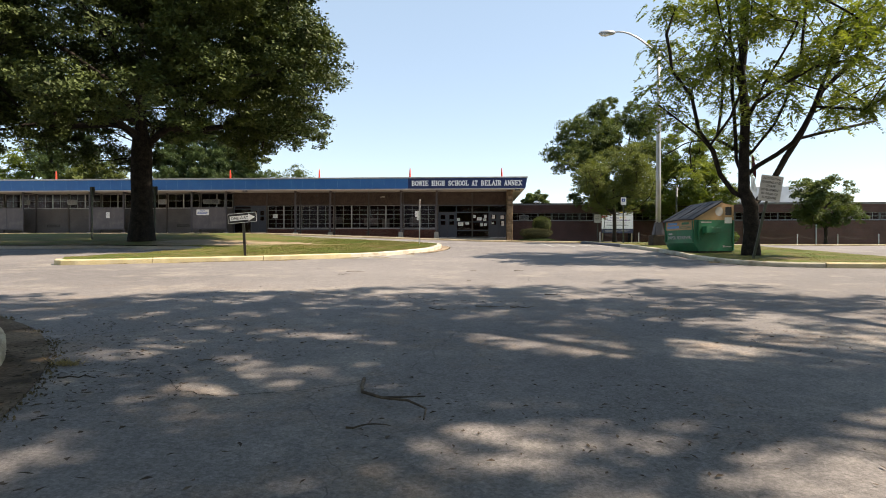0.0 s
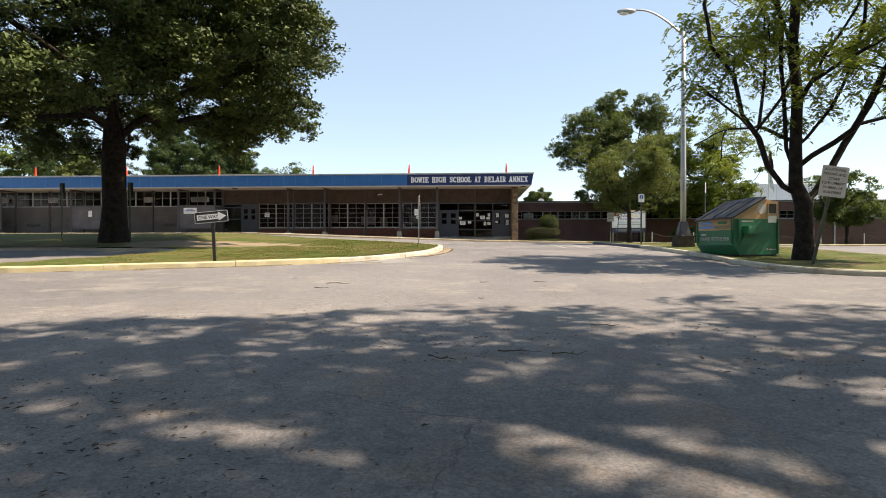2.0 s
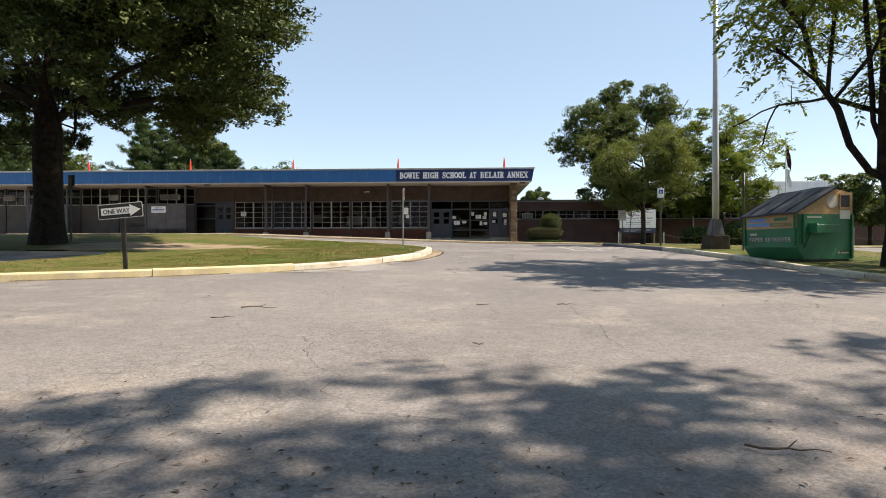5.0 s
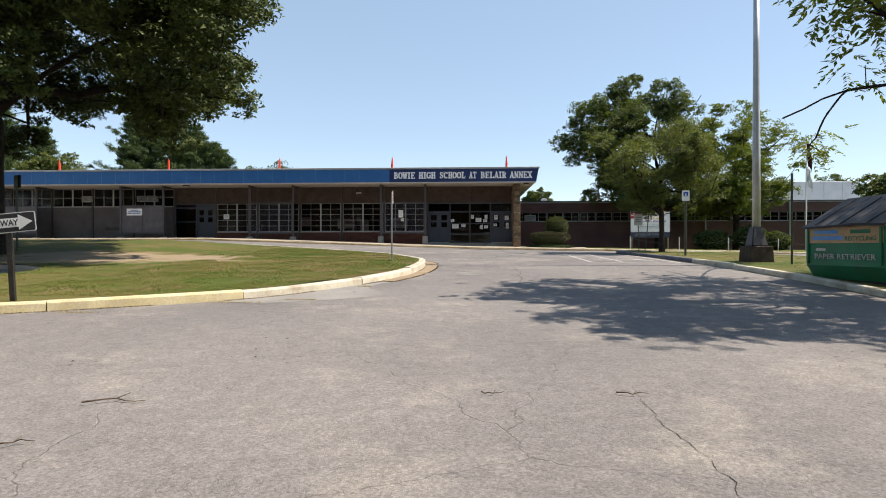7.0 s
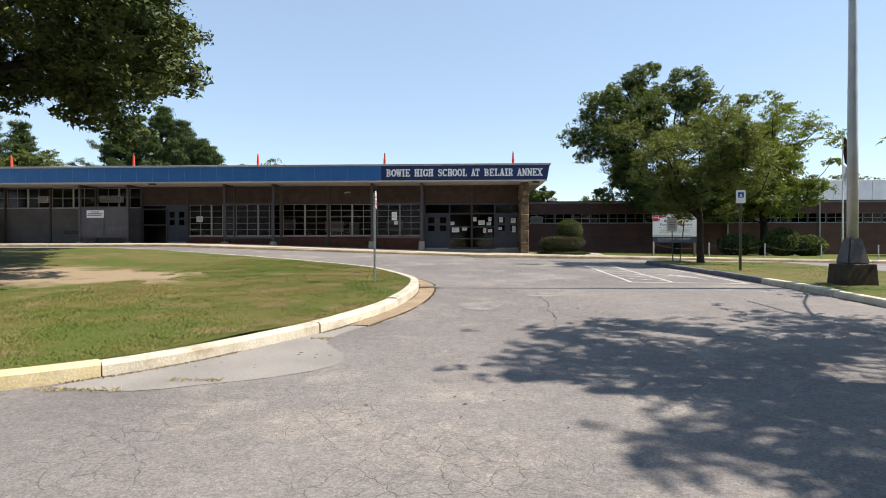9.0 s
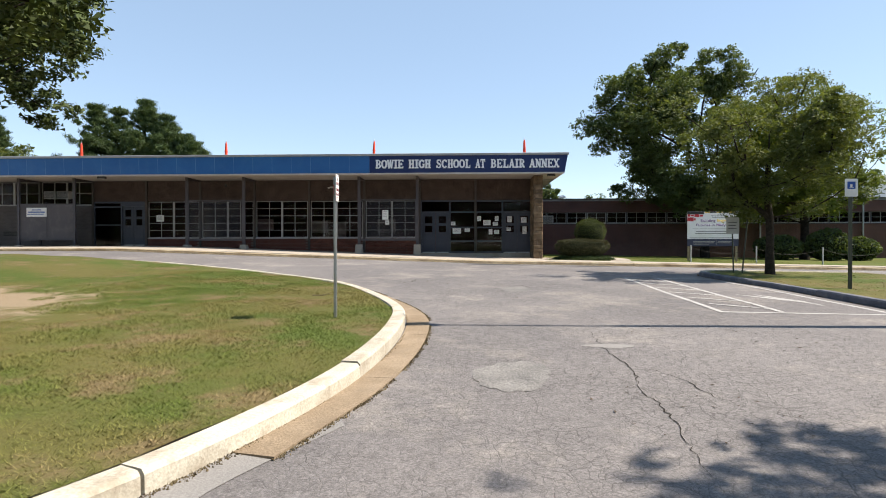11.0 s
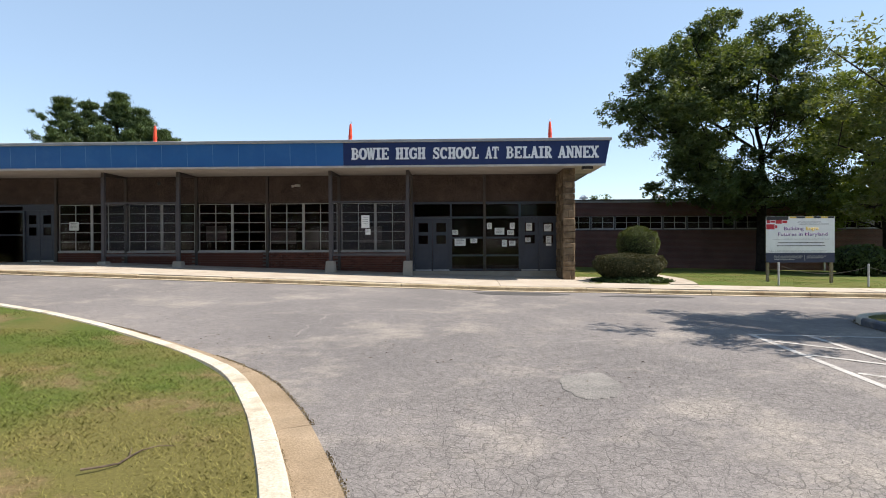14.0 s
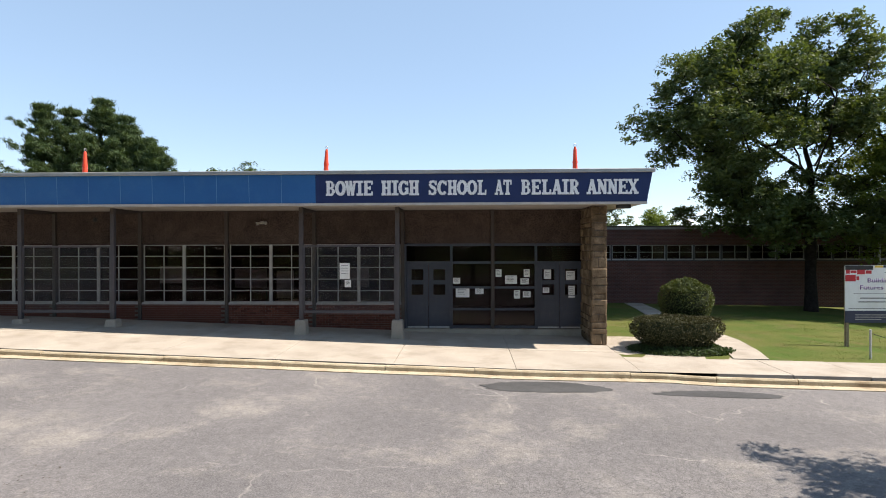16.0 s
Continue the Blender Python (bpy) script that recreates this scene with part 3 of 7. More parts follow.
def ground_sheet():
    xs = [-2500, -900, -400, -200, -120, -80, -60, -40, -20, 0, 20, 40, 60, 80, 120, 200, 400, 900, 2500]
    ys = [-2500, -900, -400, -250, -200, -150, -115, -80, -65, -52, -44.9, -38, -32.4, -28, -23, -18, -12, -6.4, -3, 0, 20, 60, 120, 300, 900, 2500]
    bm = bmesh.new()
    g = [[bm.verts.new((x, y, road_z(x, y) - 0.3)) for y in ys] for x in xs]
    for i in range(len(xs) - 1):
        for j in range(len(ys) - 1):
            bm.faces.new((g[i][j], g[i + 1][j], g[i + 1][j + 1], g[i][j + 1]))
    tagged(new("ground", mesh_of(bm, "ground", far_grass)), "wide grassy ground reaching to the horizon", "ground", kind="structure")


ground_sheet()
sheet("road", [(-75, -110), (80, -110), (80, -5.45), (-75, -5.45)], 0.0, ASPHALT, 1.5, "worn grey cracked asphalt drive and parking area", "road")

# the grass island in the turning loop: outer line of its kerb, front, nose, far side
ISLE = curve_through([(-12.6, -34.4), (-12.0, -34.95), (-10.7, -34.45), (-9.4, -33.85), (-7.9, -33.2), (-6.35, -32.4), (-4.2, -31.1), (-2.85, -29.25), (-2.2, -27.9), (-1.7, -26.2), (-1.48, -24.4), (-1.47, -22.8), (-1.63, -21.7), (-1.95, -20.7), (-2.38, -19.65), (-2.85, -18.65), (-3.65, -17.3), (-4.8, -16.15), (-6.2, -15.05), (-7.7, -14.0), (-9.6, -12.9), (-12.0, -12.1), (-17.0, -11.9), (-26, -11.8), (-60, -11.5)])
kerb(ISLE, "old pale painted concrete kerb round the grass island", lambda x, y: KERB_YELLOW if x < -4.5 and y < -29 else KERB_PAINT, width=0.23, height=0.17, seed=3)
PAD = [(-60, -22.8), (-23, -23.6), (-17.9, -23.4), (-14, -24.2), (-12.2, -25.4), (-11.6, -26.6), (-11.7, -28.6), (-12.3, -31.5), (-13.1, -33.2)]


def inset(line, d):
    out = []
    for i, (x, y) in enumerate(line):
        a_, b_ = Vector(line[max(i - 1, 0)]), Vector(line[min(i + 1, len(line) - 1)])
        t = (b_ - a_).normalized()
        out.append((x - t.y * d, y + t.x * d))
    return out


LAWN = inset(ISLE, 0.22) + PAD
sheet("lawn_island", LAWN, lambda x, y: 0.16 + 0.14 * smoothstep(-10, -16, x) * smoothstep(-24, -21, y), TURF, 0.8, "mown lawn with dry and bare dirt patches on the island", "lawn", rough=0.03)
GUT = curve_through([(-2.2, -27.9), (-1.7, -26.2), (-1.46, -24.4), (-1.45, -22.8), (-1.61, -21.7), (-1.93, -20.7), (-2.36, -19.65), (-2.83, -18.65), (-3.65, -17.3), (-4.8, -16.15), (-6.2, -15.05), (-7.7, -14.0), (-9.6, -12.9)])
gut = thing("gutter", "brown weathered concrete gutter along the island kerb", "gutter", kind="structure")
for i in range(0, len(GUT) - 1, 6):
    seg = GUT[i : i + 7]
    if len(seg) > 1:
        part("gutter_slab", sweep(bmesh.new(), seg, [(0.0, -0.1), (0.0, 0.012), (-0.36, 0.02), (-0.36, -0.1)]), GUTTER, gut)
# kerb of the pad inside the island
kerb(curve_through(list(reversed(PAD[:6]))), "dark weathered kerb between the lawn and the side drive", lambda x, y: CONCRETE, width=0.16, height=0.13, seed=9)

# right-hand island with the waste container, lamp and trees
RISLE = curve_through([(13.5, -35.4), (11.5, -35.7), (9.4, -35.55), (8.2, -35.1), (7.5, -34.0), (7.4, -32.0), (7.55, -29), (7.6, -25), (7.5, -21), (7.42, -17.4), (7.25, -15), (7.15, -12.9), (7.35, -11.9), (8.3, -11.2), (10.0, -11.0), (13.0, -11.4)])
RISLE = RISLE[::-1]
kerb(RISLE, "worn concrete kerb of the planted island, partly painted", lambda x, y: BLACK_KERB if -20.0 < y < -12 and x < 9 else KERB_YELLOW if y < -33.5 else KERB_PAINT, width=0.2, seed=5)
sheet("lawn_side", inset(RISLE, 0.18), 0.115, TURF, 0.8, "patchy lawn strip on the planted island", "lawn", rough=0.03)

# walk along the building
FRONT = curve_through([(-60, -5.62), (-40, -5.62), (-20, -5.62), (0, -5.66), (4, -5.7), (5.0, -5.9), (12, -6.1), (30, -6.5), (60, -7)])
fg = thing("gutter", "pale stained concrete gutter along the front kerb", "gutter", kind="structure")
for i in range(0, len(FRONT) - 1, 9):
    seg = FRONT[i : i + 10]
    if len(seg) > 1:
        part("gutter_slab", sweep(bmesh.new(), seg, [(0.0, -0.1), (0.0, 0.008), (-0.36, 0.014), (-0.36, -0.1)]), OLD_KERB, fg)
kerb(FRONT, "brown stained concrete kerb along the front walk", lambda x, y: OLD_KERB, width=0.15, height=0.125, seed=7)
walkway = thing("pavement", "concrete front walk in large slabs with open joints", "pavement", kind="structure")


def slab(x0, x1, y0, y1, mat=None, lift=0.125, owner=None):
    bm = bmesh.new()
    r = random.Random(int(x0 * 31 + y0 * 17))
    d = r.uniform(-0.006, 0.006)
    top = [bm.verts.new((x, y, road_z(x, y) + lift + d)) for x, y in ((x0, y0), (x1, y0), (x1, y1), (x0, y1))]
    bot = [bm.verts.new((v.co.x, v.co.y, v.co.z - 0.12)) for v in top]
    bm.faces.new(top)
    for k in range(4):
        bm.faces.new((top[k], bot[k], bot[(k + 1) % 4], top[(k + 1) % 4]))
    bmesh.ops.recalc_face_normals(bm, faces=bm.faces)
    part("slab", bm, mat or CONCRETE, owner or walkway)


M = 3.05
for k in range(-15, 2):
    for y0, y1 in ((-5.42, -2.9), (-2.885, 0.0)):
        slab(k * M + 0.35, k * M + M + 0.338, y0, y1)
for k in range(14):
    xa = 3.4 + k * 1.8
    slab(xa + 0.006, xa + 1.794, -5.42 - 0.03 * k, -3.55 - 0.03 * k)
# path from the walk to the wing
path = thing("pavement", "narrow concrete path crossing the lawn to the wing", "pavement", kind="structure")
LANE = [(6.9, -3.57), (7.25, -2.2), (7.55, -0.3), (7.6, 3.0), (7.6, 6.2), (8.0, 9.6), (8.3, 12.9)]
for (xa, ya), (xb, yb) in zip(LANE, LANE[1:]):
    bm = bmesh.new()
    q = [bm.verts.new((x_, y_, road_z(x_, y_) + 0.15)) for x_, y_ in ((xa - 0.48, ya + 0.01), (xa + 0.48, ya + 0.01), (xb + 0.48, yb), (xb - 0.48, yb))]
    w = [bm.verts.new((v.co.x, v.co.y, v.co.z - 0.1)) for v in q]
    bm.faces.new(q)
    for k in range(4):
        bm.faces.new((q[k], w[k], w[(k + 1) % 4], q[(k + 1) % 4]))
    bmesh.ops.recalc_face_normals(bm, faces=bm.faces)
    part("slab", bm, CONCRETE, path)
sheet("lawn_front", [(3.42, -3.55), (30, -4.3), (60, -5.0), (75, -5.2), (75, 13), (3.42, 13)], 0.12, GREEN_TURF, 1.2, "green lawn in front of the brick wing", "lawn", rough=0.03)

# painted bay beside the island
def stripe(outline, mat, label, lift=0.006, name="road_marking", category="road marking"):
    return sheet(name, outline, lift, mat, 0.8, label, category)


def line_mark(a_, b_, w, label="worn white painted parking line"):
    d = (Vector(b_) - Vector(a_)).normalized() * w / 2
    stripe([(a_[0] + d.y, a_[1] - d.x), (b_[0] + d.y, b_[1] - d.x), (b_[0] - d.y, b_[1] + d.x), (a_[0] - d.y, a_[1] + d.x)], ROAD_PAINT, label)


line_mark((4.40, -13.6), (4.18, -21.05), 0.11)
line_mark((5.40, -13.6), (5.28, -21.05), 0.11)
line_mark((6.98, -14.6), (7.15, -21.3), 0.11)
line_mark((4.13, -21.1), (7.2, -21.4), 0.11)
for k in range(6):
    y = -14.2 - 1.15 * k
    line_mark((4.42, y), (5.33, y - 0.75), 0.1)
for k in range(5):
    line_mark((5.75 + 0.14 * k, -18.2 - 0.28 * (k % 3)), (6.6, -19.3 - 0.2 * k), 0.08, "worn white painted wheelchair mark")
line_mark((4.36, -13.6), (7.0, -13.75), 0.1)


def blob(cx, cy, rx, ry, seed, n_=44, rz=0.0):
    r = random.Random(seed)
    w = [r.uniform(0.7, 1.15) for _ in range(9)]
    out = []
    for k in range(n_):
        t = 2 * math.pi * k / n_
        f = k / n_ * 9
        q = w[int(f) % 9] * (1 - f % 1) + w[(int(f) + 1) % 9] * (f % 1)
        q *= 1 + r.uniform(-0.07, 0.07)
        u, v = rx * q * math.cos(t), ry * q * math.sin(t)
        out.append((cx + u * math.cos(rz) - v * math.sin(rz), cy + u * math.sin(rz) + v * math.cos(rz)))
    return out


PALE_PATCH = surface("pale_patch", (0.185, 0.18, 0.175), (0.235, 0.228, 0.22), 1.2, 0.9, 0.4, 60, grain=0.2)
WORN_PATCH = surface("worn_patch", (0.135, 0.132, 0.13), (0.205, 0.2, 0.192), 2.5, 0.9, 0.8, 40, grain=0.4)
DARK_PATCH = surface("dark_patch", (0.055, 0.055, 0.056), (0.08, 0.08, 0.081), 1.5, 0.9, 0.4, 60, grain=0.3)
stripe(curve_through([(-1.5, -27.3), (-2.1, -28.5), (-2.2, -29.3), (-1.85, -29.9), (-1.8, -30.5), (-2.3, -31.0), (-3.0, -31.35), (-3.6, -31.6), (-4.5, -31.5)], 0.25) + [(-4.25, -31.16), (-2.88, -29.3), (-2.22, -27.95), (-1.8, -26.6)], PALE_PATCH, "smooth pale repair patch along the kerb", 0.005, "road_patch", "road patch")
for cx, cy, rx, ry, mat, sd in ((0.0, -25.7, 0.5, 0.6, WORN_PATCH, 1), (0.72, -17.2, 0.34, 0.7, WORN_PATCH, 2), (1.4, -24.2, 0.4, 0.13, PALE_PATCH, 3), (0.9, -6.6, 1.7, 0.5, DARK_PATCH, 4), (4.6, -7.0, 1.3, 0.28, DARK_PATCH, 5)):
    stripe(blob(cx, cy, rx, ry, sd), mat, "pale worn repair patch in the asphalt" if mat is not DARK_PATCH else "dark fresh asphalt patch", 0.005, "road_patch", "road patch")

# open cracks in the wheel path
CRACK_FILL = surface("crack_shadow_dirt", (0.018, 0.016, 0.014), (0.04, 0.035, 0.03), 6, 0.95, 0.3, 50, grain=0.3)


def road_crack(pts, width, seed):
    """A ragged open joint along a line, wide and narrow by turns."""
    rnd = random.Random(seed)
    line = curve_through(pts, 0.07)
    bm = bmesh.new()
    prev = None
    for i, (x, y) in enumerate(line):
        (ax, ay), (bx, by) = line[max(i - 1, 0)], line[min(i + 1, len(line) - 1)]
        d = Vector((bx - ax, by - ay)).normalized()
        x, y = x - d.y * rnd.uniform(-0.025, 0.025), y + d.x * rnd.uniform(-0.025, 0.025)
        w = width * rnd.uniform(0.25, 1.0) * min(1.0, 0.2 + 4 * i / len(line), 0.2 + 4 * (len(line) - 1 - i) / len(line))
        z = road_z(x, y) + 0.004
        cur = (bm.verts.new((x - d.y * w, y + d.x * w, z)), bm.verts.new((x + d.y * w, y - d.x * w, z)))
        if prev:
            bm.faces.new((prev[0], prev[1], cur[1], cur[0]))
        prev = cur
    bmesh.ops.recalc_face_normals(bm, faces=bm.faces)
    tagged(new("road_crack", mesh_of(bm, "road_crack", CRACK_FILL)), "dark open crack in the worn asphalt", "crack", kind="structure")


road_crack([(1.36, -22.9), (1.3, -24.4), (1.34, -25.5), (1.22, -26.2), (1.24, -26.9), (1.08, -28.2)], 0.009, 1)
road_crack([(1.34, -25.2), (1.7, -25.7), (1.85, -26.5)], 0.008, 2)
road_crack([(1.3, -36.6), (1.22, -37.6), (1.3, -38.4), (1.24, -39.2), (1.36, -40.2)], 0.003, 3)
road_crack([(-2.2, -47.4), (-1.75, -47.66), (-1.3, -47.6), (-0.8, -47.4), (-0.35, -47.34)], 0.007, 4)
road_crack([(-1.95, -47.6), (-2.3, -47.2), (-2.7, -47.05)], 0.006, 5)

# second island at the corner behind the start, with its gutter and bare earth
CORNER = curve_through([(-9.5, -43.6), (-7.2, -44.2), (-5.4, -45.2), (-4.2, -46.4), (-3.4, -47.6), (-2.9, -48.8), (-2.7, -50.5), (-3.2, -53), (-5, -56), (-9, -58)])[::-1]
kerb(CORNER, "chipped pale kerb round a bare planted corner", lambda x, y: OLD_KERB, width=0.18, seed=21)
sheet("earth_bed", inset(CORNER, 0.16), 0.11, DIRT, 0.8, "bare brown earth with twigs on the corner bed", "earth", rough=0.04)
cg = thing("gutter", "brown stained concrete gutter at the corner bed, coloured darker for tree shade", "gutter", kind="structure")
for i in range(0, len(CORNER) - 1, 6):
    seg = CORNER[i : i + 7]
    if len(seg) > 1:
        part("gutter_slab", sweep(bmesh.new(), seg, [(0.0, -0.1), (0.0, 0.012), (-0.32, 0.02), (-0.32, -0.1)]), GRIMY_SHADE, cg)

# ---- school building ----
SOFFIT, FASCIA_Y, POST_Y = 4.08, -2.6, -1.56
X0, X1 = -61.0, 3.36           # ends of the front wall


def screen_material():
    """Fine steel mesh, seen as a grey veil."""
    m, n, l, b = shader("fine_wire_screen")
    b.inputs["Base Color"].default_value = (0.06, 0.057, 0.066, 1)
    b.inputs["Roughness"].default_value = 0.6
    tr = n.new("ShaderNodeBsdfTransparent")
    ms = n.new("ShaderNodeMixShader")
    co = n.new("ShaderNodeTexCoord").outputs["Object"]
    f = node_range(n, l, node_noise(n, l, co, 1.1, 3), 0.3, 0.7, 0.10, 0.18)
    l.new(f, ms.inputs[0])
    l.new(tr.outputs[0], ms.inputs[1])
    l.new(b.outputs[0], ms.inputs[2])
    l.new(ms.outputs[0], n["Material Output"].inputs["Surface"])
    return m


SCREEN = screen_material()
school = thing("school_building", "long low school building with blue fascia and shaded front", "building")

# roof slab with fascia, coping and soffit
bm = bmesh.new()
box(bm, X0 - 1, 4.36, FASCIA_Y + 0.06, 24, SOFFIT + 0.02, 4.93)
part("roof", bm, ROOFING, school, "flat grey roof slab")


def fascia(x0, x1, mat, name, label, end=0.0):
    bm = bmesh.new()
    o = [(-2.52, SOFFIT), (-2.59, SOFFIT), (-2.635, 4.93), (-2.52, 4.93)]
    prism(bm, o, x0, x1, "x")
    if end:
        for v in bm.verts:
            if v.co.x > x1 - 0.01 and v.co.z > 4.5:
                v.co.x += end
    part(name, bm, mat, school, label)


joints = [X0] + [k * 0.985 - 0.49 for k in range(-61, -5)] + [-5.37]
for a_, b_ in zip(joints, joints[1:]):
    fascia(a_ + 0.003, b_ - 0.003, BLUE, "fascia_panel", "sky blue painted fascia panel")
    if -40 < b_ < -6:
        bm = prism(bmesh.new(), [(-2.575, SOFFIT), (-2.594, SOFFIT), (-2.639, 4.93), (-2.575, 4.93)], b_ - 0.006, b_ + 0.006, "x")
        part("seam_strip", bm, SEAM, school, "thin pale seam strip")
fascia(-5.367, 4.36, NAVY, "sign_panel", "navy blue sign panel", 0.16)
# end fascia, leaning outwards
bm = bmesh.new()
o = [(4.36, SOFFIT), (4.40, SOFFIT), (4.56, 4.93), (4.36, 4.93)]
prism(bm, o, -2.52, 24, "y")
part("fascia_panel", bm, NAVY, school, "navy blue end fascia leaning outwards")
part("coping", boxes((X0 - 1, 4.60, -2.70, -2.45, 4.932, 5.04), (4.40, 4.60, -2.45, 24, 4.932, 5.04), bevel=0.012), COPING, school, "grey metal coping")
part("soffit", boxes((X0 - 1, 4.36, FASCIA_Y + 0.09, 0.0, SOFFIT - 0.05, SOFFIT + 0.016)), SOFFIT_PAINT, school, "dull painted soffit")
part("soffit_trim", boxes((X0 - 1, 4.38, -2.62, -2.505, SOFFIT - 0.075, SOFFIT - 0.004)), OLD_SIGN, school, "white soffit edge trim")

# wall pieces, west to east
# wall, floor and ceiling share the darkened colour, so rooms look unlit
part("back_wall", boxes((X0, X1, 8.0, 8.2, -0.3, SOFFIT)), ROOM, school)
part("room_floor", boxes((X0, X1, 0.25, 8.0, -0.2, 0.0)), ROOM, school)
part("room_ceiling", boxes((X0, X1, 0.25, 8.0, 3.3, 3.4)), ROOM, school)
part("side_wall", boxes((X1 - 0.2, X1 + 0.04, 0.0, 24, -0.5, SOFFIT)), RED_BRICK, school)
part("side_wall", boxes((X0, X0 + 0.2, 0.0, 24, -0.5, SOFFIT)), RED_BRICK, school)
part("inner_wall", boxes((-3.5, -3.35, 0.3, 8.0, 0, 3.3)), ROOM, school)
for k in range(-20, -6):
    if k == -7:
        continue
    part("wall_panel", boxes((k * M + 0.09, k * M + M - 0.09, 0.0, 0.2, -0.3, 2.68)), BUFF_BRICK, school, "buff brick wall panel under high windows")
for k in range(-6, -1):
    part("brick_base", boxes((k * M, k * M + M, 0.012, 0.2, -0.4, 0.84)), MORTAR, school, "mortar core of the brick base under the windows")
for k in range(-7, 1):
    hi = k * M + M if k < 0 else X1
    part("pebble_panel", boxes((k * M + 0.06, hi - 0.06, 0.02, 0.2, 2.90, SOFFIT - 0.05)), PEBBLE, school, "brown exposed-pebble panel")
part("pebble_panel", boxes((-3.05 - M * 0 + 0.06, -0.06, 0.021, 0.2, 2.90, SOFFIT - 0.05)), PEBBLE, school)
for k in range(-20, 1):
    z0 = -0.3
    part("pier", boxes((k * M - 0.055, k * M + 0.055, -0.05, 0.2, z0, SOFFIT - 0.05), bevel=0.006), PIER, school, "brown painted steel pier")

# windows
pane_cache = {}


def pane(w, h):
    key = (round(w, 3), round(h, 3))
    if key not in pane_cache:
        bm = boxes((-w / 2, w / 2, -0.003, 0.003, -h / 2, h / 2))
        pane_cache[key] = mesh_of(bm, "pane", GLASS)
    return pane_cache[key]


def window(x0, x1, z0, z1, cols, rows, heavy=(), y=0.08, label="steel window with small panes and white bars", skip=()):
    """cols, rows: panes across and up. heavy: bars of double weight."""
    w = thing("window", label, "window", (x0, y, z0), kind="structure", group="front windows")
    W, H, t = x1 - x0, z1 - z0, 0.014
    bm = bmesh.new()
    for i in range(cols + 1):
        x = W * i / cols
        k = 0.05 if i in heavy else t
        k = 0.03 if i in (0, cols) else k
        lo, hi = max(0, x - k), min(W, x + k)
        box(bm, lo, hi, -0.035 if i in heavy else -0.02, 0.03, 0, H)
    for j in range(rows + 1):
        z = H * j / rows
        k = 0.028 if j in (0, rows) else t * 0.9
        box(bm, 0, W, -0.018, 0.028, max(0, z - k), min(H, z + k))
    part("window_frame", bm, MUNTIN, w)
    part("window_sill", boxes((-0.02, W + 0.02, -0.09, 0.08, -0.05, -0.002), bevel=0.008), MUNTIN, w)
    pw, ph = W / cols - 0.02, H / rows - 0.02
    for i in range(cols):
        for j in range(rows):
            if (i, j) in skip:
                continue
            p = new("pane", pane(pw, ph))
            p.parent = w
            p.location = (W * (i + 0.5) / cols, 0.006, H * (j + 0.5) / rows)
    return w


for k in range(-6, -1):
    window(k * M + 0.09, k * M + M - 0.09, 0.88, 2.87, 4, 5, heavy=(2,))
for k in range(-20, -7):
    window(k * M + 0.09, k * M + M - 0.09, 2.72, 3.98, 4, 2, heavy=(2,), label="high ribbon window with white bars above brick")


def air_conditioner(x, z):
    u = thing("air_conditioner", "white window air conditioner with louvred face", "air conditioner", (x, 0, z), group="window air conditioners")
    part("casing", boxes((-0.33, 0.33, -0.28, 0.12, 0, 0.42), bevel=0.015), MUNTIN, u)
    part("grille", boxes(*[(-0.29, 0.29, -0.292, -0.27, 0.05 + 0.045 * i, 0.072 + 0.045 * i) for i in range(8)]), FRAME_GREY, u, "grey louvred grille")


for x in (-40.6, -36.2, -27.75, -23.65, -23.0 + 0.1, -46.0):
    air_conditioner(x, 3.05)


# doors
def door_leaf(owner, x0, x1, z0, z1, y=0.06, name="door"):
    """A painted leaf with two small panes over one another."""
    W, H = x1 - x0, z1 - z0
    d = new(name)
    d.parent = owner
    d.location = (x0, y, z0)
    tagged(d, "blue-grey painted door with two small panes")
    a_, b_ = W * 0.2, W * 0.8
    rows_ = [(0.004, a_, 0, 0.045, 0.01, H), (b_, W - 0.004, 0, 0.045, 0.01, H), (a_, b_, 0, 0.045, 0.01, H * 0.51), (a_, b_, 0, 0.045, H * 0.68, H * 0.745), (a_, b_, 0, 0.045, H * 0.925, H)]
    part("leaf", boxes(*rows_), DOOR_PAINT, d)
    part("glazing_bead", boxes((a_, a_ + 0.02, -0.012, 0.0, H * 0.51, H * 0.925), (b_ - 0.02, b_, -0.012, 0.0, H * 0.51, H * 0.925), (a_ + 0.02, b_ - 0.02, -0.012, 0, H * 0.51, H * 0.52), (a_ + 0.02, b_ - 0.02, -0.012, 0, H * 0.915, H * 0.925)), DOOR_PAINT, d)
    for za, zb in ((0.51, 0.68), (0.745, 0.925)):
        part("pane", boxes((a_, b_, 0.02, 0.026, H * za, H * zb)), GLASS, d)
    part("panel", boxes((W * 0.14, W * 0.86, -0.008, 0.0, H * 0.08, H * 0.44), bevel=0.004), DOOR_PAINT, d)
    part("kick_plate", boxes((0.03, W - 0.03, -0.004, 0.0, 0.02, 0.07)), GALV, d, "bright metal kick strip")
    return d


def door_set(x0, x1, label):
    """Double doors with glazed side parts and transoms between two ends."""
    s = thing("entrance", label, "entrance", kind="structure")
    return s


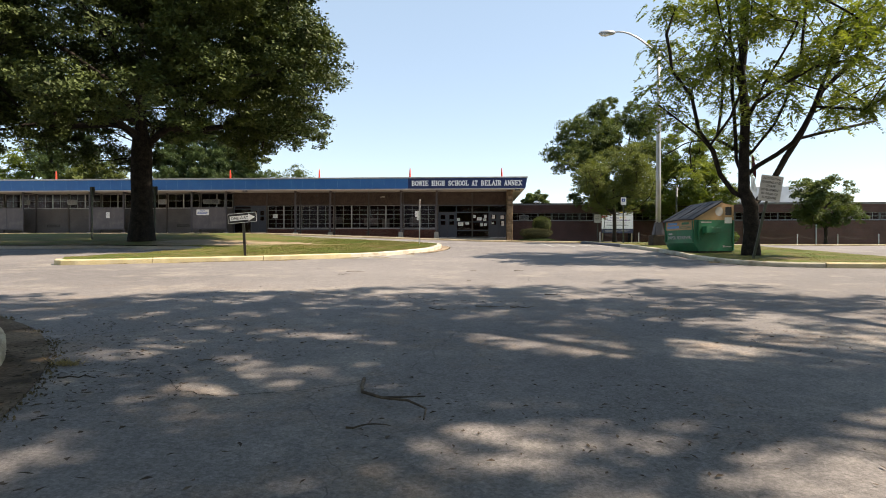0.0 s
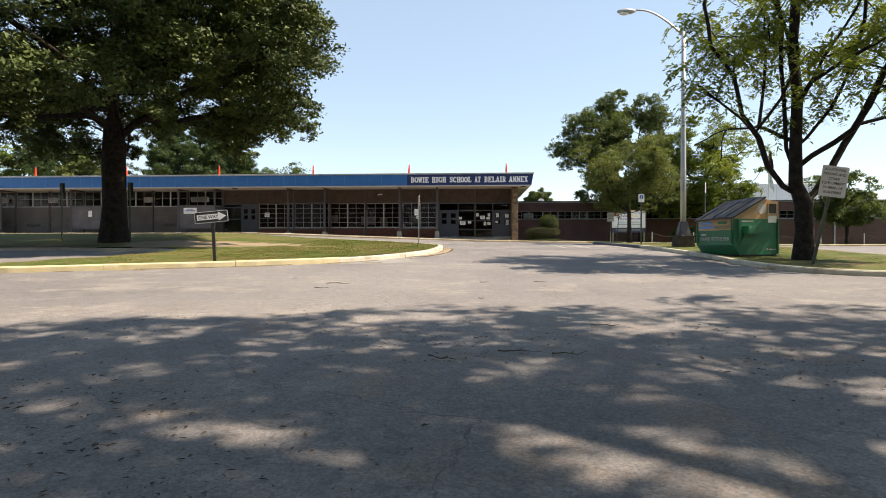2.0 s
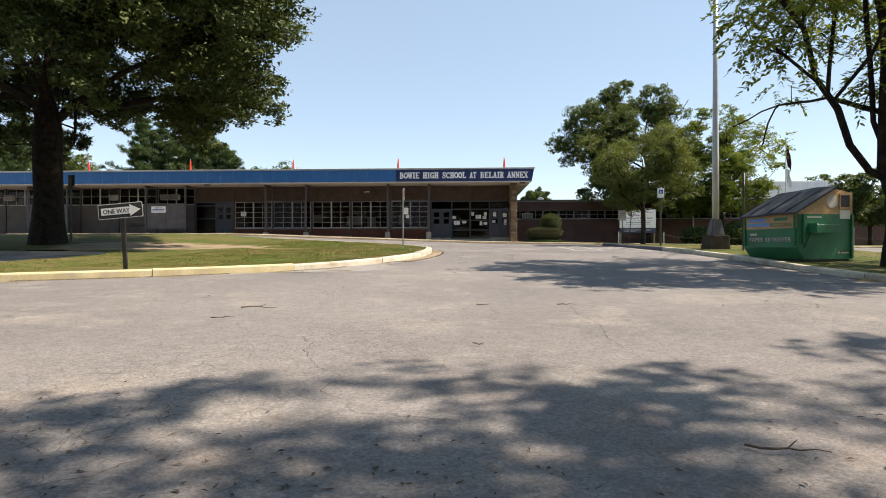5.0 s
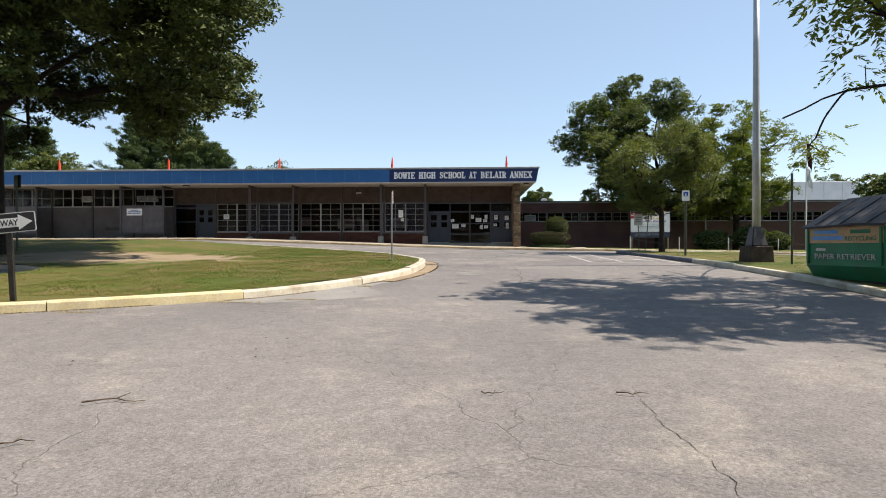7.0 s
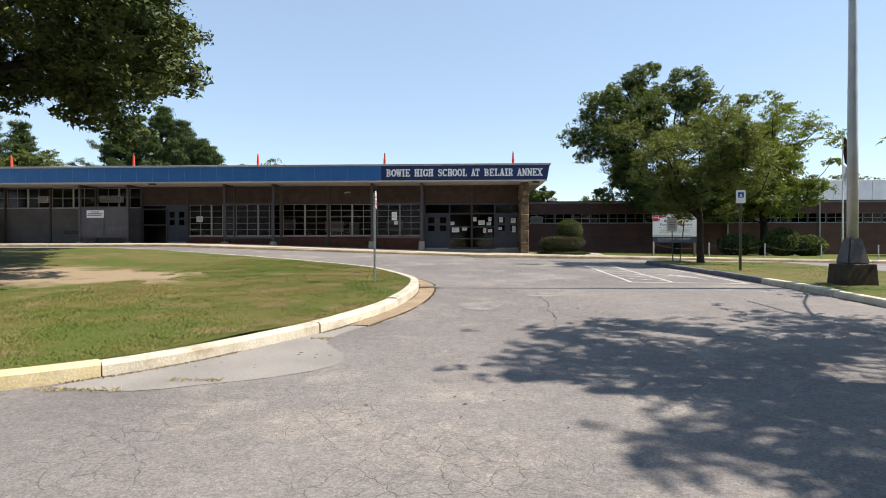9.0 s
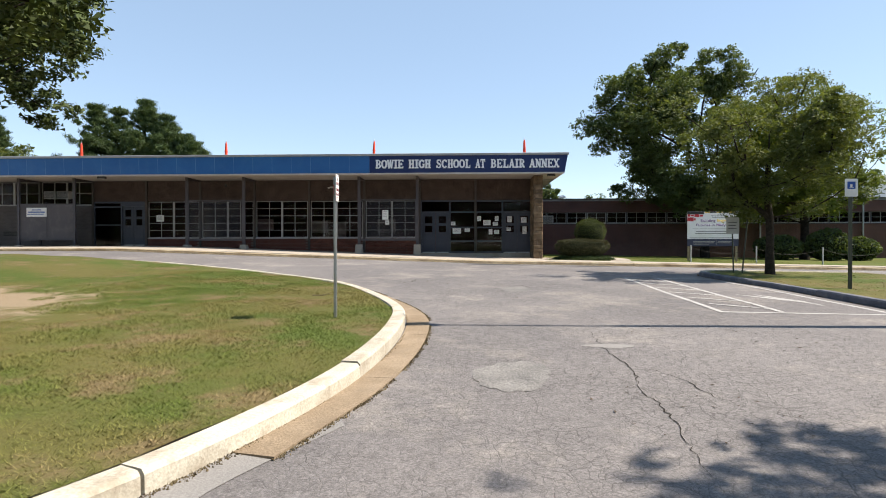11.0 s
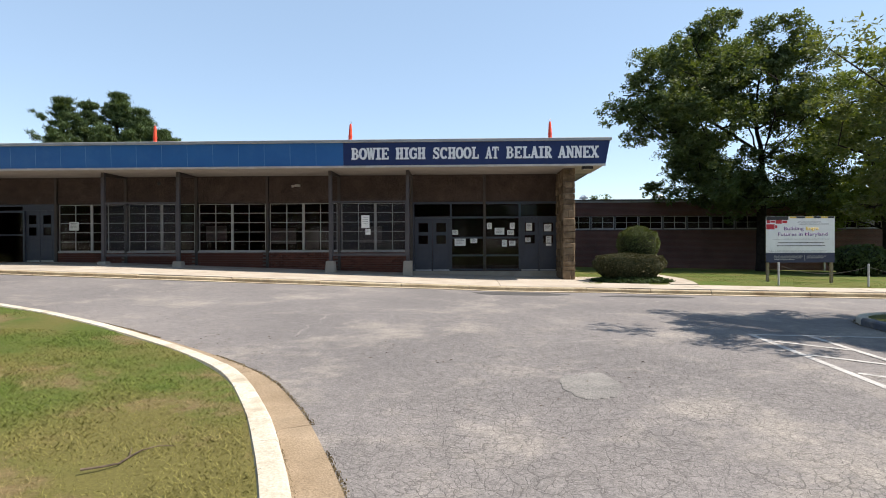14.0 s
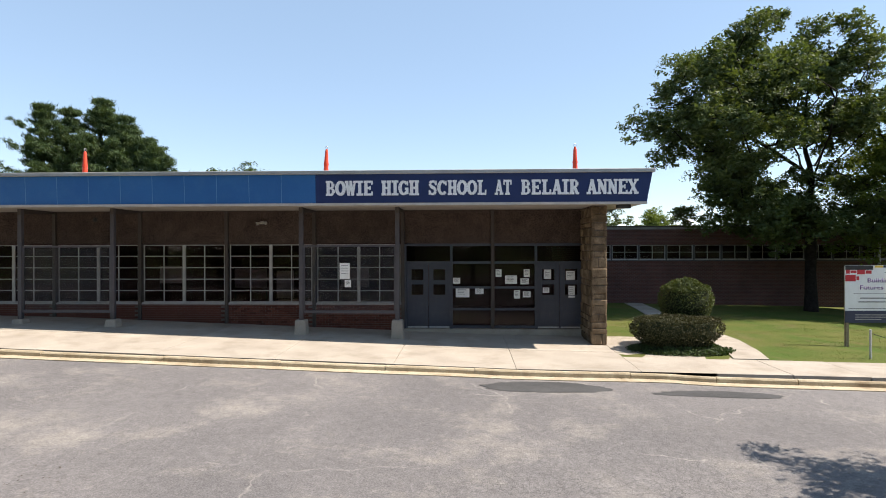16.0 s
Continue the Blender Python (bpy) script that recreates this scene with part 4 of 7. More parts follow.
ent = door_set(-3.0, 3.3, "grey school entrance with two pairs of doors and glazed panels")
DZ = 2.17
cells = [(-2.93, -1.44), (-1.36, -0.07), (0.07, 1.42), (1.50, 3.02)]
bm = bmesh.new()
for x in (-2.97, -1.40, 1.46, 3.06):
    box(bm, x - 0.04, x + 0.04, -0.02, 0.12, 0, 2.88)
for xa, xb in ((-2.93, -1.44), (-1.36, -0.056), (0.056, 1.42), (1.5, 3.02)):
    box(bm, xa, xb, -0.015, 0.11, DZ + 0.03, DZ + 0.11)
    box(bm, xa, xb, -0.015, 0.11, 2.80, 2.89)
part("entrance_frame", bm, DOOR_PAINT, ent, "blue-grey painted steel frame")
part("threshold", boxes((-3.0, 3.1, -0.12, 0.14, -0.3, 0.0)), CONCRETE, ent)
for xa, xb in cells:
    part("transom_pane", boxes((xa, xb, 0.04, 0.047, DZ + 0.11, 2.80)), GLASS, ent, "transom window pane")
for xa, xb in (cells[0], cells[3]):
    xm = (xa + xb) / 2
    door_leaf(ent, xa, xm - 0.004, 0.0, DZ + 0.03)
    door_leaf(ent, xm + 0.004, xb, 0.0, DZ + 0.03)
for xa, xb in (cells[1], cells[2]):
    rows_ = []
    for z in (0.03, 0.62, 1.36):
        rows_.append((xa, xb, 0.0, 0.08, z, z + 0.075))
    part("glazing_bar", boxes(*rows_), DOOR_PAINT, ent)
    for za, zb in ((0.105, 0.62), (0.695, 1.36), (1.435, DZ + 0.03)):
        part("pane", boxes((xa, xb, 0.035, 0.042, za, zb)), GLASS, ent)

# second entrance, at the brick wing's end
ent2 = door_set(-21.3, -18.35, "grey side entrance with a double door and a dark glazed part")
bm = bmesh.new()
for x in (-21.28, -19.72, -18.38):
    box(bm, x - 0.04, x + 0.04, -0.02, 0.12, 0.4, 2.88)
box(bm, -21.24, -19.76, -0.015, 0.11, 2.55, 2.63)
box(bm, -19.68, -18.42, -0.015, 0.11, 2.62, 2.89)
box(bm, -21.24, -19.76, -0.015, 0.11, 2.80, 2.89)
box(bm, -21.24, -19.76, -0.015, 0.11, 1.55, 1.62)
part("entrance_frame", bm, DOOR_PAINT, ent2)
part("threshold", boxes((-21.3, -18.35, -0.12, 0.14, -0.1, 0.42)), CONCRETE, ent2)
part("pane", boxes((-21.24, -19.76, 0.04, 0.047, 0.45, 1.55)), GLASS, ent2)
part("pane", boxes((-21.24, -19.76, 0.04, 0.047, 1.62, 2.55)), GLASS, ent2)
door_leaf(ent2, -19.68, -19.06, 0.42, 2.62)
door_leaf(ent2, -19.05, -18.42, 0.42, 2.62)

# posts with screens
POSTS = [-1, -2, -4, -5, -7, -8, -10, -11, -13, -14, -16, -17]


def post(x):
    p = thing("canopy_post", "grey steel canopy post on a concrete footing", "post", (x, POST_Y, 0), group="canopy posts")
    g = road_z(x, POST_Y) + 0.12
    top = max(0.48, g + 0.08)
    part("shaft", boxes((-0.065, 0.065, -0.065, 0.065, top - 0.01, SOFFIT - 0.05), bevel=0.008), FRAME_GREY, p)
    bm = boxes((-0.2, 0.2, -0.2, 0.2, g - 0.1, top))
    for v in bm.verts:
        if v.co.z > top - 0.01:
            v.co.x *= 0.82
            v.co.y *= 0.82
    bmesh.ops.bevel(bm, geom=bm.edges[:], offset=0.015, segments=1, affect="EDGES")
    part("footing", bm, CONCRETE, p, "tapered concrete footing")
    bm = bmesh.new()
    prism(bm, [(-0.07, SOFFIT - 0.055), (-0.07, SOFFIT - 0.24), (1.5, SOFFIT - 0.12), (1.5, SOFFIT - 0.055)], -0.05, 0.05, "x")
    part("bracket_beam", bm, PIER, p, "brown bracket beam running back to the wall")


for k in POSTS:
    post(k * M)


def screen(xa, xb, z0, z1):
    s = thing("wire_screen", "grey steel frame with a fine mesh screen between posts", "screen", ((xa + xb) / 2, POST_Y, 0), group="mesh screens")
    w = (xb - xa) / 2 - 0.066
    part("screen_frame", boxes((-w, w, -0.03, 0.03, z1 - 0.06, z1), (-w, w, -0.03, 0.03, z0, z0 + 0.09), (-w, -w + 0.045, -0.03, 0.03, z0 + 0.09, z1 - 0.06), (w - 0.045, w, -0.03, 0.03, z0 + 0.09, z1 - 0.06)), FRAME_GREY, s)
    part("mesh", boxes((-w + 0.045, w - 0.045, -0.004, 0.004, z0 + 0.09, z1 - 0.06)), SCREEN, s, "fine grey wire mesh")


for a_, b_ in ((-2, -1), (-5, -4)):
    screen(a_ * M, b_ * M, 0.68, 2.84)


def tall_screen(xa, xb):
    s = thing("wire_screen", "grey panelled screen between posts before the brick", "screen", ((xa + xb) / 2, POST_Y, 0), group="mesh screens")
    w = (xb - xa) / 2 - 0.066
    part("screen_frame", boxes((-w, w, -0.03, 0.03, 2.62, 2.68), (-w, w, -0.03, 0.03, 0.74, 0.82), (-0.02, 0.02, -0.03, 0.03, 0.82, 2.62)), FRAME_GREY, s)
    part("panel", boxes((-w, -0.02, -0.008, 0.008, 0.82, 2.62), (0.02, w, -0.008, 0.008, 0.82, 2.62)), GREY_PANEL, s, "flat grey panel")


for a_, b_ in ((-8, -7), (-11, -10), (-14, -13), (-17, -16)):
    tall_screen(a_ * M, b_ * M)

# stone end wall
stonewall = thing("stone_wall", "rubble stone end wall holding the canopy", "wall", kind="structure")
part("core", boxes((2.99, 3.36, -1.75, 0.0, -0.5, SOFFIT - 0.05)), MORTAR, stonewall)
rs = random.Random(4)
for face in ("front", "west", "east"):
    span = (2.95, 3.42) if face == "front" else (-1.79, 0.02)
    z = -0.45
    while z < SOFFIT - 0.1:
        h = min(rs.uniform(0.16, 0.34), SOFFIT - 0.055 - z)
        u = span[0]
        while u < span[1] - 0.02:
            w = min(rs.uniform(0.2, 0.5), span[1] - u)
            if span[1] - u - w < 0.12:
                w = span[1] - u
            d = rs.uniform(0.02, 0.06)
            g = 0.008
            bm = bmesh.new()
            if face == "front":
                box(bm, u + g, u + w - g, -1.75 - d, -1.6, z + g, z + h - g, 0.02)
            elif face == "west":
                box(bm, 2.99 - d, 3.05, u + g, u + w - g, z + g, z + h - g, 0.02)
            else:
                box(bm, 3.30, 3.36 + d, u + g, u + w - g, z + g, z + h - g, 0.02)
            for v in bm.verts:
                v.co += Vector((rs.uniform(-1, 1), rs.uniform(-1, 1), rs.uniform(-1, 1))) * 0.008
            part("stone", bm, STONE, stonewall)
            u += w
        z += h


# lettering
def words(text, x0, x1, z0, z1, y, mat, owner, weight=0.0, depth=0.02, name="lettering", rz=0.0, axis="y", label=""):
    """Raised letters stretched to fill a width and a height, facing -y."""
    cu = bpy.data.curves.new(name, "FONT")
    cu.body, cu.size, cu.extrude, cu.offset, cu.resolution_u = text, 1.0, 0.0, weight, 2
    tmp = new(name, cu)
    bpy.context.view_layer.update()
    me = bpy.data.meshes.new_from_object(tmp.evaluated_get(bpy.context.evaluated_depsgraph_get()))
    bpy.data.objects.remove(tmp)
    bm = bmesh.new()
    bm.from_mesh(me)
    xs, zs = [v.co.x for v in bm.verts], [v.co.y for v in bm.verts]
    sx, sz = (x1 - x0) / (max(xs) - min(xs)), (z1 - z0) / (max(zs) - min(zs))
    ax, az = min(xs), min(zs)
    for v in bm.verts:
        v.co = Vector((x0 + (v.co.x - ax) * sx, y, z0 + (v.co.y - az) * sz))
    if depth:
        r = bmesh.ops.extrude_face_region(bm, geom=bm.faces[:])
        for v in r["geom"]:
            if isinstance(v, bmesh.types.BMVert):
                v.co.y -= depth
        bmesh.ops.recalc_face_normals(bm, faces=bm.faces)
    return part(name, bm, mat, owner, label)


def slab_letter(ch):
    """One slab-serif capital in a cell 0.8 wide and 1 high: strokes as (x0, z0, x1, z1, thickness)."""
    s, t = 0.2, 0.12
    def serif(x, z, w=0.36):
        return (x - w / 2, z, x + w / 2, z, t)
    def ring(gap=None):
        out, n_ = [], 18
        for k in range(n_):
            a0, a1 = 2 * math.pi * k / n_, 2 * math.pi * (k + 1) / n_
            if gap and gap[0] <= math.degrees(a0) < gap[1]:
                continue
            p0, p1 = (0.4 + 0.3 * math.cos(a0), 0.5 + 0.43 * math.sin(a0)), (0.4 + 0.3 * math.cos(a1), 0.5 + 0.43 * math.sin(a1))
            out.append((*p0, *p1, 0.13 + 0.09 * abs(math.cos((a0 + a1) / 2))))
        return out
    def bowl(z0, z1, x0, x1):
        c, r = (z0 + z1) / 2, (z1 - z0) / 2
        pts = [(x0, z1), (x1 - 0.14, z1), (x1, c + r * 0.45), (x1, c - r * 0.45), (x1 - 0.14, z0), (x0, z0)]
        return [(*p, *q, 0.19 if abs(p[0] - q[0]) < 0.03 else t) for p, q in zip(pts, pts[1:])]
    lo, hi = t / 2, 1 - t / 2
    table = {
        "I": [(0.4, 0, 0.4, 1, s), serif(0.4, lo, 0.5), serif(0.4, hi, 0.5)],
        "H": [(0.2, 0, 0.2, 1, s), (0.6, 0, 0.6, 1, s), (0.2, 0.5, 0.6, 0.5, t)] + [serif(x, z) for x in (0.2, 0.6) for z in (lo, hi)],
        "E": [(0.22, 0, 0.22, 1, s), (0.05, hi, 0.72, hi, t), (0.05, lo, 0.72, lo, t), (0.22, 0.5, 0.56, 0.5, t), (0.7, 0.74, 0.7, 1, 0.1), (0.7, 0, 0.7, 0.26, 0.1), (0.55, 0.36, 0.55, 0.64, 0.08)],
        "L": [(0.26, 0, 0.26, 1, s), serif(0.26, hi, 0.44), (0.05, lo, 0.72, lo, t), (0.7, 0, 0.7, 0.34, 0.1)],
        "T": [(0.4, 0, 0.4, 1, s), (0.04, hi, 0.76, hi, t), serif(0.4, lo, 0.44), (0.08, 0.68, 0.08, 1, 0.1), (0.72, 0.68, 0.72, 1, 0.1)],
        "N": [(0.18, 0, 0.18, 1, 0.13), (0.64, 0, 0.64, 1, 0.13), (0.16, 0.96, 0.64, 0.04, s), serif(0.16, lo, 0.3), serif(0.14, hi, 0.28), serif(0.64, hi, 0.3)],
        "A": [(0.4, 0.98, 0.14, 0, 0.13), (0.4, 0.98, 0.64, 0, s), (0.22, 0.32, 0.6, 0.32, t), serif(0.15, lo, 0.3), serif(0.64, lo, 0.34), (0.3, hi, 0.48, hi, t)],
        "W": [(0.08, 1, 0.24, 0, 0.18), (0.24, 0, 0.4, 0.9, 0.12), (0.4, 0.9, 0.56, 0, 0.18), (0.56, 0, 0.74, 1, 0.12), serif(0.08, hi, 0.28), serif(0.4, hi, 0.2), serif(0.73, hi, 0.26)],
        "X": [(0.12, 1, 0.66, 0, s), (0.66, 1, 0.14, 0, 0.13)] + [serif(x, z, 0.32) for x in (0.15, 0.64) for z in (lo, hi)],
        "B": [(0.22, 0, 0.22, 1, s), serif(0.16, lo, 0.24), serif(0.16, hi, 0.24)] + bowl(0.5, hi, 0.22, 0.6) + bowl(lo, 0.5, 0.22, 0.64),
        "R": [(0.22, 0, 0.22, 1, s), serif(0.22, lo, 0.36), serif(0.16, hi, 0.24), (0.42, 0.48, 0.62, 0.06, 0.18), serif(0.66, lo, 0.22)] + bowl(0.47, hi, 0.22, 0.6),
        "O": ring(),
        "C": ring((-1, 38)) [:] ,
        "G": ring((-1, 38)) + [(0.48, 0.44, 0.76, 0.44, t), (0.66, 0.08, 0.66, 0.44, 0.16)],
        "S": [(0.66, 0.72, 0.56, 0.9, 0.12), (0.56, 0.92, 0.3, 0.93, t), (0.3, 0.93, 0.17, 0.78, 0.18), (0.17, 0.78, 0.22, 0.62, 0.18), (0.22, 0.62, 0.58, 0.42, 0.19), (0.58, 0.42, 0.64, 0.24, 0.18), (0.64, 0.24, 0.52, 0.08, 0.17), (0.52, 0.07, 0.26, 0.07, t), (0.26, 0.07, 0.14, 0.28, 0.12), (0.12, 0.02, 0.12, 0.34, 0.08), (0.68, 0.66, 0.68, 0.98, 0.08)],
    }
    out = table[ch]
    if ch in "CG":
        out = [q for q in out if not (q[0] > 0.55 and q[2] > 0.55 and 0.28 < (q[1] + q[3]) / 2 < 0.62 and q[4] > 0.19)] + [(0.68, 0.66, 0.68, 0.95, 0.09)]
        if ch == "C":
            out = out + [(0.66, 0.2, 0.58, 0.1, 0.1)]
    return out


title = thing("sign_lettering", "raised white slab-serif school name on the navy fascia", "sign")
WORDS = [("BOWIE", -5.07, -3.64), ("HIGH", -3.40, -2.27), ("SCHOOL", -2.02, -0.28), ("AT", -0.05, 0.45), ("BELAIR", 0.71, 2.42), ("ANNEX", 2.63, 4.12)]
for text, xa, xb in WORDS:
    widths = [0.55 if c == "I" else 0.86 if c == "W" else 0.8 for c in text]
    unit = (xb - xa) / sum(widths)
    x = xa
    for c, w in zip(text, widths):
        bm = bmesh.new()
        for i, (u0, v0, u1, v1, th) in enumerate(slab_letter(c)):
            shift = -0.125 if c == "I" else 0.02 if c == "W" else 0
            p, q = Vector((u0 + shift, v0)), Vector((u1 + shift, v1))
            d = (q - p).normalized() * th * 0.6
            o = [p + Vector((-d.y, d.x)), p + Vector((d.y, -d.x)), q + Vector((d.y, -d.x)), q + Vector((-d.y, d.x))]
            prism(bm, [(x + a_.x * unit, 4.30 + min(max(a_.y, -0.01), 1.01) * 0.43) for a_ in o], -2.650 - 0.0006 * i, -2.60, "y")
        part("letter", bm, LETTER, title)
        x += w * unit

# roof cones
cone = thing("roof_cone", "slim red tapered marker with a ring on the roof edge", "roof marker", (2.5, -1.5, 4.93), group="red roof markers")
part("shaft", tube(bmesh.new(), [(0, 0, 0), (0, 0, 0.02), (0, 0, 0.5), (0, 0, 0.86), (0, 0, 0.95)], [0.1, 0.085, 0.07, 0.05, 0.03], 12), RED, cone)
part("collar", tube(bmesh.new(), [(0, 0, 0.44), (0, 0, 0.5)], [0.082, 0.08], 12), RED, cone, "raised red collar")
part("ring", tube(bmesh.new(), [(0.04 * math.cos(t_ / 8 * 2 * math.pi), 0, 0.99 + 0.05 * math.sin(t_ / 8 * 2 * math.pi)) for t_ in range(9)], [0.009] * 9, 5), GALV, cone, "small metal ring")
for k in range(1, 8):
    copy_thing(cone, pose(2.5 - 7.83 * k, -1.5, 4.93, 0, (-1.5, 2.0, 0.5)[k % 3], 40 * k))
copy_thing(cone, pose(2.9, 9.0, 4.93))

# ---- wing ----
wing = thing("school_wing", "low brick school wing with a ribbon of windows", "building")
WY, WT = 13.0, 3.75
part("wall", boxes((X1 + 0.05, 80, WY, WY + 0.3, -1.2, 2.05), (X1 + 0.05, 80, WY, WY + 0.3, 2.9, WT)), WING_BRICK, wing, "dark red brick wall")
part("roof", boxes((X1 + 0.05, 80, WY - 0.05, 34, WT + 0.004, WT + 0.12)), ROOFING, wing)
part("coping", boxes((X1 + 0.05, 80, WY - 0.09, WY + 0.2, WT + 0.124, WT + 0.2)), PIER, wing, "dark metal coping")
# same darkened room colour behind the wing windows
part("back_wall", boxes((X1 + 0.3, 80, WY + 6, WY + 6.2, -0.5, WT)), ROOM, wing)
xw = 4.2
part("sill_band", boxes((X1 + 0.06, 80, WY - 0.03, WY + 0.02, 2.0, 2.05)), FRAME_GREY, wing)
while xw < 70:
    w = window(xw, xw + 1.4, 2.1, 2.88, 2, 2, heavy=(), y=WY + 0.1, label="ribbon window of the brick wing with pale bars")
    part("mullion_panel", boxes((xw + 1.4, xw + 1.5, WY + 0.02, WY + 0.25, 2.05, 2.9)), FRAME_GREY, wing)
    xw += 1.5


# bricks of the base under the windows: single near the entrance, joined further off
brick_mesh = mesh_of(boxes((-0.1025, 0.1025, 0.0, 0.03, -0.0325, 0.0325), bevel=0.004), "brick", BRICK)
loose = bmesh.new()
for k in range(-6, -1):
    for row in range(12):
        z = -0.02 + 0.075 * row
        shift = 0.1075 if row % 2 else 0.0
        for i in range(15):
            x = k * M + 0.06 + 0.1025 + i * 0.215 - shift
            if z > 0.81 or x + 0.1025 > k * M + M - 0.055:
                continue
            if x - 0.1025 < k * M + 0.055:
                box(loose, k * M + 0.06, x + 0.1025, 0.0, 0.03, z - 0.0325, z + 0.0325)
                box(loose, k * M + M - 0.16, k * M + M - 0.058, 0.0, 0.03, z - 0.0325, z + 0.0325)
                continue
            if k >= -3:
                b = new("brick", brick_mesh)
                b.parent = school
                b.location = (x, 0.0, z)
            else:
                box(loose, x - 0.1025, x + 0.1025, 0.0, 0.02, z - 0.0325, z + 0.0325)
far_bricks = part("brickwork", loose, BRICK_WALL, school, "dark red bricks of the base")
tagged(far_bricks, "dark red bricks of the base", kind="stuff")
part("sill_course", boxes((-6 * M + 0.06, -M - 0.06, -0.02, 0.02, 0.805, 0.84)), MUNTIN, school, "pale sill course")

# ---- trees ----
def unit_rows(v):
    return v / np.linalg.norm(v, axis=-1, keepdims=True)


def foliage(clumps, leaves, leaf, slim, clump_r, squash, droop, seed, style, mat):
    """The leaves of a crown. billow: tufts over the rounded back of every bough, turned to the light.
    spray: narrow leaflets in pairs along arching stalks. needle: bundles that stand out and up from the bough."""
    g = np.random.default_rng(seed)
    C = np.array([tuple(c) for c in clumps])
    k = len(C)
    size = clump_r * (0.6 + 0.8 * g.random(k))
    up = np.array((0.0, 0.0, 1.0))
    if style == "spray":
        stalks = max(1, leaves // 14)
        which = np.repeat(np.arange(k), stalks)
        m = len(which)
        root = C[which] + g.normal(size=(m, 3)) * (0.38 * size[which])[:, None] * np.array([1, 1, 0.6])
        d = unit_rows(g.normal(size=(m, 3)) * np.array([1, 1, 0.35]) + up * 0.15)
        length = 0.34 + 0.22 * g.random(m)
        f = np.tile(np.repeat(np.linspace(0.25, 1.0, 7), 2), m)
        s = np.repeat(np.arange(m), 14)
        mid = root[s] + d[s] * (length[s] * f)[:, None] - up * (droop * length[s] * f * f)[:, None]
        side = unit_rows(np.cross(d, up) + 1e-6)[s] * np.tile(np.array([1.0, -1.0]), m * 7)[:, None]
        a_ = unit_rows(side * 0.8 + d[s] * 0.7 - up * 0.45 + g.normal(size=(len(s), 3)) * 0.2)
        b_ = unit_rows(np.cross(a_, up + g.normal(size=(len(s), 3)) * 0.4))
        L = leaf * (0.7 + 0.6 * g.random(len(s)))[:, None]
        P = mid + a_ * L * 0.5
        corners = [P - a_ * L * 0.5, P - a_ * L * 0.1 + b_ * L * slim, P + a_ * L * 0.5, P - a_ * L * 0.1 - b_ * L * slim]
    else:
        tufts = 20 if style == "billow" else 8
        n_ = k * leaves
        which = np.repeat(np.arange(k), leaves)
        d = g.normal(size=(k, tufts, 3))
        d[:, :, 2] += 0.35
        d = unit_rows(d)
        r = 0.55 + 0.5 * g.random((k, tufts, 1))
        pick = g.integers(0, tufts, n_)
        out = d[which, pick]
        soft = np.clip(g.normal(size=(n_, 3)), -2, 2)
        if style == "billow":
            off = out * r[which, pick] + soft * 0.16 * np.array([1, 1, 0.8])
            a_ = unit_rows(g.normal(size=(n_, 3)) * np.array([1, 1, 0.6]) - up * 0.15)
            normal = out * 0.7 + up * 0.8 + np.array((0.25, 0, 0)) + g.normal(size=(n_, 3)) * 0.55
        else:
            off = out * r[which, pick] * 0.45 + soft * 0.42
            a_ = unit_rows(unit_rows(C[which] * np.array([1, 1, 0])) * 0.7 + up * 0.55 + g.normal(size=(n_, 3)) * 0.6)
            normal = up + g.normal(size=(n_, 3)) * 0.7
        P = C[which] + off * size[which][:, None] * np.array([1, 1, squash])
        P[:, 2] -= droop * (off[:, 0] ** 2 + off[:, 1] ** 2) * size[which]
        b_ = unit_rows(np.cross(a_, normal))
        L = leaf * (0.6 + 0.8 * g.random(n_))[:, None]
        corners = [P - a_ * L * 0.4 + b_ * L * slim, P + a_ * L * 0.6, P - a_ * L * 0.4 - b_ * L * slim]
    c = len(corners)
    V = np.stack(corners, 1).reshape(-1, 3)
    me = bpy.data.meshes.new("crown")
    me.vertices.add(len(V))
    me.vertices.foreach_set("co", V.ravel())
    me.loops.add(len(V))
    me.loops.foreach_set("vertex_index", np.arange(len(V), dtype=np.int32))
    me.polygons.add(len(V) // c)
    me.polygons.foreach_set("loop_start", np.arange(len(V) // c, dtype=np.int32) * c)
    me.update(calc_edges=True)
    me.materials.append(mat)
    return me


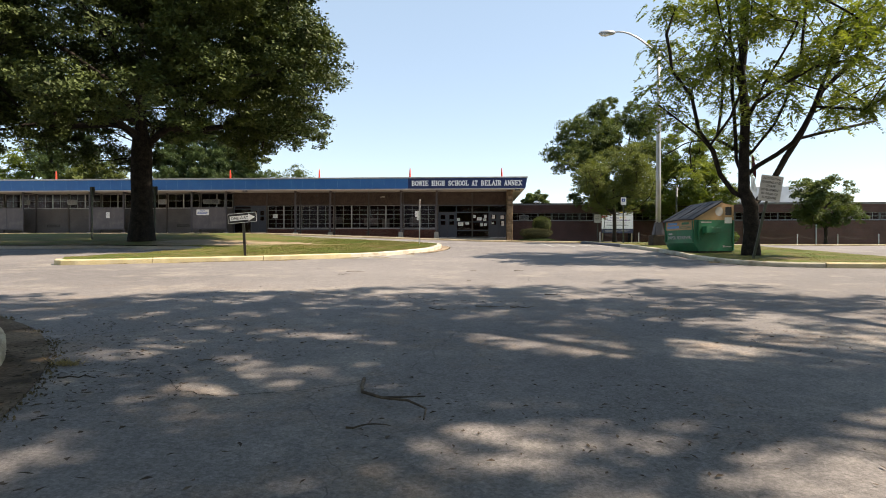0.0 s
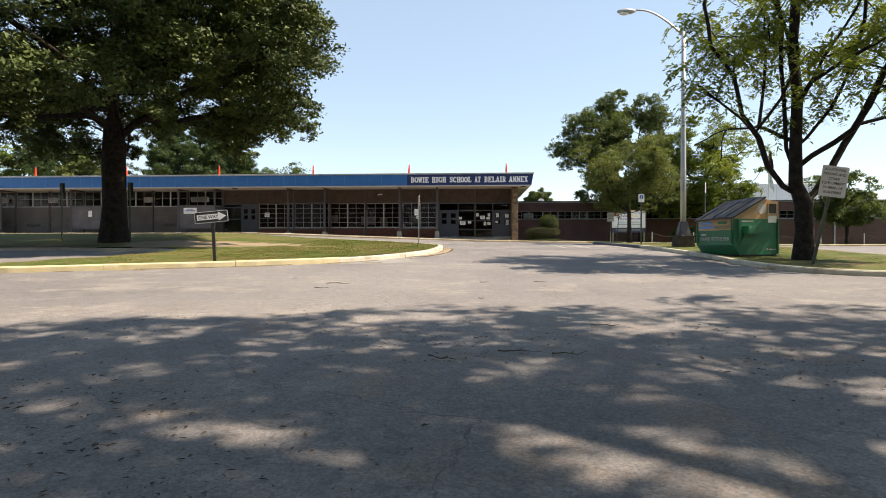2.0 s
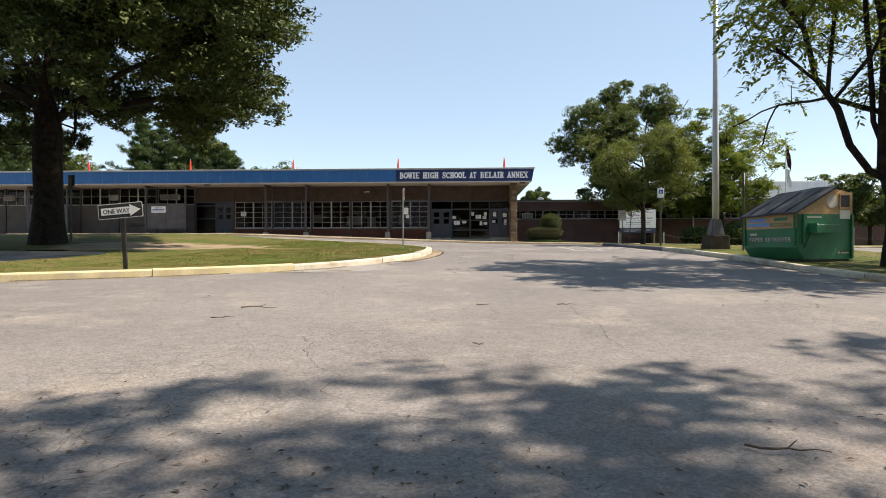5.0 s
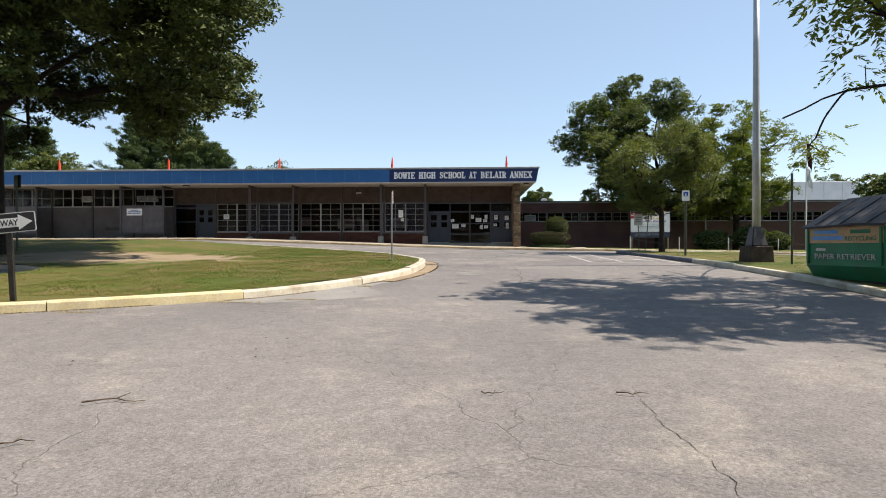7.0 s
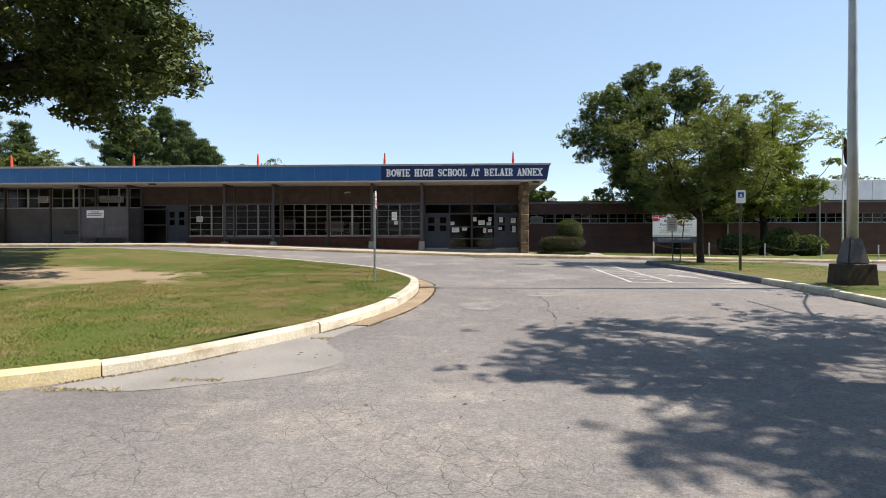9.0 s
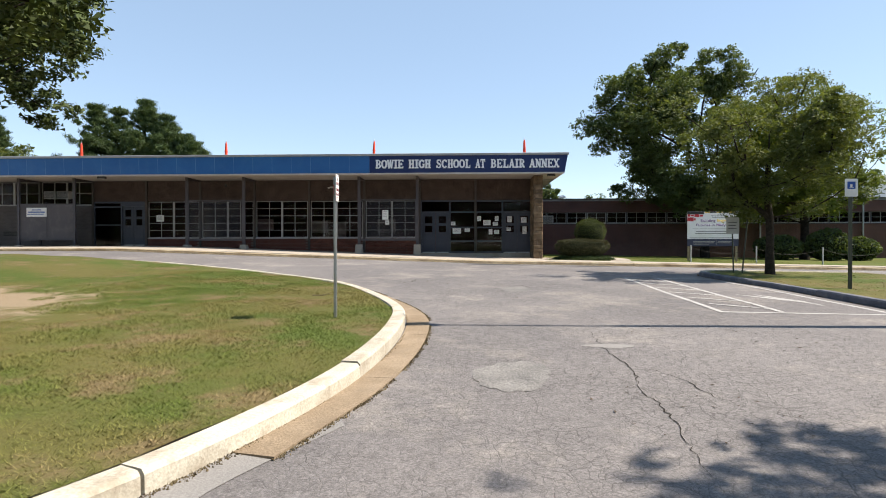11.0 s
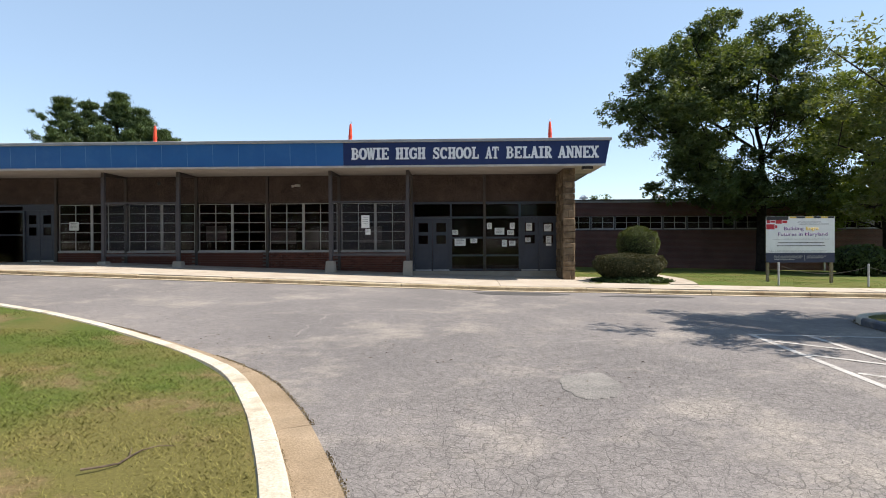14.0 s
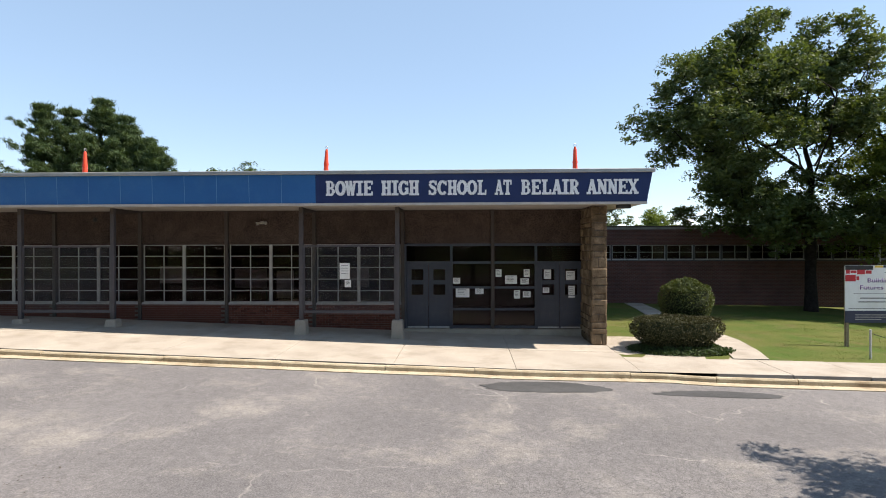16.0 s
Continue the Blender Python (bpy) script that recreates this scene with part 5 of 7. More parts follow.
def tree(name, at, clumps, leaves, mats, label, trunk_r, fork, leaf=0.16, clump_r=0.9, seed=1, lean=(0, 0), bend=0.12, squash=0.75, droop=0.0, slim=0.27, taper=0.55, limb_scale=1.0, limbs=(), style="billow"):
    """A tree from clump centres: limbs grow from the trunk to every clump, leaves gather round each.
    clumps: centres relative to the base. fork: height where limbs begin."""
    rnd = random.Random(seed)
    t = thing(name, label, "tree", at)
    nodes, parent = [Vector((0, 0, -0.3))], [-1]
    top = max(c.z for c in clumps)
    steps = max(4, int(fork / 0.8))
    for i in range(1, steps + 1):
        f = i / steps
        nodes.append(Vector((lean[0] * f + rnd.uniform(-1, 1) * 0.03, lean[1] * f + rnd.uniform(-1, 1) * 0.03, fork * f)))
        parent.append(len(nodes) - 2)
    first = len(nodes) - 1
    # leader
    last = first
    z = fork
    while not limbs and z < fork + (top - fork) * taper:
        z += 0.9
        nodes.append(Vector((nodes[last].x + rnd.uniform(-0.12, 0.12), nodes[last].y + rnd.uniform(-0.12, 0.12), z)))
        parent.append(last)
        last = len(nodes) - 1
    ends = []
    base = nodes[first]
    for weight, *chain in limbs:
        chain = [Vector(q) for q in chain]
        cur = min(range(1, len(nodes)), key=lambda i: (nodes[i] - chain[0]).length)
        for p0, p1 in zip([nodes[cur]] + chain, chain):
            n_ = max(1, int((p1 - p0).length / 0.6))
            for i in range(1, n_ + 1):
                nodes.append(p0.lerp(p1, i / n_) + Vector((rnd.uniform(-1, 1), rnd.uniform(-1, 1), rnd.uniform(-1, 1))) * 0.04)
                parent.append(cur)
                cur = len(nodes) - 1
        ends += [cur] * weight
    for c in sorted(clumps, key=lambda v: (v - base).length):
        best, score = first, 1e9
        for i in range(max(first - 1, 1), len(nodes)):
            d = c - nodes[i]
            s = d.length + (2.0 if d.z < -0.3 else 0.0) + 0.28 * (nodes[i] - base).length
            if s < score:
                best, score = i, s
        d = c - nodes[best]
        n_ = max(1, int(d.length / 0.75))
        cur = best
        side = Vector((rnd.uniform(-1, 1), rnd.uniform(-1, 1), rnd.uniform(-0.3, 0.8))) * d.length * bend
        start = nodes[best].copy()
        for i in range(1, n_ + 1):
            f = i / n_
            p = start + d * f + side * math.sin(math.pi * f) * 0.6 + Vector((rnd.uniform(-1, 1), rnd.uniform(-1, 1), rnd.uniform(-1, 1))) * 0.04
            nodes.append(p)
            parent.append(cur)
            cur = len(nodes) - 1
        ends.append(cur)
    load = [0.0] * len(nodes)
    for e_ in ends:
        i = e_
        while i >= 0:
            load[i] += 1
            i = parent[i]
    most = max(load)
    rad = [max(0.008, trunk_r * limb_scale ** (0 if i <= first else 1) * (w / most) ** 0.46) for i, w in enumerate(load)]
    bm = bmesh.new()
    kids = {}
    for i, p in enumerate(parent):
        kids.setdefault(p, []).append(i)
    stack = [[0]]
    while stack:
        chain = stack.pop()
        while True:
            ch = sorted(kids.get(chain[-1], []), key=lambda i: -load[i])
            if not ch:
                break
            for other in ch[1:]:
                stack.append([chain[-1], other])
            chain.append(ch[0])
        rr = [rad[i] for i in chain]
        if chain[0] != 0 and len(chain) > 1:
            rr[0] = rad[chain[1]]
        if chain[0] == 0:
            rr[0] = trunk_r * 1.45
            rr[1] = trunk_r * 1.12
        if len(chain) > 1:
            tube(bm, [nodes[i] for i in chain], rr, 10 if chain[0] == 0 else 6, cap=False)
    part("trunk", bm, mats[0], t, smooth=True)
    crown = new("crown", foliage(clumps, leaves, leaf, slim, clump_r, squash, droop, seed, style, mats[1]))
    crown.parent = t
    return t


def crown_points(n_, centre, radii, seed, hollow=0.35, cut=None, warp=0.35, gaps=0.0, grain=0.4):
    """Clump centres in a lumpy ellipsoid, denser towards its outside."""
    rnd = random.Random(seed)
    noise.seed_set(seed + 1)
    out = []
    while len(out) < n_:
        v = Vector((rnd.gauss(0, 1), rnd.gauss(0, 1), rnd.gauss(0, 1))).normalized()
        r = rnd.uniform(hollow ** 2, 1) ** 0.5 * (1 + warp * noise.noise(v * 1.7 + Vector((seed, 0, 0))))
        p = Vector((centre[0] + v.x * r * radii[0], centre[1] + v.y * r * radii[1], centre[2] + v.z * r * radii[2]))
        if cut and not cut(p):
            continue
        if gaps and noise.noise(p * grain + Vector((0, seed, 0))) < gaps - 0.35:
            continue
        out.append(p)
    noise.seed_set(1)
    return out


OAK_LEAF = leafy("oak_leaves", (0.013, 0.025, 0.008), (0.098, 0.132, 0.038), 0.06)
ASH_LEAF = leafy("ash_leaves", (0.052, 0.09, 0.022), (0.150, 0.190, 0.048), 0.4)
OPEN_LEAF = leafy("open_ash_leaves", (0.050, 0.088, 0.022), (0.165, 0.200, 0.054), 0.42)
LIME_LEAF = leafy("yellow_green_leaves", (0.048, 0.076, 0.028), (0.138, 0.162, 0.060), 0.34)
DARK_LEAF = leafy("dark_oak_leaves", (0.030, 0.055, 0.022), (0.104, 0.138, 0.056), 0.32)
PINE_LEAF = leafy("pine_needles", (0.034, 0.064, 0.032), (0.095, 0.135, 0.06), 0.2)

DARK_BARK = surface("dark_bark", (0.012, 0.010, 0.009), (0.032, 0.027, 0.023), 5, 0.95, 1.0, 22, grain=0.5)

# the great oak on the island
OAK = (-17.5, -21.2)
def oak_room(p):
    """Boughs hang low at the rim and leave the trunk free near the middle."""
    x_, y_ = p.x + OAK[0], p.y + OAK[1]
    r = math.hypot(p.x, p.y)
    low = 6.9 - 2.2 * smoothstep(3.0, 7.5, r) + 0.9 * noise.noise((p.x * 0.35, p.y * 0.35, 4.0))
    return p.z > low and x_ < -1.4 - 0.417 * (y_ + 37.26) and x_ < -0.9 - 0.2154 * (y_ + 51.57) and x_ < -1.9 - 0.80 * (y_ + 28.2)


OAK_LIMBS = [
    (40, (0, 0, 6.2), (0.1, 0, 8.5), (-0.2, 0.2, 11.5), (0.1, 0, 15)),
    (16, (0, 0, 4.9), (1.4, 0.3, 6.1), (3.2, 0.2, 7.2), (6.0, -0.2, 8.0), (8.6, -0.5, 8.3)),
    (14, (0, 0, 5.2), (-1.6, 0.2, 6.6), (-3.6, -0.4, 7.6), (-7.5, -0.8, 8.6)),
    (10, (0, 0, 5.6), (0.8, -1.6, 7.0), (1.6, -4.0, 8.0), (2.2, -7.2, 8.8)),
    (10, (0, 0, 6.4), (-0.9, -1.8, 8.2), (-2.4, -4.4, 9.6), (-3.4, -6.6, 10.8)),
    (10, (0.1, 0, 7.4), (1.9, -0.8, 9.6), (4.4, -1.4, 11.6), (6.4, -1.6, 13.2)),
    (10, (0, 0, 7.0), (-0.4, 2.2, 8.6), (-0.8, 5.6, 10.2)),
    (8, (0, 0.1, 9.0), (-2.0, 0.4, 11.2), (-4.6, 0.6, 13.4)),
]
oak_crown = crown_points(520, (-0.2, -0.3, 9.6), (11.4, 9.8, 8.6), 11, hollow=0.55, cut=oak_room, warp=0.22, gaps=0.12, grain=0.42)
tree("oak_tree", (*OAK, road_z(*OAK) + 0.28), oak_crown, 1200, (DARK_BARK, OAK_LEAF), "huge dark green oak with a thick dark trunk on the island", 0.54, 5.6, leaf=0.16, slim=0.3, clump_r=1.2, seed=11, squash=0.62, limb_scale=0.7, limbs=OAK_LIMBS)
# open tree by the waste container
ASH_LIMBS = [
    (210, (-0.2, 0, 2.2), (-0.24, 0, 3.3), (-0.2, 0, 4.75), (-0.3, 0.05, 6.1), (-0.2, 0.1, 7.4), (-0.15, 0, 8.6), (-0.1, 0, 10.8)),
    (26, (-0.24, 0.1, 2.6), (-0.4, 0.15, 3.2), (-0.48, 0.2, 4.85), (-0.55, 0.25, 7.4), (-0.7, 0.3, 9.4)),
    (26, (-0.1, 0, 1.85), (-0.5, 0.05, 2.08), (-0.95, 0.1, 2.7), (-1.15, 0.15, 3.5), (-1.62, 0.2, 4.2), (-1.85, 0.3, 5.4), (-2.45, 0.4, 6.3), (-2.6, 0.5, 7.6)),
    (8, (-1.3, 0.15, 3.7), (-0.9, -0.5, 4.5), (-0.6, -0.9, 5.6), (-1.0, -1.3, 7.0)),
    (56, (0.05, 0, 1.65), (0.35, 0.1, 1.95), (0.93, 0.3, 2.6), (1.4, 0.4, 3.35), (1.86, 0.5, 4.1), (2.7, 0.6, 5.6), (4.1, 0.7, 7.1), (4.9, 0.8, 8.0)),
    (26, (-0.15, 0, 2.7), (0.2, -0.1, 2.95), (1.25, -0.3, 3.7), (1.86, -0.4, 4.85), (2.3, -0.5, 6.2), (2.6, -0.6, 7.8)),
    (22, (-0.2, 0, 3.3), (0.0, -0.1, 3.5), (0.7, -0.2, 4.35), (1.15, -0.3, 5.5), (1.5, -0.3, 6.7), (1.6, -0.4, 8.6)),
    (14, (1.86, 0.5, 4.0), (2.8, 0.8, 4.2), (3.7, 1.0, 4.4), (4.8, 1.2, 4.7)),
    (10, (2.2, 0.5, 4.8), (3.2, 0.2, 5.3), (4.4, 0.1, 5.9)),
    (5, (-0.24, 0, 3.4), (-0.3, 2.0, 4.2), (-0.4, 4.2, 4.6), (-0.65, 6.5, 4.45)),
    (4, (-0.4, 4.4, 4.5), (0.3, 6.3, 4.3), (0.9, 8.0, 3.9)),
    (8, (-0.2, 0, 4.4), (-0.1, -1.2, 5.4), (0.2, -2.5, 6.8)),
    (6, (-1.2, 0.1, 3.5), (-1.9, -0.3, 4.0), (-2.7, -0.5, 4.5), (-3.2, -0.6, 4.9)),
    (8, (-0.3, 0, 6.0), (-1.2, -0.8, 7.2), (-1.9, -1.4, 8.6)),
]
ash_crown = crown_points(185, (0.9, 0.3, 7.4), (5.2, 4.2, 4.0), 23, hollow=0.4, gaps=0.42, grain=0.95, cut=lambda p: 10.6 > p.z > 4.1 + 0.6 * noise.noise((p.x, p.y, 2.0)) and p.x > -3.3)
ash_crown += [Vector(q) for q in ((1.3, 8.1, 3.7), (0.9, 7.5, 4.0), (-0.35, 3.6, 5.0), (-3.2, -0.6, 4.9), (-2.8, -0.5, 4.6), (-3.2, 0.2, 5.6))]
tree("ash_tree", (9.35, -31.4, road_z(9.35, -31.4) + 0.12), ash_crown, 255, (DARK_BARK, OPEN_LEAF), "open-crowned tree with several dark limbs beside the waste container", 0.24, 1.6, leaf=0.15, slim=0.19, droop=0.7, clump_r=0.7, seed=23, limbs=ASH_LIMBS, limb_scale=0.9, bend=0.2, style="spray")
# young tree on the tip of the island
tree("maple_tree", (9.3, -12.7, road_z(9.3, -12.7) + 0.12), crown_points(125, (0.1, 0, 4.0), (2.7, 2.6, 2.6), 31, hollow=0.3, cut=lambda p: 1.7 < p.z < 6.2, gaps=0.3, grain=0.9), 460, (BARK, LIME_LEAF), "young yellow-green tree on the planted island", 0.12, 1.8, leaf=0.095, slim=0.26, clump_r=0.55, seed=31)
# tall trees before the wing
WING_LIMBS = [
    (20, (0, 0, 5.2), (0, 0, 6.7), (-0.4, 0, 9.2), (0.0, 0.1, 11.5), (0.1, 0.2, 13.2)),
    (5, (-0.1, 0, 6.9), (-1.3, -0.4, 7.5), (-2.6, -0.8, 8.2), (-4.0, -1.0, 8.8)),
    (5, (-0.3, 0, 8.2), (-2.8, 0.3, 9.5), (-5.0, 0.5, 10.5), (-7.8, 0.6, 10.4)),
    (5, (0.2, 0, 7.3), (1.7, 0.2, 9.8), (2.7, 0.3, 11.8), (3.8, 0.3, 13.4)),
    (5, (0.4, 0, 6.7), (2.0, -0.5, 8.6), (3.4, -0.8, 9.8), (5.2, -1.2, 10.6)),
    (5, (-0.4, 0, 9.4), (-2.0, -0.6, 11.0), (-3.8, -1.0, 12.0), (-4.6, -1.2, 13.2)),
    (5, (0, 0.2, 6.5), (0.4, 2.2, 8.6), (0.8, 4.0, 10.5)),
    (5, (0, -0.2, 6.6), (-0.5, -2.4, 8.4), (-1.2, -4.0, 10.0)),
]
def wing_room(p):
    """Low boughs hang on one side only; the other is open to the sky below."""
    if p.z > 11.0 + 0.6 * (p.x + 8.5):
        return False
    if p.x < -6.0:
        return p.z > 7.6
    if p.x > -1.8:
        return p.z > 8.5 or p.z < 5.6
    return p.z > 3.4


wing_crown = crown_points(285, (-2.3, 0, 9.3), (6.4, 5.0, 6.4), 41, hollow=0.35, cut=wing_room, gaps=0.47, grain=0.62)
wing_crown += crown_points(50, (-1.2, -0.8, 4.9), (5.2, 3.6, 2.0), 42, hollow=0.1)
tree("oak_tree", (16.4, 10.3, road_z(16.4, 10.3) + 0.12), wing_crown, 430, (DARK_BARK, DARK_LEAF), "tall dark green tree before the brick wing", 0.25, 4.5, leaf=0.18, slim=0.28, clump_r=0.78, seed=41, squash=0.85, limbs=WING_LIMBS, limb_scale=0.8)
tree("oak_tree", (22.3, 8.5, road_z(22.3, 8.5) + 0.12), crown_points(190, (-0.6, 0, 6.8), (4.7, 4.5, 5.4), 43, cut=lambda p: p.z > 1.6, gaps=0.4, grain=0.6), 420, (BARK, ASH_LEAF), "leafy green tree beside the wing windows", 0.25, 2.4, leaf=0.18, slim=0.26, clump_r=0.9, seed=43, squash=0.6)
tree("maple_tree", (33.5, 6.0, road_z(33.5, 6) + 0.12), crown_points(90, (0, 0, 3.9), (3.1, 2.8, 2.5), 47, cut=lambda p: p.z > 1.6), 260, (BARK, DARK_LEAF), "small dark tree before the far end of the wing", 0.15, 1.5, leaf=0.2, clump_r=0.6, seed=47)
# tall trees beside the start, whose shade lies on the drive
GAPS = ((-1.7, -45.5, 0.8, 0.4), (3.4, -49.0, 2.2, 0.8))


def airy(bx, by, sparse):
    """A sun-combed crown: foliage gathers in sprays with open lanes between them."""
    def keep(p):
        u, v = bx + p.x - 0.753 * p.z, by + p.y
        for gu, gv, ru, rv in GAPS:
            if ((u - gu) / ru) ** 2 + ((v - gv) / rv) ** 2 < 1:
                return False
        edge = -40.5 + 0.2 * u + 0.3 * max(0.0, u - 1)
        return p.z > 9.0 and v < edge and 0.8 * noise.noise((u * 0.8, v * 1.3, 3.3)) + 0.8 * noise.noise((u * 2.3, v * 3.4, 9.1)) > sparse - 0.22 * smoothstep(-46.5, -43.5, v) - 0.9 * math.exp(-((u - 0.4) / 1.1) ** 2 - ((v + 47.2) / 0.5) ** 2)
    return keep


SHADE_LIMBS = [
    (40, (0, 0, 6), (0, -0.1, 9), (-0.1, -0.2, 12), (-0.2, -0.4, 14), (-0.3, -0.8, 17)),
    (12, (-0.1, -0.2, 12), (-0.8, 0.6, 14), (-1.3, 1.4, 16), (-1.4, 3.0, 17.6), (-1.5, 4.7, 19)),
    (10, (0, 0, 8.5), (-0.2, 0.9, 10.5), (-0.6, 2.4, 12.5), (-1.0, 4.4, 14)),
    (9, (0, 0, 7), (0.3, 1.6, 9), (0.6, 3.4, 10.4), (0.4, 5.4, 11.6)),
    (9, (0, -0.1, 9.5), (-1.4, -0.6, 11), (-3.6, -1.0, 12.6), (-5.6, -1.2, 14)),
    (7, (-0.1, -0.2, 11), (-2.2, 0.9, 12.2), (-4.4, 2.0, 13.8), (-6.4, 3.2, 15)),
    (6, (0, 0, 7.5), (0.8, -1.6, 9), (1.6, -3.6, 10.6)),
]
tree("ash_tree", (11.5, -47.2, road_z(11.5, -47.2)), crown_points(850, (-2.0, 0.6, 13.6), (8.8, 8.0, 4.6), 53, hollow=0.05, warp=0.1, cut=airy(11.5, -47.2, 0.0)), 64, (BARK, ASH_LEAF), "tall broad tree beside the drive", 0.42, 5.2, leaf=0.18, clump_r=0.46, seed=53, limbs=SHADE_LIMBS)


def sky_block_room(p):
    """Boughs over the bed and behind it, whose shade falls beside the drive; unseen, they block sky light."""
    u, v = -6.5 + p.x - 0.753 * p.z, -53.5 + p.y
    return p.z > 6.5 and (u < -7.5 or v < -52.2)


# out of view; crown spread to cut sky light on the shaded drive
tree("ash_tree", (-6.5, -53.5, road_z(-6.5, -53.5) + 0.1), crown_points(420, (1.0, 0.5, 12.0), (11.5, 8.5, 5.2), 59, hollow=0.1, warp=0.1, cut=sky_block_room), 150, (BARK, ASH_LEAF), "unseen broad dense tree on the corner bed, its crown blocking sky light", 0.42, 5.6, leaf=0.3, clump_r=0.95, seed=59)


def pine(at, height, radius, seed):
    """A tall white pine: whorls of upswept boughs with tufts."""
    rnd = random.Random(seed)
    pts = []
    z = height * 0.2
    while z < height * 1.02:
        f = max(0.1, 1 - (z / height) ** 2.4) * (0.75 + 0.25 * math.sin(z * 1.9 + seed))
        n_ = rnd.randint(4, 7)
        ph = rnd.uniform(0, 6.3)
        for k in range(n_):
            a_ = ph + k * 2 * math.pi / n_ + rnd.uniform(-0.4, 0.4)
            R = radius * f * rnd.uniform(0.45, 1.3) + 0.3
            for q in (0.25, 0.4, 0.53, 0.65, 0.76, 0.86, 0.94, 1.02):
                w = 0.55 * q
                pts.append(Vector((R * q * math.cos(a_) + rnd.uniform(-w, w), R * q * math.sin(a_) + rnd.uniform(-w, w), z + R * q * q * 0.34 + rnd.uniform(-0.15, 0.15))))
        z += height * rnd.uniform(0.035, 0.06)
    tree("pine_tree", at, pts, 60, (BARK, PINE_LEAF), "tall dark green pine behind the school", radius * 0.06, height * 0.2, leaf=0.62, clump_r=0.6, seed=seed, squash=0.5, taper=0.97, slim=0.07, style="needle")


for x, y, h, r, s_ in ((-58, 57, 22.5, 7.5, 61), (-51.5, 60, 23, 8.0, 62), (-44.5, 58, 17.5, 7.5, 63), (-72, 46, 22, 7.5, 64), (-70, 52, 19, 6.5, 65), (-47.8, 59, 20.5, 8.0, 66), (-54.8, 58, 21.5, 7.5, 67), (-42.5, 57, 16, 6.5, 68)):
    pine((x, y, -0.3), h, r, s_)
for x, y, h, r, s_, leafm in ((-66, 48, 15, 6, 71, LIME_LEAF), (-80, 52, 18, 7, 72, ASH_LEAF), (-92, 50, 20, 8, 73, ASH_LEAF), (-60, 70, 15, 6, 77, LIME_LEAF), (-48, 101, 20, 9, 74, DARK_LEAF), (11.8, 62, 10, 2.9, 75, DARK_LEAF), (39, 150, 16, 6, 76, DARK_LEAF), (50, 140, 13, 6, 78, ASH_LEAF), (62, 60, 12, 5, 79, DARK_LEAF), (20, 130, 9, 5, 80, ASH_LEAF), (28, 140, 11, 6, 81, DARK_LEAF), (70, 110, 11, 6, 82, ASH_LEAF)):
    tree("broadleaf_tree", (x, y, -0.4), crown_points(90, (0, 0, h * 0.6), (r, r, h * 0.42), s_, cut=lambda p: p.z > 1.5), 140, (BARK, leafm), "distant green broadleaf tree beyond the school roof", 0.3, h * 0.25, leaf=0.5, clump_r=r * 0.22, seed=s_)

# woods round the start, behind the camera: added unseen to block sky light
for k, x in enumerate(range(-70, 81, 10)):
    y = -63 - 9 * (k % 2)
    h = 15 + 3 * (k % 3)
    tree("broadleaf_tree", (x, y, road_z(x, y) - 0.1), crown_points(80, (0, 0, h * 0.55), (8, 7, h * 0.45), 90 + k, cut=lambda p: p.z > 1.0), 55, (BARK, ASH_LEAF), "unseen green broadleaf tree added behind the start to block sky light", 0.35, 3.0, leaf=0.75, clump_r=1.9, seed=90 + k)

# ---- street furniture ----
def plate(owner, w, h, mat, y=0.0, z=0.0, r=0.03, t=0.004, name="plate", label=""):
    """A flat sign plate with rounded corners, facing -y, its middle at height z."""
    o = []
    for cx, cz, a0 in ((w / 2 - r, h / 2 - r, 0), (-w / 2 + r, h / 2 - r, 90), (-w / 2 + r, -h / 2 + r, 180), (w / 2 - r, -h / 2 + r, 270)):
        for k in range(4):
            t_ = radians(a0 + 30 * k)
            o.append((cx + r * math.cos(t_), z + cz + r * math.sin(t_)))
    return part(name, prism(bmesh.new(), o, y - t, y, "y"), mat, owner, label)


def bars(owner, rows_, mat, y, name="text_line"):
    for x0, x1, z0, z1 in rows_:
        part(name, boxes((x0, x1, y - 0.003, y, z0, z1)), mat, owner)


# one-way sign
g = road_z(-7.45, -32.5) + 0.13
ow = thing("one_way_sign", "black and white one way arrow sign on a dark leaning post", "road sign", (-7.45, -32.5, g))
ow.matrix_basis = pose(-7.45, -32.5, g, 0, -3.0, 6)
part("post", boxes((-0.03, 0.03, -0.02, 0.02, -0.4, 1.42), (-0.04, -0.03, -0.02, 0.03, -0.4, 1.42), (0.03, 0.04, -0.02, 0.03, -0.4, 1.42)), DARK_METAL, ow)
hd = new("plate_group")
hd.parent = ow
hd.name = "sign_head"
hd.matrix_basis = pose(-0.02, -0.03, 1.28, 0, -2.5, 0)
plate(hd, 0.93, 0.32, SIGN_WHITE, 0.0, 0.0, name="border")
plate(hd, 0.905, 0.295, BLACK, -0.006, 0.0, r=0.02, t=0.002, name="face", label="black face")
o = [(-0.40, -0.075), (0.20, -0.075), (0.20, -0.125), (0.42, 0.0), (0.20, 0.125), (0.20, 0.075), (-0.40, 0.075)]
part("arrow", prism(bmesh.new(), o, -0.012, -0.009, "y"), SIGN_WHITE, hd, "white arrow")
words("ONE WAY", -0.36, 0.20, -0.05, 0.05, -0.0125, BLACK, hd, weight=0.02, depth=0.002, name="lettering")

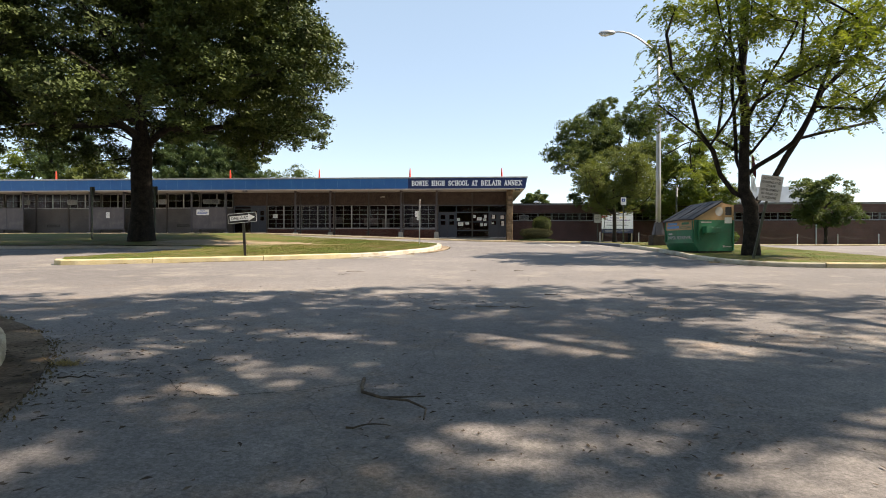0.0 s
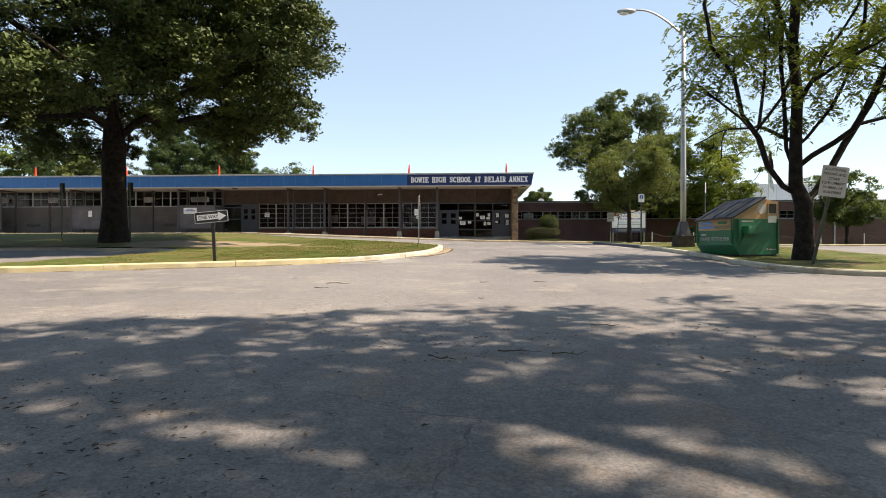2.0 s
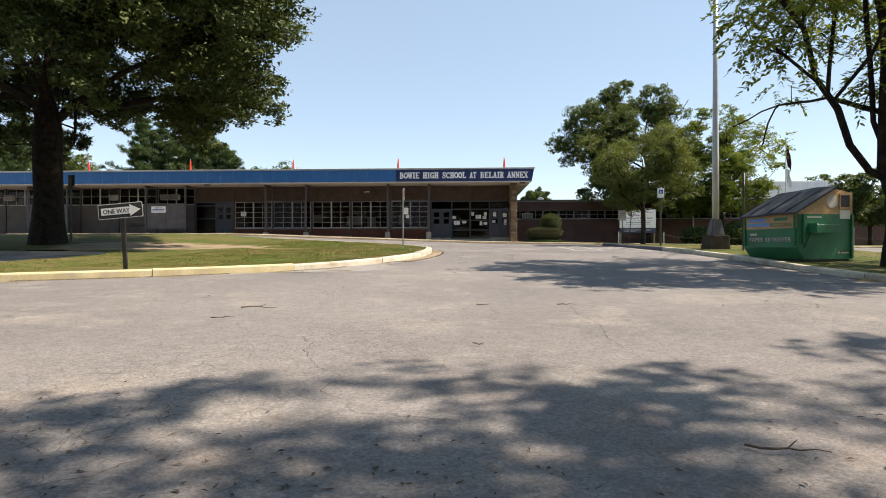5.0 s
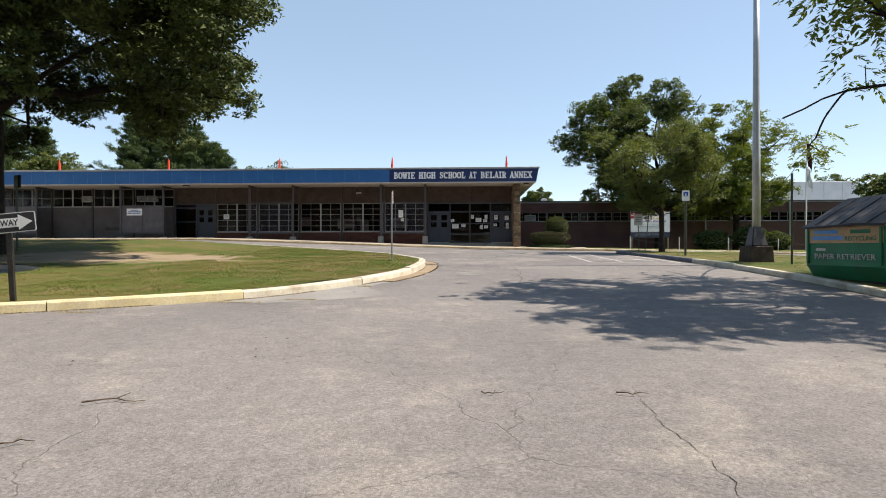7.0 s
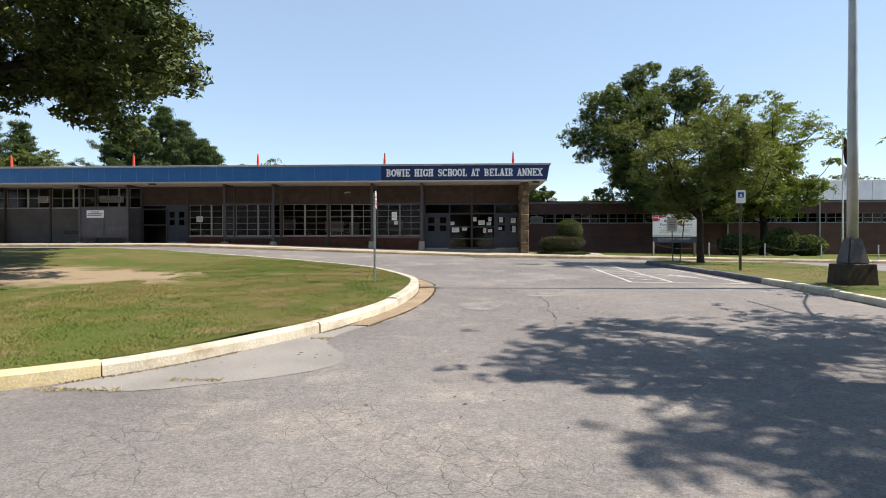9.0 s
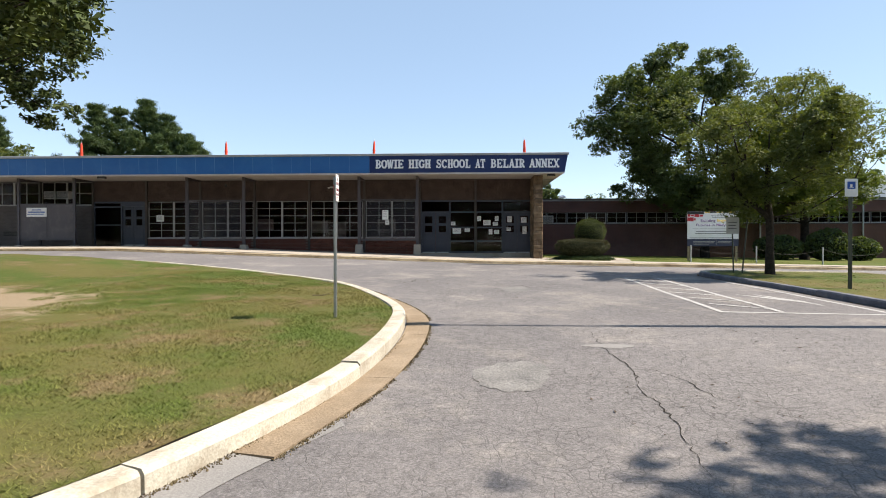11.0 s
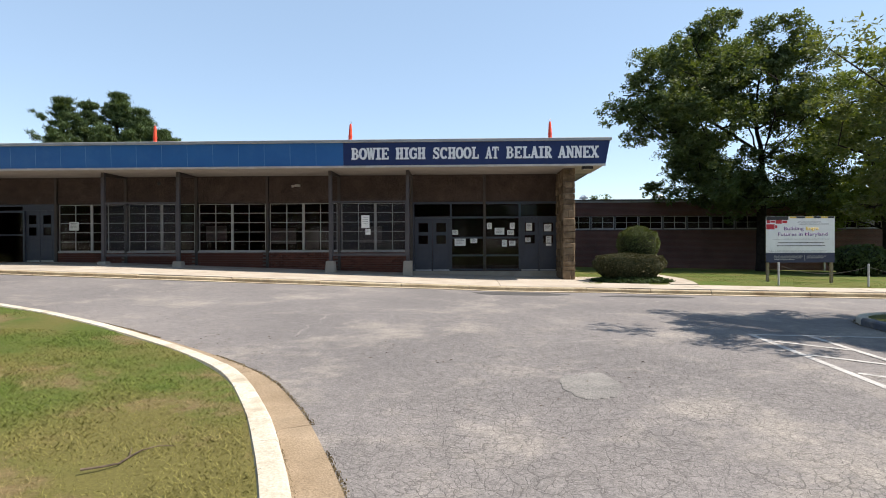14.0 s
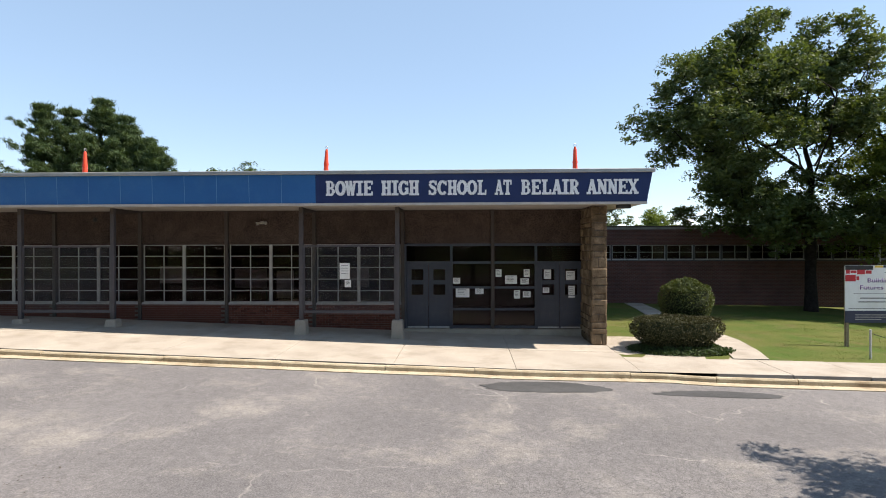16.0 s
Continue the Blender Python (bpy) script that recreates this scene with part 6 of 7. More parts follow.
# leaning parking sign beside the open tree
gx, gy = 8.55, -33.3
ps = thing("parking_sign", "faded weathered sign on a leaning dark post", "sign")
ps.matrix_basis = pose(gx, gy, road_z(gx, gy) + 0.12, 0, 12, -8)
part("post", boxes((-0.035, 0.035, -0.03, 0.03, -0.4, 2.25), bevel=0.006), GREEN_POST, ps)
hd = new("sign_head")
hd.parent = ps
hd.matrix_basis = pose(0.02, -0.035, 2.16, 0, -3, 0)
plate(hd, 0.62, 0.78, OLD_SIGN, 0, 0, name="face")
for i, (tx, w) in enumerate((("ADDITIONAL", 0.5), ("PARKING AND", 0.52), ("STAFF", 0.26), ("DEVELOPMENT", 0.53), ("IN REAR OF", 0.46), ("BUILDING", 0.4))):
    z = 0.30 - 0.115 * i
    words(tx, -w / 2, w / 2, z - 0.035, z + 0.035, -0.0045, BLACK, hd, weight=0.012, depth=0.002, name="lettering")

# no-parking sign on the island
px_, py_ = -2.535, -23.03
g = road_z(px_, py_) + 0.15
fl = thing("no_parking_sign", "white no parking sign edged red on a galvanised channel post", "road sign", (px_, py_, g))
part("post", boxes((-0.008, 0.008, -0.014, -0.010, -0.4, 2.2), (-0.014, -0.008, -0.014, 0.010, -0.4, 2.2), (0.008, 0.014, -0.014, 0.010, -0.4, 2.2), (-0.026, -0.014, 0.006, 0.010, -0.4, 2.2), (0.014, 0.026, 0.006, 0.010, -0.4, 2.2)), GALV, fl)
hd = new("sign_head")
hd.parent = fl
hd.matrix_basis = Matrix.LocRotScale((0.034, 0, 2.03), Euler((0, 0, radians(92))), (0.87, 1, 0.89))
plate(hd, 0.30, 0.46, SIGN_WHITE, 0, 0, name="face")
for row_ in ((-0.135, 0.135, 0.208, 0.213), (-0.135, 0.135, -0.213, -0.208), (-0.138, -0.133, -0.208, 0.208), (0.133, 0.138, -0.208, 0.208)):
    part("border", boxes((row_[0], row_[1], -0.006, -0.004, row_[2], row_[3])), SIGN_MAROON, hd, "thin dark red border")
for tx, w, z in (("NO", 0.09, 0.15), ("PARKING", 0.21, 0.075), ("STANDING", 0.23, -0.03), ("FIRE LANE", 0.23, -0.11)):
    words(tx, -w / 2, w / 2, z - 0.024, z + 0.024, -0.0045, SIGN_MAROON, hd, weight=0.008, depth=0.0015, name="lettering")
part("arrow", prism(bmesh.new(), [(-0.09, -0.17), (-0.05, -0.15), (-0.05, -0.162), (0.07, -0.162), (0.07, -0.178), (-0.05, -0.178), (-0.05, -0.19)], -0.006, -0.0045, "y"), SIGN_RED, hd, "red arrow")
part("plate", boxes((-0.05, 0.05, 0.045, 0.049, -0.12, 0.05)), SIGN_RED, hd, "small red plate behind")

# handicap sign and a second sign on the planted island
def small_sign(x, y, top, rz, face, label, mark=None, w=0.3, h=0.42):
    g = road_z(x, y) + 0.12
    s = thing("sign_post", label, "road sign", (x, y, g), rz)
    H = top - g
    part("post", boxes((-0.035, 0.035, -0.03, 0.03, -0.3, H), bevel=0.005), GREEN_POST, s)
    f = plate(s, w, h, face, -0.034, H - h / 2 + 0.02, name="face")
    if mark:
        plate(s, w * 0.62, h * 0.42, mark, -0.040, H - h * 0.32, r=0.02, t=0.002, name="symbol", label="blue symbol panel")
        bars(s, [(-0.03, 0.02, H - h * 0.42, H - h * 0.26), (-0.05, 0.05, H - h * 0.46, H - h * 0.43), (-0.1, 0.1, H - h * 0.85, H - h * 0.8), (-0.09, 0.09, H - h * 0.73, H - h * 0.68)], SIGN_WHITE, -0.043, "mark")
    return s


small_sign(8.57, -17.8, 1.98, 0, SIGN_WHITE, "blue and white parking sign on a dark post", DEEP_BLUE)
small_sign(9.45, -23.9, 1.92, 62, OLD_SIGN, "grey sign turned away on a dark post")
for x, y in ((-21.5, -19.3), (-17.85, -19.3)):
    small_sign(x, y, 2.6, 175, DARK_METAL, "dark back of a road sign on a slim post", w=0.32, h=0.5)
s = thing("stake_sign", "small grey sign on two leaning stakes by a tree", "sign", (8.25, -12.35, road_z(8.25, -12.35) + 0.12))
bm = bmesh.new()
tube(bm, [(0.05, 0, -0.2), (0.0, 0.02, 1.75)], [0.025, 0.022], 6)
part("stake", bm, GREEN_POST, s)
bm = bmesh.new()
tube(bm, [(0.35, 0.1, -0.2), (0.55, 0.12, 1.75)], [0.025, 0.022], 6)
part("stake", bm, GREEN_POST, s)
plate(s, 0.42, 0.55, OLD_SIGN, -0.03, 1.55, name="face")
bars(s, [(-0.14, 0.14, 1.65, 1.67), (-0.14, 0.1, 1.55, 1.57), (-0.14, 0.12, 1.45, 1.47)], BLACK, -0.035)

# street lamp
lx, ly = 9.01, -22.67
g = road_z(lx, ly) + 0.1
lamp = thing("street_lamp", "tall grey street lamp with a curved arm on a heavy base", "street lamp", (lx, ly, g))
bm = boxes((-0.4, 0.4, -0.4, 0.4, -0.3, 0.5))
for v in bm.verts:
    if v.co.z > 0.4:
        v.co.x *= 0.88
        v.co.y *= 0.88
bmesh.ops.bevel(bm, geom=bm.edges[:], offset=0.02, segments=1, affect="EDGES")
part("footing", bm, DARK_FOOT, lamp, "dark stained concrete footing")
bm = boxes((-0.26, 0.26, -0.26, 0.26, 0.5, 1.12))
for v in bm.verts:
    if v.co.z > 1.0:
        v.co.x *= 0.55
        v.co.y *= 0.55
bmesh.ops.bevel(bm, geom=bm.edges[:], offset=0.03, segments=2, affect="EDGES")
part("base_cover", bm, FRAME_GREY, lamp, "tapered metal base cover")
part("pole", tube(bmesh.new(), [(0, 0, 1.0), (0, 0, 3.5), (0, 0, 6.5), (0, 0, 9.4)], [0.125, 0.115, 0.095, 0.08], 14), GALV, lamp, smooth=True)
arm = [(-2.15 * f + 0.0, 0, 9.2 + 1.15 * math.sin(f * 1.75)) for f in [i / 10 for i in range(11)]]
part("arm", tube(bmesh.new(), arm, [0.05 - 0.015 * i / 10 for i in range(11)], 8), GALV, lamp, smooth=True)
bm = bmesh.new()
bmesh.ops.create_uvsphere(bm, u_segments=14, v_segments=8, radius=1, matrix=Matrix.Translation((-2.45, 0, 10.3)) @ Matrix.Diagonal((0.42, 0.16, 0.12, 1)))
part("head", bm, GALV, lamp, "grey cobra-head lamp", smooth=True)
bm = bmesh.new()
bmesh.ops.create_uvsphere(bm, u_segments=12, v_segments=8, radius=1, matrix=Matrix.Translation((-2.55, 0, 10.23)) @ Matrix.Diagonal((0.24, 0.12, 0.1, 1)))
part("lens", bm, SIGN_WHITE, lamp, "milky lens", smooth=True)

# waste paper container
dump = thing("paper_container", "green and tan steel paper container with a sloping black lid", "dumpster", (8.10, -29.75, road_z(8.1, -29.75) + 0.12), 12)
LEN, DEP = 2.25, 1.72
def side_prism(o, y0, y1):
    return prism(bmesh.new(), o, y0, y1, "y")
part("body", side_prism([(0.22, 0.06), (0.0, 0.36), (0.0, 0.84), (0.0, 1.2), (DEP, 1.2), (DEP, 0.06)], 0, LEN), DUMP_GREEN, dump, "dented green steel body")
part("skirt", boxes((0.25, DEP - 0.05, 0.05, LEN - 0.05, 0.0, 0.1)), BLACK, dump, "black underside")
part("band", boxes((-0.012, 0.0, 0.02, LEN - 0.02, 0.85, 1.2)), DUMP_TAN, dump, "tan painted band")
part("upper", side_prism([(0.02, 1.2), (0.02, 1.26), (1.15, 1.84), (DEP, 1.74), (DEP, 1.2)], 0.0, LEN), DUMP_TAN, dump, "tan upper part with a sloping top")
bm = bmesh.new()
for k in range(3):
    y0, y1 = -0.06 + k * (LEN + 0.12) / 3, -0.06 + (k + 1) * (LEN + 0.12) / 3 - 0.02
    prism(bm, [(-0.1, 1.20), (-0.1, 1.25), (1.2, 1.92), (1.2, 1.87)], y0, y1, "y")
for v in bm.verts:
    v.co.z += 0.025 * math.sin(v.co.y * 2.3) + 0.02 * math.sin(v.co.x * 5)
part("lid", bm, LID, dump, "warped black plastic lid")
part("lid_rib", boxes(*[(-0.09, 1.18, y, y + 0.03, 0, 0.02) for y in (0.35, 1.1, 1.85)]), LID, dump)
rib = [o for o in dump.children if o.name.startswith("lid_rib")][0]
rib.matrix_basis = pose(0, 0, 1.30, 0, -27.3, 0)
part("opening", boxes((1.34, 1.62, -0.006, 0.0, 1.38, 1.68)), BLACK, dump, "dark drop opening")
part("opening_frame", boxes((1.30, 1.34, -0.02, 0.0, 1.34, 1.72), (1.62, 1.66, -0.02, 0.0, 1.34, 1.72), (1.34, 1.62, -0.02, 0.0, 1.68, 1.72), (1.34, 1.62, -0.02, 0.0, 1.34, 1.38)), DUMP_TAN, dump)
part("notice", boxes((1.32, 1.64, -0.006, 0.0, 1.08, 1.30)), PAPER, dump, "white notice plate")
bm = bmesh.new()
bmesh.ops.create_circle(bm, cap_ends=True, segments=20, radius=0.17, matrix=pose(1.08, -0.006, 1.52, 90, 0, 0))
part("emblem", bm, OLD_SIGN, dump, "round pale emblem")
# lifting pocket on the end
part("fork_pocket", boxes((0.35, 1.0, -0.30, 0.0, 0.93, 0.96), (0.35, 1.0, -0.30, 0.0, 0.72, 0.75), (0.35, 0.38, -0.30, 0.0, 0.75, 0.93), (0.97, 1.0, -0.30, 0.0, 0.75, 0.93)), DUMP_GREEN, dump, "green lifting pocket")
part("brace", side_prism([(0.2, 0.35), (0.42, 0.74), (0.95, 0.74), (0.5, 0.35)], -0.03, 0.0), DUMP_GREEN, dump)
for row in ((0.16, 0.22, -0.05, 0.0, 0.45, 1.18), (DEP - 0.06, DEP, -0.05, 0.0, 0.1, 1.18), (-0.05, 0.0, 0.04, 0.1, 0.4, 1.18), (-0.05, 0.0, LEN - 0.1, LEN - 0.04, 0.4, 1.18)):
    part("rib", boxes(row, bevel=0.006), DUMP_GREEN, dump)
side = new("side_lettering")
side.parent = dump
side.matrix_basis = pose(-0.013, LEN, 0, 0, 0, -90)
words("PAPER RETRIEVER", 0.28, 2.05, 0.50, 0.62, 0.0, OLD_SIGN, side, weight=0.015, depth=0.003, name="lettering")
bars(side, [(0.32, 0.62, 0.68, 0.74)], OLD_SIGN, 0.0, "mark")
bars(side, [(0.25, 1.0, 1.05, 1.14), (0.2, 1.15, 0.92, 1.01)], PALE_BLUE, -0.003, "mark")
bars(side, [(1.35, 1.9, 1.05, 1.13)], DUMP_GREEN, -0.003, "mark")
words("RECYCLING", 1.2, 2.05, 0.90, 1.0, -0.002, DUMP_GREEN, side, weight=0.015, depth=0.003, name="lettering")
part("pocket_face", boxes((0.35, 1.0, -0.315, -0.302, 0.72, 0.93), bevel=0.004), DUMP_GREEN, dump)
bars(dump, [(0.3, 0.75, 1.10, 1.14), (1.25, 1.32, 0.2, 0.27), (1.36, 1.62, 0.21, 0.24)], OLD_SIGN, -0.002, "mark")

dump.scale = (0.92, 0.88, 1.0)

# project board on the lawn
bx0, bx1, by = 10.98, 13.6, -1.0
g = road_z(12, by) + 0.12
board = thing("project_board", "white and dark project notice board on two wooden posts", "notice board", (bx0, by, 0))
W = bx1 - bx0
part("post", boxes((0.04, 0.13, 0.0, 0.09, g - 0.4, 2.1)), WOOD, board)
part("post", boxes((W - 0.13, W - 0.04, 0.0, 0.09, g - 0.4, 2.1)), WOOD, board)
part("panel", boxes((0, W, -0.03, 0.0, 0.74, 2.16)), SIGN_WHITE, board, "white printed panel")
part("footer", boxes((0, W, -0.03, 0.0, 0.36, 0.735)), NAVY_DARK, board, "dark blue footer panel")
bars(board, [(0.0, 0.85, 2.02, 2.155)], BLACK, -0.031, "flag_patch")
bars(board, [(0.0, 0.32, 1.66, 1.86), (0.36, 0.6, 1.88, 2.02), (0.02, 0.14, 1.9, 2.02)], SIGN_RED, -0.031, "flag_patch")
bars(board, [(0.62, 0.8, 1.9, 2.0), (0.34, 0.42, 1.7, 1.82), (0.16, 0.34, 1.92, 2.0)], SIGN_RED, -0.031, "flag_patch")
bars(board, [(0.9, 1.15, 2.09, 2.155), (1.5, 1.8, 2.09, 2.155), (2.1, 2.35, 2.09, 2.155)], SIGN_YELLOW, -0.031, "strip")
bars(board, [(1.16, 1.49, 2.09, 2.155), (1.81, 2.09, 2.09, 2.155), (2.36, 2.6, 2.09, 2.155)], BLACK, -0.031, "strip")
words("Building", 0.68, 1.44, 1.58, 1.76, -0.031, INDIGO, board, weight=0.018, depth=0.002, name="lettering")
words("Bright", 1.52, 2.02, 1.58, 1.76, -0.031, SIGN_YELLOW, board, weight=0.018, depth=0.002, name="lettering")
words("Futures in Maryland", 0.45, 2.35, 1.36, 1.54, -0.031, INDIGO, board, weight=0.018, depth=0.002, name="lettering")
bars(board, [(0.25, 2.4, 1.27, 1.28), (0.45, 2.2, 1.12, 1.15), (0.4, 2.25, 1.0, 1.03), (0.1, 2.3, 0.8, 0.815), (1.2, 2.1, 1.93, 1.95), (1.25, 2.4, 1.85, 1.87)], GREY_PANEL, -0.031)
bars(board, [(0.3, 1.4, 0.6, 0.62), (0.3, 1.35, 0.53, 0.55), (0.3, 1.1, 0.46, 0.48), (1.55, 2.3, 0.6, 0.62), (1.55, 2.2, 0.53, 0.55), (1.47, 1.48, 0.42, 0.66)], OLD_SIGN, -0.031)


# clipped shrubs by the entrance
def clipped(at, half, height, n_, leaf, label, seed, mat, foot=0.75, dome=0.15, square=4.0, stem=0.6):
    """A shrub cut to a drum with a nearly flat top: half = half widths, foot = width at the base."""
    g_ = np.random.default_rng(seed)
    t = thing("clipped_shrub", label, "shrub", at)

    def shape(ang, u, shell):
        # u from 0 at the base to 1 at the rim, on to 2 at the middle of the top
        side = np.minimum(u, 1.0)
        r = np.where(u <= 1, foot + (1 - foot) * np.minimum(side * 1.6, 1), 1 - (u - 1))
        r = r * (1 - 0.10 * np.exp(-((u - 1) / 0.08) ** 2))
        c, s = np.cos(ang), np.sin(ang)
        k = (np.abs(c) ** square + np.abs(s) ** square) ** (-1 / square)
        z = np.where(u <= 1, side * 0.93, 0.93 + dome * (1 - (1 - (u - 1)) ** 2))
        bump = np.array([1 + 0.07 * noise.noise((math.cos(a) * 1.6 + seed, math.sin(a) * 1.6, float(w) * 1.5)) + 0.04 * noise.noise((math.cos(a) * 6, math.sin(a) * 6, float(w) * 6)) for a, w in zip(ang, u)])
        return np.c_[half[0] * r * k * c * shell * bump, half[1] * r * k * s * shell * bump, height * z * (0.5 + 0.5 * shell) * bump]

    u = np.where(g_.random(n_) < 0.5, g_.random(n_), 2 - np.sqrt(g_.random(n_)))
    P = shape(g_.uniform(0, 6.283, n_), u, 0.93 + 0.1 * g_.random(n_))
    a_ = g_.normal(size=(n_, 3))
    a_ /= np.linalg.norm(a_, axis=1)[:, None]
    b_ = np.cross(a_, g_.normal(size=(n_, 3)))
    b_ /= np.linalg.norm(b_, axis=1)[:, None]
    L = leaf * (0.6 + 0.8 * g_.random(n_))[:, None]
    V = np.stack([P - a_ * L * 0.5, P + b_ * L * 0.3, P + a_ * L * 0.5, P - b_ * L * 0.3], 1).reshape(-1, 3)
    me = bpy.data.meshes.new("leaves")
    me.from_pydata(V.tolist(), [], np.arange(n_ * 4).reshape(-1, 4).tolist())
    me.materials.append(mat)
    new("leaves", me).parent = t
    # solid dark drum behind the leaves, painted as the shrub's inner shade
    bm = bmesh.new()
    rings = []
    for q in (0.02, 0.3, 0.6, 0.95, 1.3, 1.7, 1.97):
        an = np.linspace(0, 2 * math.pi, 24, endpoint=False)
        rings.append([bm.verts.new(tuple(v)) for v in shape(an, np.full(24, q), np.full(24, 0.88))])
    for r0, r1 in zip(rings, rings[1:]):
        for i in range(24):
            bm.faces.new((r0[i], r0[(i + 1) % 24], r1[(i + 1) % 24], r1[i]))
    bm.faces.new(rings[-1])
    part("inner_shade", bm, SHADE_CORE, t, smooth=True)
    part("stem", tube(bmesh.new(), [(0, 0, -stem), (0, 0, height * 0.5)], [0.09, 0.07], 7), BARK, t)
    return t


def shrub(at, radii, n_, leaf, label, seed, mat, flat=1.0):
    g_ = np.random.default_rng(seed)
    t = thing("clipped_shrub", label, "shrub", at)
    d = g_.normal(size=(n_, 3))
    d /= np.linalg.norm(d, axis=1)[:, None]
    bumpy = np.array([1 + 0.12 * noise.noise(Vector(v) * 2.6 + Vector((seed, 0, 0))) + 0.05 * noise.noise(Vector(v) * 9) for v in d])
    d[:, 2] = np.sign(d[:, 2]) * np.abs(d[:, 2]) ** flat
    P = d * (bumpy * (0.90 + 0.12 * g_.random(n_)))[:, None] * np.array(radii) + np.array((0, 0, radii[2]))
    a_ = g_.normal(size=(n_, 3))
    a_ /= np.linalg.norm(a_, axis=1)[:, None]
    b_ = np.cross(a_, g_.normal(size=(n_, 3)))
    b_ /= np.linalg.norm(b_, axis=1)[:, None]
    L = leaf * (0.6 + 0.8 * g_.random(n_))[:, None]
    V = np.stack([P - a_ * L * 0.5, P + b_ * L * 0.3, P + a_ * L * 0.5, P - b_ * L * 0.3], 1).reshape(-1, 3)
    me = bpy.data.meshes.new("leaves")
    me.from_pydata(V.tolist(), [], np.arange(n_ * 4).reshape(-1, 4).tolist())
    me.materials.append(mat)
    ob = new("leaves", me)
    ob.parent = t
    # solid dark ball behind the leaves, painted as inner shade
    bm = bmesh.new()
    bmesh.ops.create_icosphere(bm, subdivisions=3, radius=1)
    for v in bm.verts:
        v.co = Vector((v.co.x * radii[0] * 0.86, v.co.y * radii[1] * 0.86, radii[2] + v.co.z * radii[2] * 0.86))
    part("inner_shade", bm, SHADE_CORE, t, smooth=True)
    tube_bm = tube(bmesh.new(), [(0, 0, -1.0), (0, 0, radii[2] * 0.6)], [0.09, 0.07], 7)
    part("stem", tube_bm, BARK, t)
    return t


g = road_z(5.3, -2.5) + 0.12
clipped((5.28, -2.4, g), (1.34, 0.74), 0.98, 15000, 0.05, "low flat-topped clipped shrub with browned sides", 81, HEDGE_LEAF, 0.55, 0.14, 2.4, 0.1)
clipped((5.85, -1.55, g + 0.62), (0.78, 0.72), 1.18, 10000, 0.05, "rounded clipped green shrub on a stem", 82, SHRUB_LEAF, 0.7, 0.3, 2.2, 0.65)
shrub((5.3, -2.45, g - 0.16), (1.5, 0.88, 0.2), 5000, 0.075, "dark creeping ivy round the foot of the shrubs", 86, IVY, 1.0)
for x, y, r, h, s_ in ((19.5, 6.5, 1.5, 0.8, 83), (22.3, 5.9, 1.3, 1.0, 84), (24.0, 5.7, 1.2, 0.75, 87)):
    shrub((x, y, road_z(x, y) + 0.1), (r, r * 0.8, h), 2600, 0.17, "loose dark green shrub before the wing wall", s_, DARK_LEAF)

# posts with a hanging chain along the walk
fence = thing("chain_fence", "low chain hung between slim pale posts along the walk", "fence")
CH = [(10.4 + 3.1 * k, -3.05 - 0.05 * k) for k in range(12)]
for x, y in CH:
    g = road_z(x, y) + 0.1
    part("fence_post", tube(bmesh.new(), [(x, y, g - 0.2), (x, y, g + 0.85)], [0.035, 0.033], 8), GALV, fence)
for (xa, ya), (xb, yb) in zip(CH, CH[1:]):
    za, zb = road_z(xa, ya) + 0.85, road_z(xb, yb) + 0.85
    part("chain", tube(bmesh.new(), [(xa + (xb - xa) * f, ya + (yb - ya) * f, za + (zb - za) * f - 1.1 * f * (1 - f)) for f in [i / 10 for i in range(11)]], [0.008] * 11, 5), DARK_METAL, fence)

# flagpole
fx, fy = 26.7, 6.2
fp = thing("flagpole", "white flagpole with two limp flags", "flagpole", (fx, fy, road_z(fx, fy) + 0.1))
part("pole", tube(bmesh.new(), [(0, 0, -0.2), (0, 0, 9.1)], [0.06, 0.035], 10), SIGN_WHITE, fp)
def flag(z0, z1, w, mat, seed):
    bm = bmesh.new()
    rr = random.Random(seed)
    cols = []
    for i in range(9):
        f = i / 8
        cols.append([bm.verts.new((0.05 + w * f, 0.12 * math.sin(f * 9 + j * 0.7), z1 - (z1 - z0) * j / 6 - 0.9 * f * f)) for j in range(7)])
    for a_, b_ in zip(cols, cols[1:]):
        for j in range(6):
            bm.faces.new((a_[j], a_[j + 1], b_[j + 1], b_[j]))
    bmesh.ops.solidify(bm, geom=bm.faces[:], thickness=0.01)
    part("flag", bm, mat, fp, "limp cloth flag")
flag(6.9, 8.6, 0.35, FLAG_CLOTH, 1)
flag(5.3, 6.6, 0.4, GALV_PALE, 2)

# roof plant on the wing
hv = thing("roof_unit", "large pale metal plant screen on the wing roof", "roof unit", (30.5, 19.5, 3.87))
for k in range(5):
    part("panel", boxes((k * 1.8, k * 1.8 + 1.78, 0, 3, 0, 2.45), bevel=0.02), GALV_PALE, hv)
for x, y in ((27.8, 18.5), (29.2, 18.5)):
    v = thing("roof_vent", "round metal roof vent with a mushroom cap", "roof vent", (x, y, 3.87), group="roof vents")
    part("stack", tube(bmesh.new(), [(0, 0, 0), (0, 0, 1.0)], [0.4, 0.4], 14), GALV, v)
    part("cap", tube(bmesh.new(), [(0, 0, 1.0), (0, 0, 1.1), (0, 0, 1.3)], [0.6, 0.6, 0.25], 14), GALV, v)
